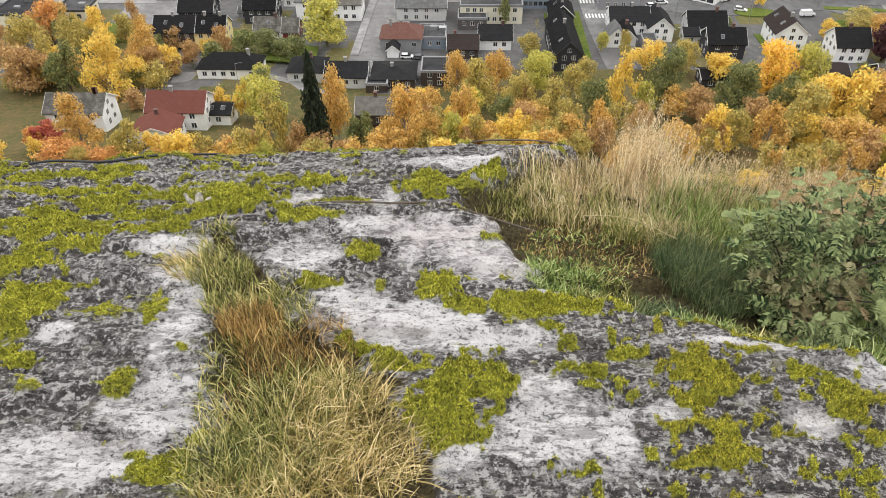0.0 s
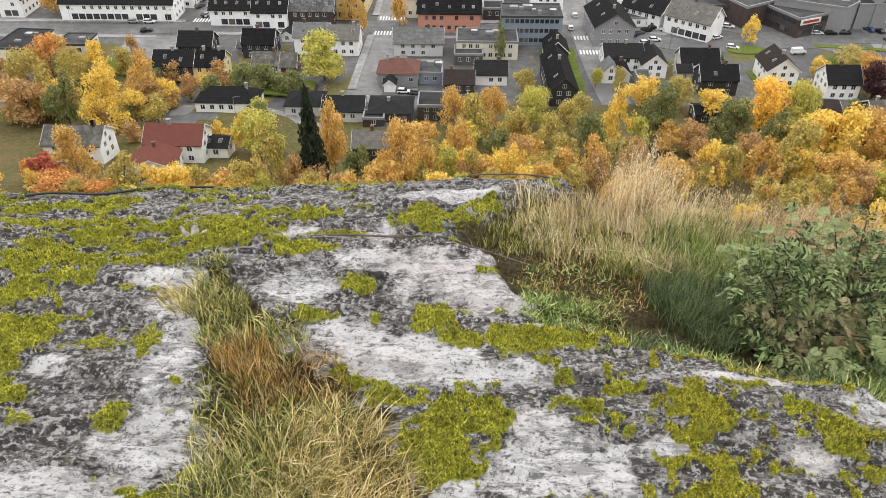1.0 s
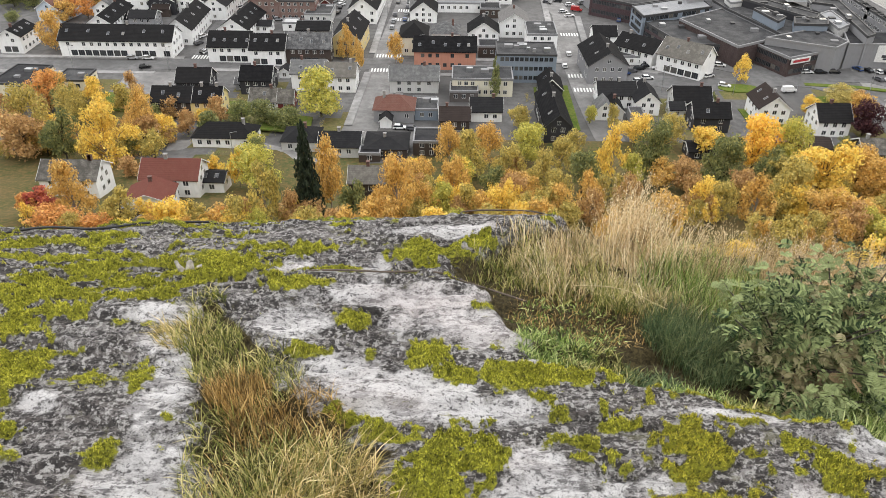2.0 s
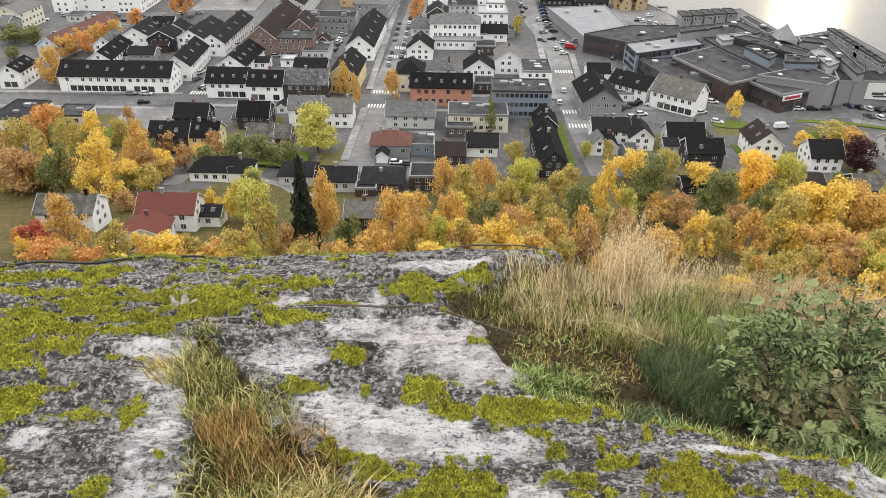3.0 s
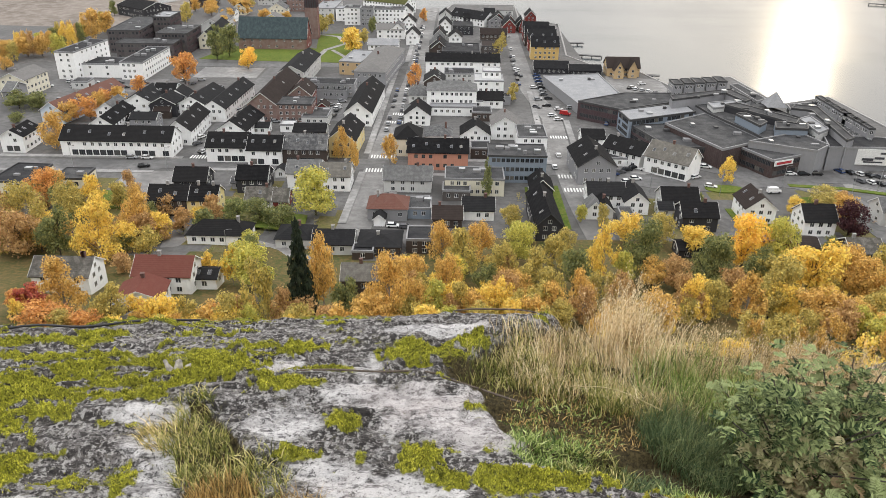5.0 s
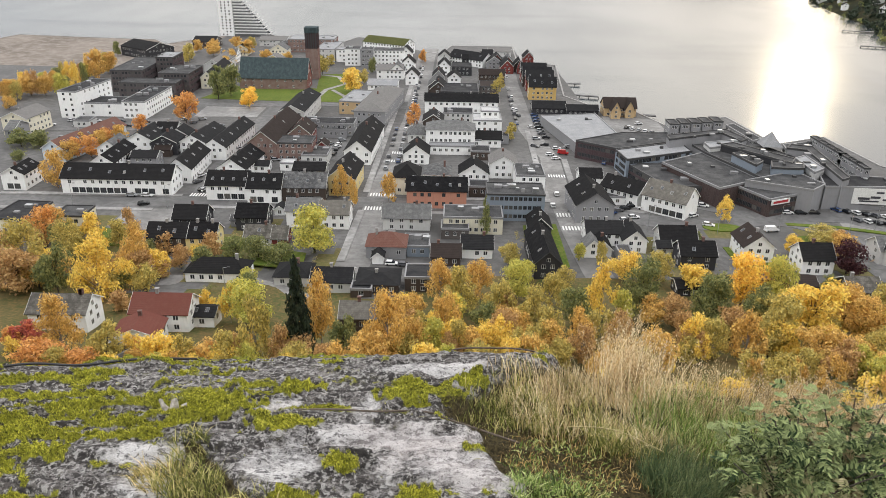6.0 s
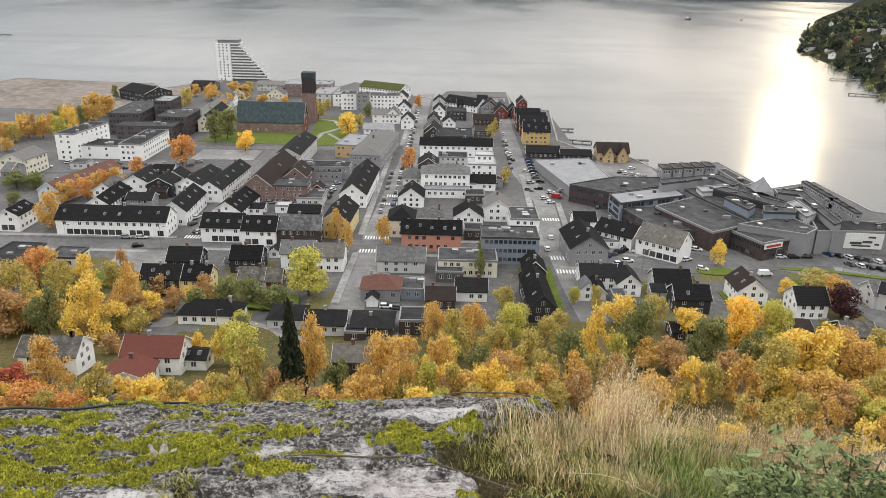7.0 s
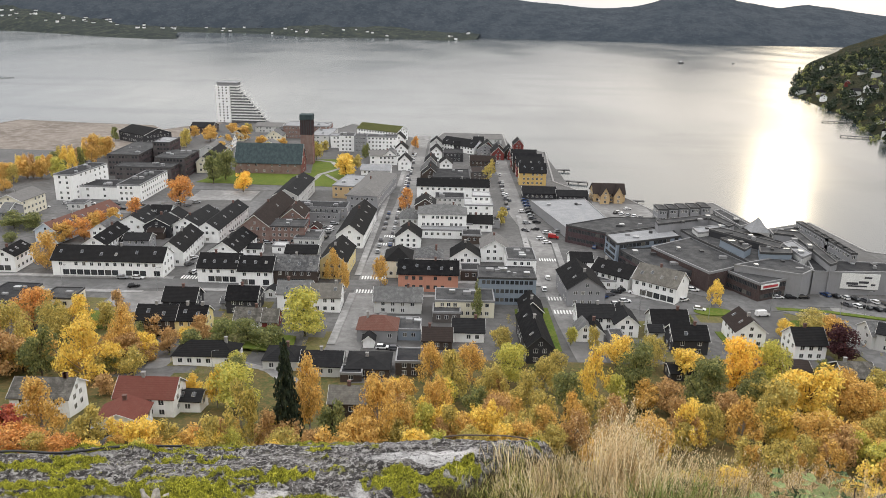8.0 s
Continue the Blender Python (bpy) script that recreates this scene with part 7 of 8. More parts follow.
# in the fissure
grass("grass_tuft", 1, -0.86, 1.96, 0.12, 0.10, 620, 0.05, 0.12, OLIVE_GRASS, "short olive grass tuft in the fissure", 0.8)
grass("grass_tuft", 2, -0.74, 1.80, 0.13, 0.11, 700, 0.06, 0.13, OLIVE_GRASS, "olive and straw grass tuft in a rock crack", 0.8)
grass("grass_tuft", 3, -0.67, 1.66, 0.10, 0.09, 700, 0.09, 0.17, RUSSET_GRASS, "russet upright grass tuft in the fissure", 0.45)
grass("grass_tuft", 4, -0.56, 1.52, 0.11, 0.09, 560, 0.08, 0.15, RUSSET_GRASS, "russet and green grass tuft on rock", 0.55)
grass("grass_tuft", 5, -0.43, 1.36, 0.15, 0.12, 900, 0.09, 0.18, OLIVE_GRASS, "thick olive grass tuft in the fissure", 0.8)
grass("grass_tuft", 6, -0.36, 1.32, 0.16, 0.12, 900, 0.10, 0.20, GOLDEN, "dry golden grass tuft bending outwards", 0.9, (0.25, -0.1))
grass("grass_tuft", 7, -0.30, 1.17, 0.20, 0.13, 1100, 0.09, 0.18, GOLDEN, "golden dry grass tuft on the crag", 0.95, (0.3, 0.0))
grass("grass_tuft", 8, -0.50, 1.17, 0.17, 0.14, 900, 0.08, 0.16, OLIVE_GRASS, "green and straw grass tuft on the crag", 0.95)
grass("grass_tuft", 9, -0.40, 1.02, 0.26, 0.10, 1100, 0.08, 0.16, GOLDEN, "tangled dry grass tuft at the rock edge", 1.0)
grass("grass_tuft", 13, -0.93, 2.16, 0.07, 0.10, 420, 0.04, 0.09, OLIVE_GRASS, "thin olive grass at the head of the fissure", 0.9)
grass("grass_tuft", 14, -0.96, 2.0, 0.10, 0.10, 420, 0.04, 0.10, GOLDEN, "dry golden grass over the slab edge", 1.0, (-0.3, -0.1))
grass("grass_tuft", 15, -0.60, 1.75, 0.12, 0.14, 500, 0.05, 0.11, OLIVE_GRASS, "olive grass beside a pale slab", 1.0)
grass("grass_tuft", 16, -0.45, 1.55, 0.12, 0.14, 600, 0.05, 0.11, RUSSET_GRASS, "brown grass litter at the moss edge", 1.1)
grass("grass_tuft", 11, -0.66, 1.45, 0.12, 0.22, 800, 0.05, 0.12, OLIVE_GRASS, "low green grass along the fissure wall", 1.0)
grass("grass_tuft", 12, -0.60, 1.12, 0.14, 0.14, 800, 0.07, 0.15, OLIVE_GRASS, "green grass tuft beside a pale slab", 1.0)
grass("grass_tuft", 10, -0.50, 1.36, 0.20, 0.22, 500, 0.05, 0.11, RUSSET_GRASS, "low dead brown grass litter", 1.1)
# the grassy hollow
grass("meadow_grass", 20, 0.60, 2.58, 0.36, 0.28, 3200, 0.06, 0.15, OLIVE_GRASS, "dense olive grass in a hollow of the crag", 0.6, (-0.1, -0.15), kind="stuff", clump=0.035)
grass("meadow_grass", 21, 0.74, 2.60, 0.50, 0.28, 5200, 0.08, 0.19, STRAW, "tall dry straw grass in the hollow", 0.5, (-0.1, -0.1), kind="stuff", clump=0.04, width=0.0012)
grass("meadow_grass", 22, 0.82, 2.84, 0.13, 0.15, 700, 0.20, 0.44, STRAW, "tall pale seeding grass above the drop", 0.35, (0.03, 0.05), kind="stuff", head=0.55, width=0.0011, clump=0.05)
grass("meadow_grass", 23, 1.30, 2.80, 0.60, 0.22, 2200, 0.10, 0.27, STRAW, "pale seeding grass along the edge", 0.35, (0.05, 0.0), kind="stuff", head=0.5, width=0.0011, clump=0.06)
grass("meadow_grass", 24, 1.10, 2.52, 0.32, 0.28, 2700, 0.12, 0.26, FRESH_GRASS, "fresh green grass behind the rowan", 0.55, (-0.1, -0.1), kind="stuff", clump=0.04)
grass("meadow_grass", 25, 0.84, 2.36, 0.28, 0.15, 1800, 0.07, 0.16, OLIVE_GRASS, "olive grass in the middle of the hollow", 0.8, kind="stuff", clump=0.03)
grass("rush_clump", 26, 0.86, 2.14, 0.15, 0.12, 2200, 0.10, 0.20, RUSH, "dark green clump of fine rush", 0.75, (-0.05, -0.05), width=0.001)
grass("rush_clump", 27, 0.95, 2.02, 0.12, 0.10, 900, 0.08, 0.18, RUSH, "dark green rush below the rowan", 0.9, width=0.001)
grass("meadow_grass", 28, 0.42, 2.18, 0.22, 0.18, 1900, 0.015, 0.045, FRESH_GRASS, "low green herbs on dark soil", 1.2, kind="stuff", width=0.0028)
grass("meadow_grass", 29, 0.55, 2.24, 0.35, 0.16, 1500, 0.02, 0.07, RUSSET_GRASS, "brown dead grass on the soil", 1.2, kind="stuff")
for k in range(6):
    grass("meadow_grass", 40 + k, 0.36 + 0.16 * k, 2.00 - 0.058 * k, 0.14, 0.10, 1300, 0.02, 0.08, (FRESH_GRASS, OLIVE_GRASS, RUSH)[k % 3], "low green growth along the rock edge", 1.1, kind="stuff", width=0.0024)
grass("meadow_grass", 30, 1.45, 1.82, 0.25, 0.25, 3200, 0.05, 0.13, FRESH_GRASS, "green grass below the rock hump", 0.8, kind="stuff", width=0.0018, clump=0.04)
grass("meadow_grass", 31, 0.26, 2.50, 0.16, 0.14, 1300, 0.05, 0.12, OLIVE_GRASS, "thin olive grass on the rock edge", 0.7, kind="stuff", clump=0.03)
grass("meadow_grass", 32, 1.75, 2.55, 0.35, 0.45, 2600, 0.12, 0.32, STRAW, "dry grass beyond the rowan", 0.5, kind="stuff", clump=0.05, head=0.3)
grass("meadow_grass", 33, 1.2, 2.15, 0.4, 0.25, 3000, 0.06, 0.15, RUSH, "dark grass in the shade of the rowan", 0.8, kind="stuff", clump=0.04)


# the rowan sapling
def rowan_leaf_mesh(name, seed, mat, pairs):
    """A pinnate leaf along +x: a rib and pairs of toothed, folded leaflets."""
    rnd = random.Random(seed)
    verts, faces = [], []
    length = 0.0145 * pairs + 0.014

    def leaflet(root, way, ln, wd):
        way = Vector(way).normalized()
        side = way.cross(Vector((0, 0, 1))).normalized()
        up = Vector((0, 0, 1))
        i = len(verts)
        droop = rnd.uniform(-0.3, 0.12)
        for s, k in ((0.0, 0.12), (0.25, 0.85), (0.55, 1.0), (0.82, 0.6), (1.0, 0.04)):
            c = Vector(root) + way * ln * s + up * ln * droop * s * s
            verts.extend([c - side * wd * k + up * wd * k * 0.35, c, c + side * wd * k + up * wd * k * 0.35])
        for r in range(4):
            a = i + 3 * r
            faces.extend([(a, a + 1, a + 4, a + 3), (a + 1, a + 2, a + 5, a + 4)])

    curve = lambda s: Vector((length * s, 0, 0.02 * s - 0.055 * s * s))
    for k in range(pairs):
        s = 0.22 + 0.72 * k / pairs
        ln = 0.034 * (0.75 + 0.5 * math.sin(math.pi * (0.25 + 0.6 * k / pairs)))
        for sg in (1, -1):
            leaflet(curve(s), (0.42 + rnd.uniform(-0.1, 0.1), sg, rnd.uniform(-0.1, 0.2)), ln, 0.0066)
    leaflet(curve(0.97), (1, 0, -0.15), 0.034, 0.0066)
    for s in range(6):
        a, b = curve(s / 6), curve((s + 1) / 6)
        i = len(verts)
        verts.extend([a + Vector((0, -0.0012, 0)), a + Vector((0, 0.0012, 0)), b + Vector((0, 0.0012, 0)), b + Vector((0, -0.0012, 0))])
        faces.append((i, i + 1, i + 2, i + 3))
    return scatter_mesh(name, verts, faces, mat)


def rowan_mat(name, a, b, c):
    m = Nodes(name)
    g = m.add("ShaderNodeNewGeometry")
    info = m.add("ShaderNodeObjectInfo")
    base = m.mix(m.ramp(g.outputs["Random Per Island"], (0.2, 0.0), (1.0, 1.0)), a, b)
    base = m.mix(m.ramp(info.outputs["Random"], (0.45, 0.0), (0.95, 0.8)), base, c)
    return m.done(base, 0.55, m.bump(m.noise(m.coords(), 160, 3), 0.3, 0.002), spec=0.12)


# Leaflet tints, near-black to pale at random, put highlights and inner shade into colour.
ROWAN = rowan_mat("rowan_leaf", (0.014, 0.030, 0.009), (0.27, 0.32, 0.13), (0.26, 0.30, 0.13))
ROWAN_PALE = rowan_mat("turning_rowan_leaf", (0.28, 0.27, 0.13), (0.34, 0.30, 0.17), (0.22, 0.15, 0.08))
ROWAN_LEAVES = [rowan_leaf_mesh("rowan_leaf", k, ROWAN, 6 + k % 3) for k in range(4)]
ROWAN_TURNED = [rowan_leaf_mesh("rowan_leaf", 9 + k, ROWAN_PALE, 5 + k % 2) for k in range(2)]


def rowan(x, y, height, reach, stems, seed, label):
    rnd = random.Random(seed)
    z = float(rock_z(np.array([x]), np.array([y]), False)[0]) - 0.02
    base = new("rowan_sapling")
    base.location = (x, y, z)
    tagged(base, label, "shrub")
    for k in range(stems):
        a = math.tau * k / stems + rnd.uniform(-0.4, 0.4)
        r = reach * rnd.uniform(0.35, 1.0)
        top = Vector((math.cos(a) * r, math.sin(a) * r * 0.9, height * (1.0 - 0.45 * (r / reach) ** 2) * rnd.uniform(0.8, 1.08)))
        bm = fresh()
        pts = [Vector((top.x * s**1.4, top.y * s**1.4, top.z * s)) for s in (0, 0.33, 0.66, 1)]
        for p, q, w in zip(pts, pts[1:], (0.006, 0.0045, 0.003)):
            limb(bm, p, q, w, w * 0.75, 5)
        part("stem", bm, DARK_BARK, base)
        inner = []
        for n in range(66):
            s = rnd.uniform(0.12, 1.0)
            p = Vector((top.x * s**1.4, top.y * s**1.4, top.z * s))
            heading = math.atan2(p.y, p.x) + rnd.uniform(-1.5, 1.5)
            low = s < 0.7 and p.y < 0.1 and p.x < 0.15
            me = rnd.choice(ROWAN_TURNED if low and rnd.random() < 0.75 else ROWAN_LEAVES)
            k2 = rnd.uniform(0.38, 0.62)
            p = p + Vector((rnd.gauss(0, 0.025), rnd.gauss(0, 0.025), rnd.gauss(0, 0.02)))
            m = Matrix.LocRotScale(p, Euler((rnd.uniform(-0.7, 0.7), rnd.uniform(-0.6, 0.7), heading)), (k2, k2, k2))
            if n < 9:
                ob = new("leaf", me)
                ob.parent = base
                ob.matrix_basis = m
            else:
                inner.append((me, m))
        for kinds, mat in ((ROWAN_LEAVES, ROWAN), (ROWAN_TURNED, ROWAN_PALE)):
            verts, faces = [], []
            for me, m in inner:
                if me in kinds:
                    old = len(verts)
                    verts += [m @ v.co for v in me.vertices]
                    faces += [tuple(old + i for i in f.vertices) for f in me.polygons]
            if faces:
                tagged(part("leaves", scatter_mesh("leaves", verts, faces, mat), mat, base), kind="stuff")


rowan(1.22, 2.06, 0.46, 0.36, 15, 3, "green rowan sapling with pinnate leaves on the crag")
rowan(1.48, 2.20, 0.50, 0.34, 11, 5, "tall green rowan sapling with dark stems")
rowan(1.18, 1.90, 0.20, 0.26, 7, 8, "low rowan shoot with pale turning leaves")


def wire(name, pts, radius, mat, label, category, lift=0.0):
    cu = bpy.data.curves.new(name, "CURVE")
    cu.dimensions, cu.bevel_depth, cu.bevel_resolution = "3D", radius, 2
    sp = cu.splines.new("BEZIER")
    sp.bezier_points.add(len(pts) - 1)
    for b, (x, y, up) in zip(sp.bezier_points, pts):
        b.co = (x, y, float(rock_z(np.array([x]), np.array([y]), True)[0]) + radius + up + lift)
        b.handle_left_type = b.handle_right_type = "AUTO"
    cu.materials.append(mat)
    return tagged(new(name, cu), label, category)


BLACK_RUBBER = plain("black_cable", (0.012, 0.012, 0.013), 0.5)
TWIG = plain("grey_twig", (0.11, 0.085, 0.065), 0.9, 0, 0.5, 40)
wire("cable", [(-2.35, 2.80, 0.02), (-2.1, 2.88, 0.012), (-1.95, 2.93, 0.012), (-1.72, 2.95, 0.012), (-1.45, 2.97, 0.012), (-1.2, 3.1, 0.0)], 0.006, BLACK_RUBBER, "black cable lying along the rock edge", "cable")
wire("cable", [(-0.05, 3.06, 0.0), (0.06, 3.04, 0.02), (0.2, 3.04, 0.03), (0.36, 3.05, 0.02), (0.5, 3.12, 0.0)], 0.004, TWIG, "thin brown cable looped on the rock edge", "cable")
wire("twig", [(-0.70, 2.40, 0.004), (-0.52, 2.41, 0.004), (-0.29, 2.43, 0.006), (-0.05, 2.43, 0.006), (0.0, 2.41, 0.008), (0.11, 2.36, 0.008), (0.28, 2.30, 0.012)], 0.0042, TWIG, "thin bare twig lying across pale rock", "twig")
wire("twig", [(0.45, 2.30, 0.10), (0.62, 2.28, 0.12), (0.80, 2.22, 0.10)], 0.002, plain("dry_stalk", (0.40, 0.33, 0.16), 0.8), "dry yellow stalk fallen across the grass", "twig")


def splinter():
    """A pale, split flake of weathered stone standing in a crack."""
    rnd = random.Random(4)
    x, y = -1.07, 2.42
    z = float(rock_z(np.array([x]), np.array([y]))[0])
    base = new("rock_flake")
    base.location = (x, y, z)
    tagged(base, "pale jagged rock flake standing in a crack", "rock")
    mat = plain("pale_stone_flake", (0.5, 0.46, 0.42), 0.9, 0, 0.6, 60)
    for dx, h, w, tilt in ((-0.045, 0.07, 0.022, -0.4), (0.0, 0.085, 0.028, 0.15), (0.035, 0.06, 0.02, 0.3)):
        bm = fresh()
        bmesh.ops.create_cone(bm, cap_ends=True, segments=6, radius1=w, radius2=w * 0.35, depth=h)
        for v in bm.verts:
            v.co += Vector((rnd.uniform(-1, 1), rnd.uniform(-1, 1), rnd.uniform(-1, 1))) * w * 0.35
            v.co.x += v.co.z * tilt
            v.co.y *= 0.6
        ob = part("flake", bm, mat, base)
        ob.location = (dx, rnd.uniform(-0.01, 0.01), h * 0.3)


splinter()


# ---- landmarks ----
def apartment_tower():
    base = new("apartment_tower")
    base.matrix_basis = pose(-199.5, 691, 0) @ Matrix.Diagonal((1, 1, 0.87, 1))
    tagged(base, "white high-rise apartment tower with stepped terraces", "tower")
    bm = fresh()
    box(bm, -11, 1.5, 0, 16, -2, 38)
    part("wall", bm, WALL["white"], base)
    bm = fresh()
    box(bm, -9.5, 8, 1, 15, 38, 41)
    part("penthouse", bm, WALL["grey"], base)
    bm = fresh()
    box(bm, -10.5, 9, 0.2, 15.8, 41, 41.6)
    part("roof", bm, ROOF["pale metal"], base)
    rnd = random.Random(2)
    for k in range(13):
        z = 2.9 * k
        right = 9.5 if k >= 11 else 9.5 + (11 - k) * 2.2
        bm = fresh()
        box(bm, 1.5, right - 2, 2.0, 14, z, z + 2.9)
        part("storey", bm, WALL["grey"], base)
        bm = fresh()
        box(bm, 1.4, right, -0.6, 15, z + 2.5, z + 2.9)
        box(bm, 1.4, right, -0.6, -0.35, z + 2.9, z + 3.8)
        box(bm, right - 0.25, right, -0.35, 15, z + 2.9, z + 3.8)
        part("balcony", bm, TRIM, base)
        bm = fresh()
        box(bm, -12.6, -11, 3, 13, z + 2.5, z + 2.75)
        box(bm, -12.6, -12.4, 3, 13, z + 2.75, z + 3.6)
        part("balcony", bm, TRIM, base)
        window_row(base, (-10.5, 0), 0, 11.5, z + 1.7, 1.1, 1.3, 3.4, "dark", rnd, 0.1)


apartment_tower()


def church_tower():
    base = new("bell_tower")
    base.matrix_basis = pose(-94, 503, 0, 0, 0, 0)
    tagged(base, "tall brick bell tower with a copper louvred top", "tower")
    bm = fresh()
    box(bm, -4, 4, 0, 8, -2, 20)
    part("wall", bm, WALL["red brick"], base)
    bm = fresh()
    box(bm, -3.6, 3.6, 0.4, 7.6, 20, 30)
    part("bell_chamber", bm, DARK_TRIM, base)
    for k in range(6):
        bm = fresh()
        x = -3.8 + k * 7.6 / 5
        box(bm, x - 0.25, x + 0.25, -0.05, 0.4, 20, 30)
        part("mullion", bm, WALL["dark brick"], base)
    for k in range(6):
        bm = fresh()
        y = 0.3 + k * 7.4 / 5
        box(bm, 3.6, 4.05, y - 0.25, y + 0.25, 20, 30)
        part("mullion", bm, WALL["dark brick"], base)
    bm = fresh()
    box(bm, -4.2, 4.2, -0.2, 8.2, 30, 33.5)
    part("cap", bm, ROOF["copper"], base, "green copper cap")


church_tower()


def glass_pyramid():
    base = new("glass_pyramid")
    base.matrix_basis = pose(140, 322, 11, 0, 0, 45)
    tagged(base, "pale glass pyramid over the shopping street", "rooflight")
    bm = fresh()
    bmesh.ops.create_cone(bm, cap_ends=True, segments=4, radius1=6, radius2=0.05, depth=6)
    ob = part("glazing", bm, ROOF["pale metal"], base)
    ob.location = (0, 0, 3)


glass_pyramid()


def sign_panel(x, y, z, rot, w, h, back, bars, label):
    """A flat sign with plain bars in place of its writing."""
    base = new("sign")
    base.matrix_basis = pose(x, y, z, 0, 0, rot)
    tagged(base, label, "sign")
    bm = fresh()
    box(bm, -w / 2, w / 2, -0.15, 0.1, 0, h)
    part("panel", bm, back, base)
    for bx, bz, bw, bh, mat in bars:
        bm = fresh()
        box(bm, bx - bw / 2, bx + bw / 2, -0.22, -0.16, bz - bh / 2, bz + bh / 2)
        part("bar", bm, mat, base)


RED_SIGN = plain("red_sign", (0.42, 0.03, 0.04), 0.5)
INK = plain("dark_ink", (0.05, 0.05, 0.06), 0.6)
sign_panel(122.3, 262.4, 5.0, 25, 9.1, 1.9, TRIM, [(0.0, 0.95, 7.3, 0.9, RED_SIGN)], "white shop sign with a red band")
sign_panel(160.2, 270.7, 2.6, -4, 14.2, 6.2, TRIM, [(-2.8, 2.2, 4.3, 1.0, INK), (1.4, 2.8, 3.6, 0.9, INK), (2.8, 4.7, 2.8, 0.7, INK), (-0.7, 1.2, 7.1, 0.6, INK), (5.0, 1.9, 1.7, 0.7, INK)], "large white facade sign with dark bars")
sign_panel(151.1, 275.4, 5.2, -3, 2.6, 3.4, TRIM, [(0.0, 1.7, 0.5, 2.7, INK), (-0.6, 2.4, 0.6, 0.7, INK), (0.6, 1.0, 0.6, 0.7, INK)], "square white sign with dark marks")
sign_panel(146.9, 277.5, 1.5, -9, 2.9, 6.0, GLASS, [(0.0, 3.0, 0.2, 6.0, TRIM)], "tall glass shop entrance panel")


# ---- vehicles ----
PAINT = {c: plain(c + "_car_paint", v, 0.25) for c, v in {"white": (0.75, 0.75, 0.75), "black": (0.012, 0.012, 0.014), "silver": (0.36, 0.37, 0.38), "blue": (0.03, 0.06, 0.16), "red": (0.35, 0.02, 0.02), "grey": (0.10, 0.10, 0.11)}.items()}
TYRE = plain("tyre_rubber", (0.015, 0.015, 0.015), 0.9)


def car_model(colour, van):
    base = new("van" if van else "car")
    tagged(base, f"{colour} {'delivery van' if van else 'passenger car'} parked on asphalt", "van" if van else "car", "parked cars")
    ln, h = (5.2, 2.1) if van else (4.4, 1.45)
    belt = 1.15 if van else 0.85
    body = [(-ln / 2, 0.3), (-ln / 2, belt - 0.1), (-ln / 2 + 0.1, belt), (ln / 2 - (0.9 if van else 1.1), belt), (ln / 2 - 0.1, belt - 0.2), (ln / 2, 0.6), (ln / 2, 0.3)]
    cabin = [(-ln / 2 + 0.08, belt), (-ln / 2 + (0.12 if van else 0.55), h - 0.06), (ln / 2 - (1.5 if van else 2.1), h - 0.06), (ln / 2 - (0.95 if van else 1.2), belt)]
    bm = fresh()
    slab(bm, [(a, -0.88, b) for a, b in body], (0, 1.76, 0))
    bmesh.ops.bevel(bm, geom=bm.edges[:], offset=0.07, segments=2, affect="EDGES")
    part("body", bm, PAINT[colour], base)
    bm = fresh()
    slab(bm, [(a, -0.76, b) for a, b in cabin], (0, 1.52, 0))
    part("cabin", bm, PAINT[colour] if van else GLASS, base)
    bm = fresh()
    box(bm, cabin[1][0] - 0.03, cabin[2][0] + 0.03, -0.74, 0.74, h - 0.06, h)
    bmesh.ops.bevel(bm, geom=bm.edges[:], offset=0.02, segments=1, affect="EDGES")
    part("roof_panel", bm, PAINT[colour], base)
    if van:
        bm = fresh()
        slab(bm, [(ln / 2 - 1.42, -0.7, h - 0.2), (ln / 2 - 1.42, 0.7, h - 0.2), (ln / 2 - 0.95, 0.7, belt + 0.1), (ln / 2 - 0.95, -0.7, belt + 0.1)], (0.08, 0, 0.05))
        part("windscreen", bm, GLASS, base)
    bm = fresh()
    bmesh.ops.create_cone(bm, cap_ends=True, segments=14, radius1=0.32, radius2=0.32, depth=0.22, matrix=Matrix.Rotation(math.pi / 2, 4, "X"))
    me = mesh_of("wheel", bm, TYRE)
    for sx, sy in itertools.product((-1, 1), (-1, 1)):
        ob = new("wheel", me)
        ob.parent = base
        ob.location = (sx * ln * 0.31, sy * 0.8, 0.32)
    return base


MODELS = {}
car_rnd = random.Random(6)


def car(x, y, rot, colour=None, van=False):
    colour = colour or car_rnd.choice(("white", "black", "black", "silver", "silver", "grey", "blue", "white", "grey"))
    m = pose(x, y, ground_z(x, y) + 0.22, 0, 0, rot)
    key = (colour, van)
    if key in MODELS:
        return copy_thing(MODELS[key], m)
    MODELS[key] = car_model(colour, van)
    MODELS[key].matrix_basis = m
    return MODELS[key]


for k in range(30):
    if car_rnd.random() < 0.75:
        car(-22.5 + (0.5 if k > 12 else -1.2), 284 + k * 9.2 + car_rnd.uniform(-1, 1), 90 + car_rnd.uniform(-3, 3))
    if car_rnd.random() < 0.75:
        car(-28.5 + (5.0 if k > 12 else 0), 282 + k * 9.4 + car_rnd.uniform(-1, 1), 90 + car_rnd.uniform(-3, 3))
car(-123, 270, 2, "silver"), car(-117, 270, 0, "white"), car(-115, 261, 20, "black"), car(-104, 296, 60, "white"), car(-98, 278, 60, "black")
car(-18, 212, 0, "white"), car(-60, 221, 10, "white"), car(39, 268, 90, "white"), car(42, 281, 90, "white")
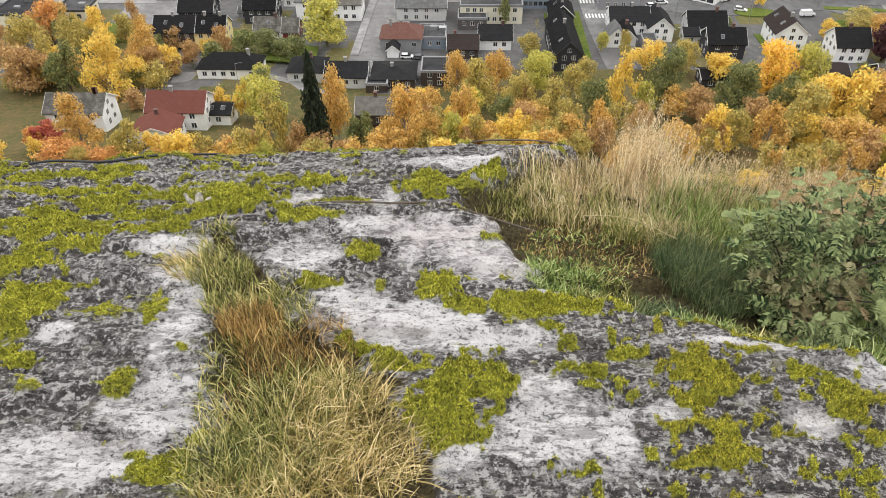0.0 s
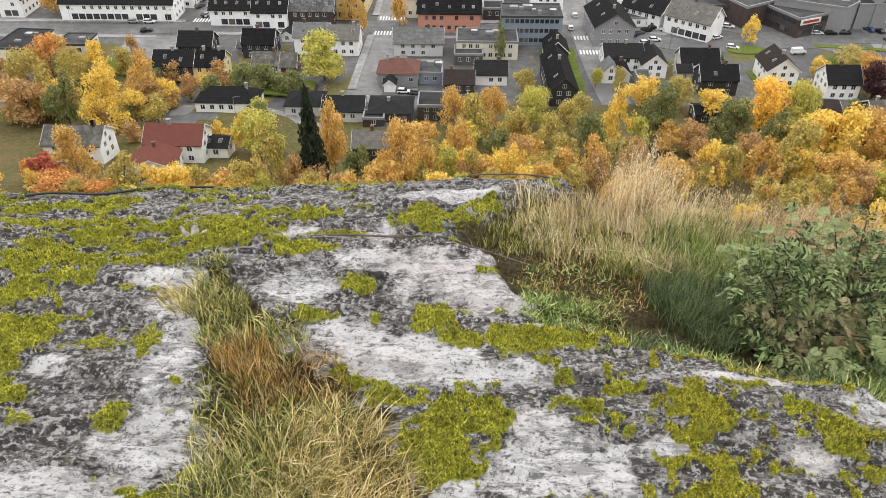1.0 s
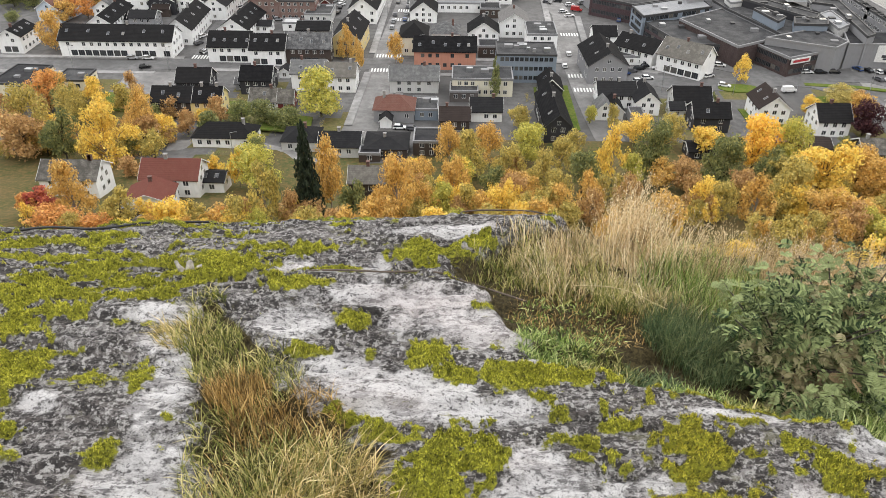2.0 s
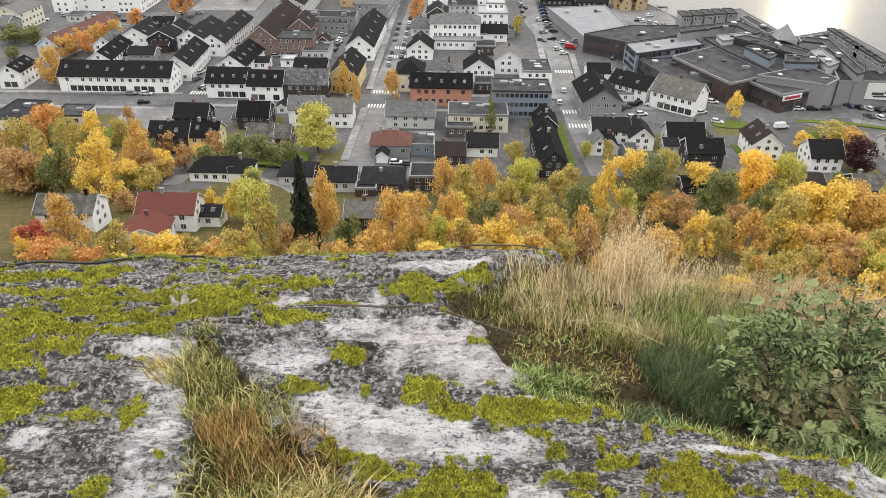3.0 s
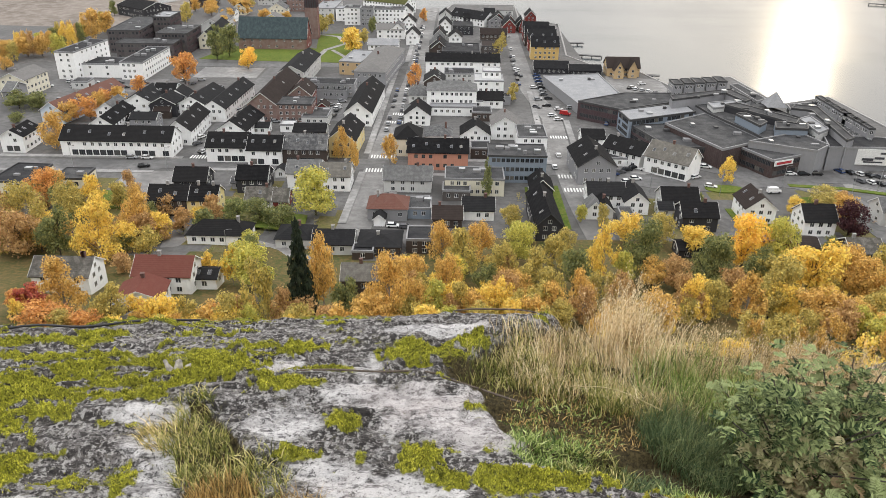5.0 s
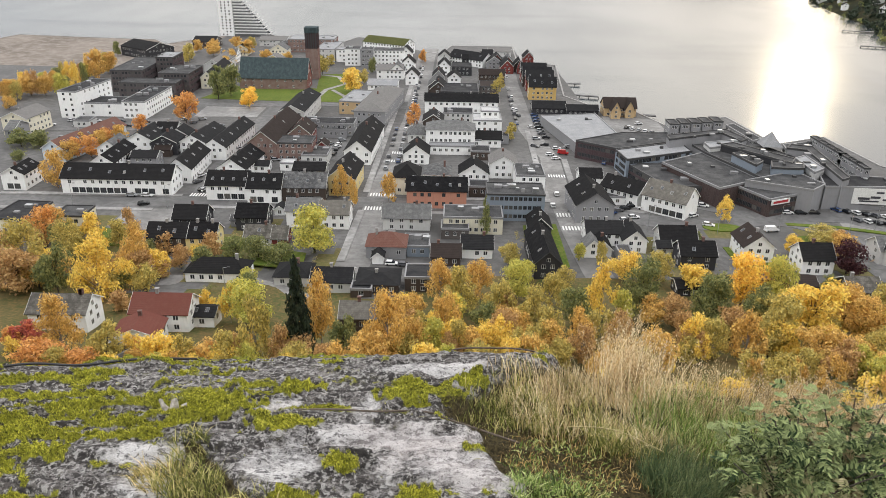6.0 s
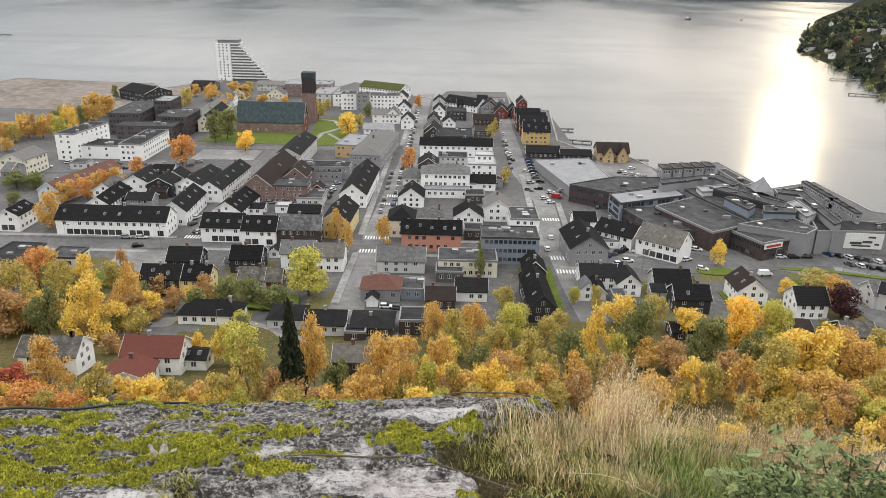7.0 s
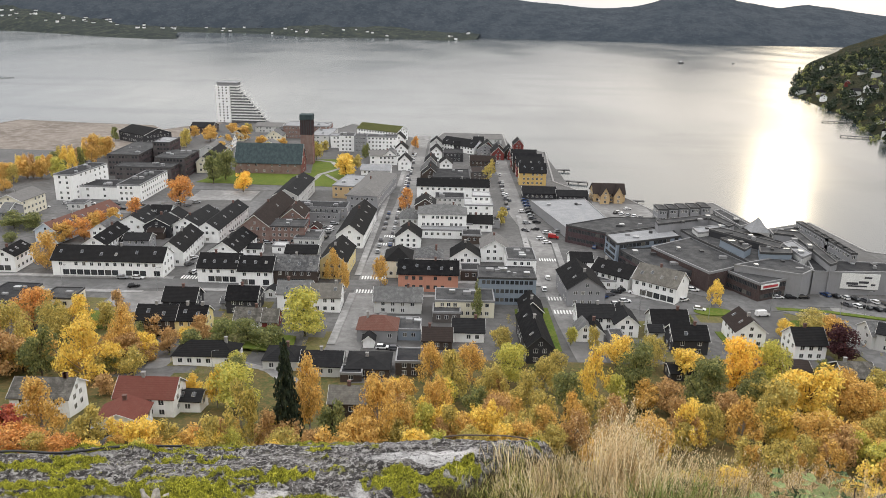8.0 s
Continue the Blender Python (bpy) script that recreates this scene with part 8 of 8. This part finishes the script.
for k in range(5):
    car(60 + k * 3.1, 261 + k * 2.6, 20)
car(127, 265, 2, "white"), car(132, 265, 0, "black"), car(137, 265.5, 0, "black"), car(114, 247, 10, "white", True), car(130, 245, -5, "silver"), car(90, 260, 30, "white"), car(93, 251, -20, "white"), car(97, 271, -15, "white")
car(122, 204, 100, "white", True), car(124, 197, 95, "silver"), car(126, 192, 95, "black")
for k in range(8):
    car(147 + k * 3.0, 269 - k * 1.3, 110)
    car(150 + k * 3.0, 259 - k * 1.3, 110)
for k in range(7):
    car(45.5, 372 + k * 6.5, 10 + car_rnd.uniform(-8, 8))
    car(34.5, 392 + k * 11, 90, van=k == 2)
car(40, 349, -30), car(50, 346, 10, "white"), car(56, 349, 15, "silver"), car(52, 338, -20, "red", True), car(47, 365, 0, "black"), car(36, 457, 90, "white"), car(31, 383, 75, "white", True)
for k in range(5):
    car(92 + k * 2.8, 388 - k * 2.2, 60, "white" if k % 2 else None)
for k in range(9):
    car(-66 + (k % 3) * 6, 330 + (k // 3) * 8, 80 + 10 * (k % 2))
for k in range(8):
    car(-205 + k * 6.5, 372 + (k % 2) * 9, 20)
for k in range(6):
    car(-135 + k * 5, 330 + k * 3, 70)


car(41.9, 385.2, 10, "white"), car(41.8, 362.8, 5), car(44.8, 351.7, 170), car(45.7, 335.5, 20, "white"), car(47.8, 329.4, 15)
car(51.0, 424.9, 90), car(51.0, 441.1, 90, "white"), car(36.0, 423.4, 100), car(35.4, 447.1, 95), car(35.7, 478.9, 92, "white")
car(36.7, 519.3, 90), car(36.6, 409.8, 100), car(67.5, 334.5, 60, "white"), car(61.5, 354.1, 40), car(61.0, 340.5, 40)
car(67.5, 257.2, 5, "white"), car(63.7, 254.1, 10), car(73.1, 266.9, 170), car(77.2, 265.9, 10, "white"), car(68.7, 324.0, 70)
car(61.7, 366.7, 100), car(-62.3, 352.6, 60, "white"), car(-58.1, 346.9, 60), car(-54.0, 341.3, 50), car(-58.1, 337.2, 40, "white")
car(-53.6, 353.4, 20), car(-78.2, 319.2, 10), car(-141.7, 388.4, 60, "white"), car(-135.2, 381.7, 60), car(-132.9, 389.3, 20)
car(-124.4, 375.5, 60, "white"), car(-119.2, 376.0, 60), car(-195.8, 342.9, 10), car(-186.7, 337.8, 10, "white"), car(-187.4, 347.8, 20)
car(-99.2, 355.6, 60), car(-98.7, 335.6, 60, "white"), car(-97.1, 314.3, 60), car(-103.1, 287.5, 60), car(-97.8, 278.1, 80, "white")
car(-70.8, 319.8, 0), car(100.2, 396.7, 20), car(93.8, 388.8, 20, "white"), car(33.4, 218.6, 95), car(-14.0, 211.3, 0)


# ---- street furniture, jetties, far houses ----
def lamp_post(x, y, h=9.0):
    base = new("street_lamp")
    base.location = (x, y, ground_z(x, y))
    tagged(base, "slim grey steel street lamp", "street lamp", "street lamps")
    bm = fresh()
    limb(bm, (0, 0, -1), (0, 0, h), 0.11, 0.06, 8)
    part("pole", bm, STEEL, base)
    bm = fresh()
    limb(bm, (0, 0, h), (1.4, 0, h + 0.3), 0.05, 0.04, 6)
    part("arm", bm, STEEL, base)
    bm = fresh()
    box(bm, 1.2, 2.0, -0.16, 0.16, h + 0.22, h + 0.38)
    part("lamp_head", bm, DARK_TRIM, base)


for lx, ly in ((-62, 184), (-37, 262), (-15, 275), (94, 244), (118, 250), (141, 246), (33, 300), (52, 262), (-105, 258), (-140, 258), (70, 246), (152, 250), (-32, 330), (-14, 350)):
    lamp_post(lx, ly)


def jetty(x, y, rot, length, label):
    base = new("jetty")
    base.matrix_basis = pose(x, y, -2, 0, 0, rot)
    tagged(base, label, "jetty")
    bm = fresh()
    box(bm, 0, length, -1.6, 1.6, 1.0, 1.5)
    part("deck", bm, DARK_TRIM, base)
    for k in range(int(length // 6) + 1):
        for s in (-1.2, 1.2):
            bm = fresh()
            limb(bm, (k * 6 + 0.3, s, -3), (k * 6 + 0.3, s, 1.0), 0.2, 0.2, 6)
            part("pile", bm, DARK_BARK, base)


jetty(405, 812, -12, 38, "long timber jetty off the wooded shore")
jetty(372, 706, -20, 26, "short dark jetty near the shore")
jetty(70, 508, 2, 16, "dark floating jetty by the wharf")
jetty(68, 475, -15, 24, "timber jetty beside the wharf houses")
jetty(-660, 1090, 10, 36, "distant dark pier in the fjord")
jetty(100, 424, -12, 16, "timber jetty by the tan boathouse")


def boat(x, y, s):
    base = new("boat")
    base.matrix_basis = pose(x, y, -2, 0, 0, 15)
    tagged(base, "small dark boat far out on the water", "boat")
    bm = fresh()
    slab(bm, [(-3 * s, -s, 1.1 * s), (2 * s, -s, 1.1 * s), (4 * s, 0, 1.3 * s), (2 * s, s, 1.1 * s), (-3 * s, s, 1.1 * s)], (-0.3 * s, 0, -1.4 * s))
    part("hull", bm, DARK_TRIM, base)
    bm = fresh()
    box(bm, -1.5 * s, 0.6 * s, -0.6 * s, 0.6 * s, 1.1 * s, 2.4 * s)
    bmesh.ops.bevel(bm, geom=bm.edges[:], offset=0.15 * s, segments=1, affect="EDGES")
    part("cabin", bm, TRIM, base)


def far_houses(seed, count, land, walls, label):
    """Many small gabled houses, too far off to tell apart."""
    rnd = random.Random(seed)
    bm = fresh()
    for _ in range(count):
        x, y, z = rnd.choice(land)
        x, y = x + rnd.uniform(-15, 15), y + rnd.uniform(-15, 15)
        w, d, h = rnd.uniform(4, 7), rnd.uniform(3, 5), rnd.uniform(4, 6)
        box(bm, x - w, x + w, y - d, y + d, z - 6, z + h)
        for k in (-1, 1):
            slab(bm, [(x - w - 0.5, y + k * (d + 0.5), z + h), (x + w + 0.5, y + k * (d + 0.5), z + h), (x + w + 0.5, y, z + h + 3), (x - w - 0.5, y, z + h + 3)], (0, 0, -0.3))
    me = mesh_of("far_houses", bm, walls, ROOF["dark grey"])
    for i, f in enumerate(me.polygons):
        f.material_index = 1 if i % 18 >= 6 else 0
    tagged(new("far_houses", me), label, "houses", kind="stuff")


HEADLAND_LAND = [tuple(v.co) for v in HEADLAND.data.vertices if 14 < v.co.z < 75]
LOW_SHORE_LAND = [tuple(v.co) for v in LOW_SHORE.data.vertices if 3 < v.co.z < 25]
SPUR_SHORE = [p for p in SPUR_LAND if 3 < p[2] < 34 and p[1] < 1300]
far_houses(31, 60, HEADLAND_LAND, WALL["white"], "white wooden houses scattered over the far headland")
far_houses(32, 26, LOW_SHORE_LAND, WALL["white"], "pale houses along the low far shore")
far_houses(33, 26, SPUR_SHORE, WALL["pale grey"], "pale wooden houses along the wooded shore")
boat(568, 1875, 2.2)
boat(705, 1900, 1.2)
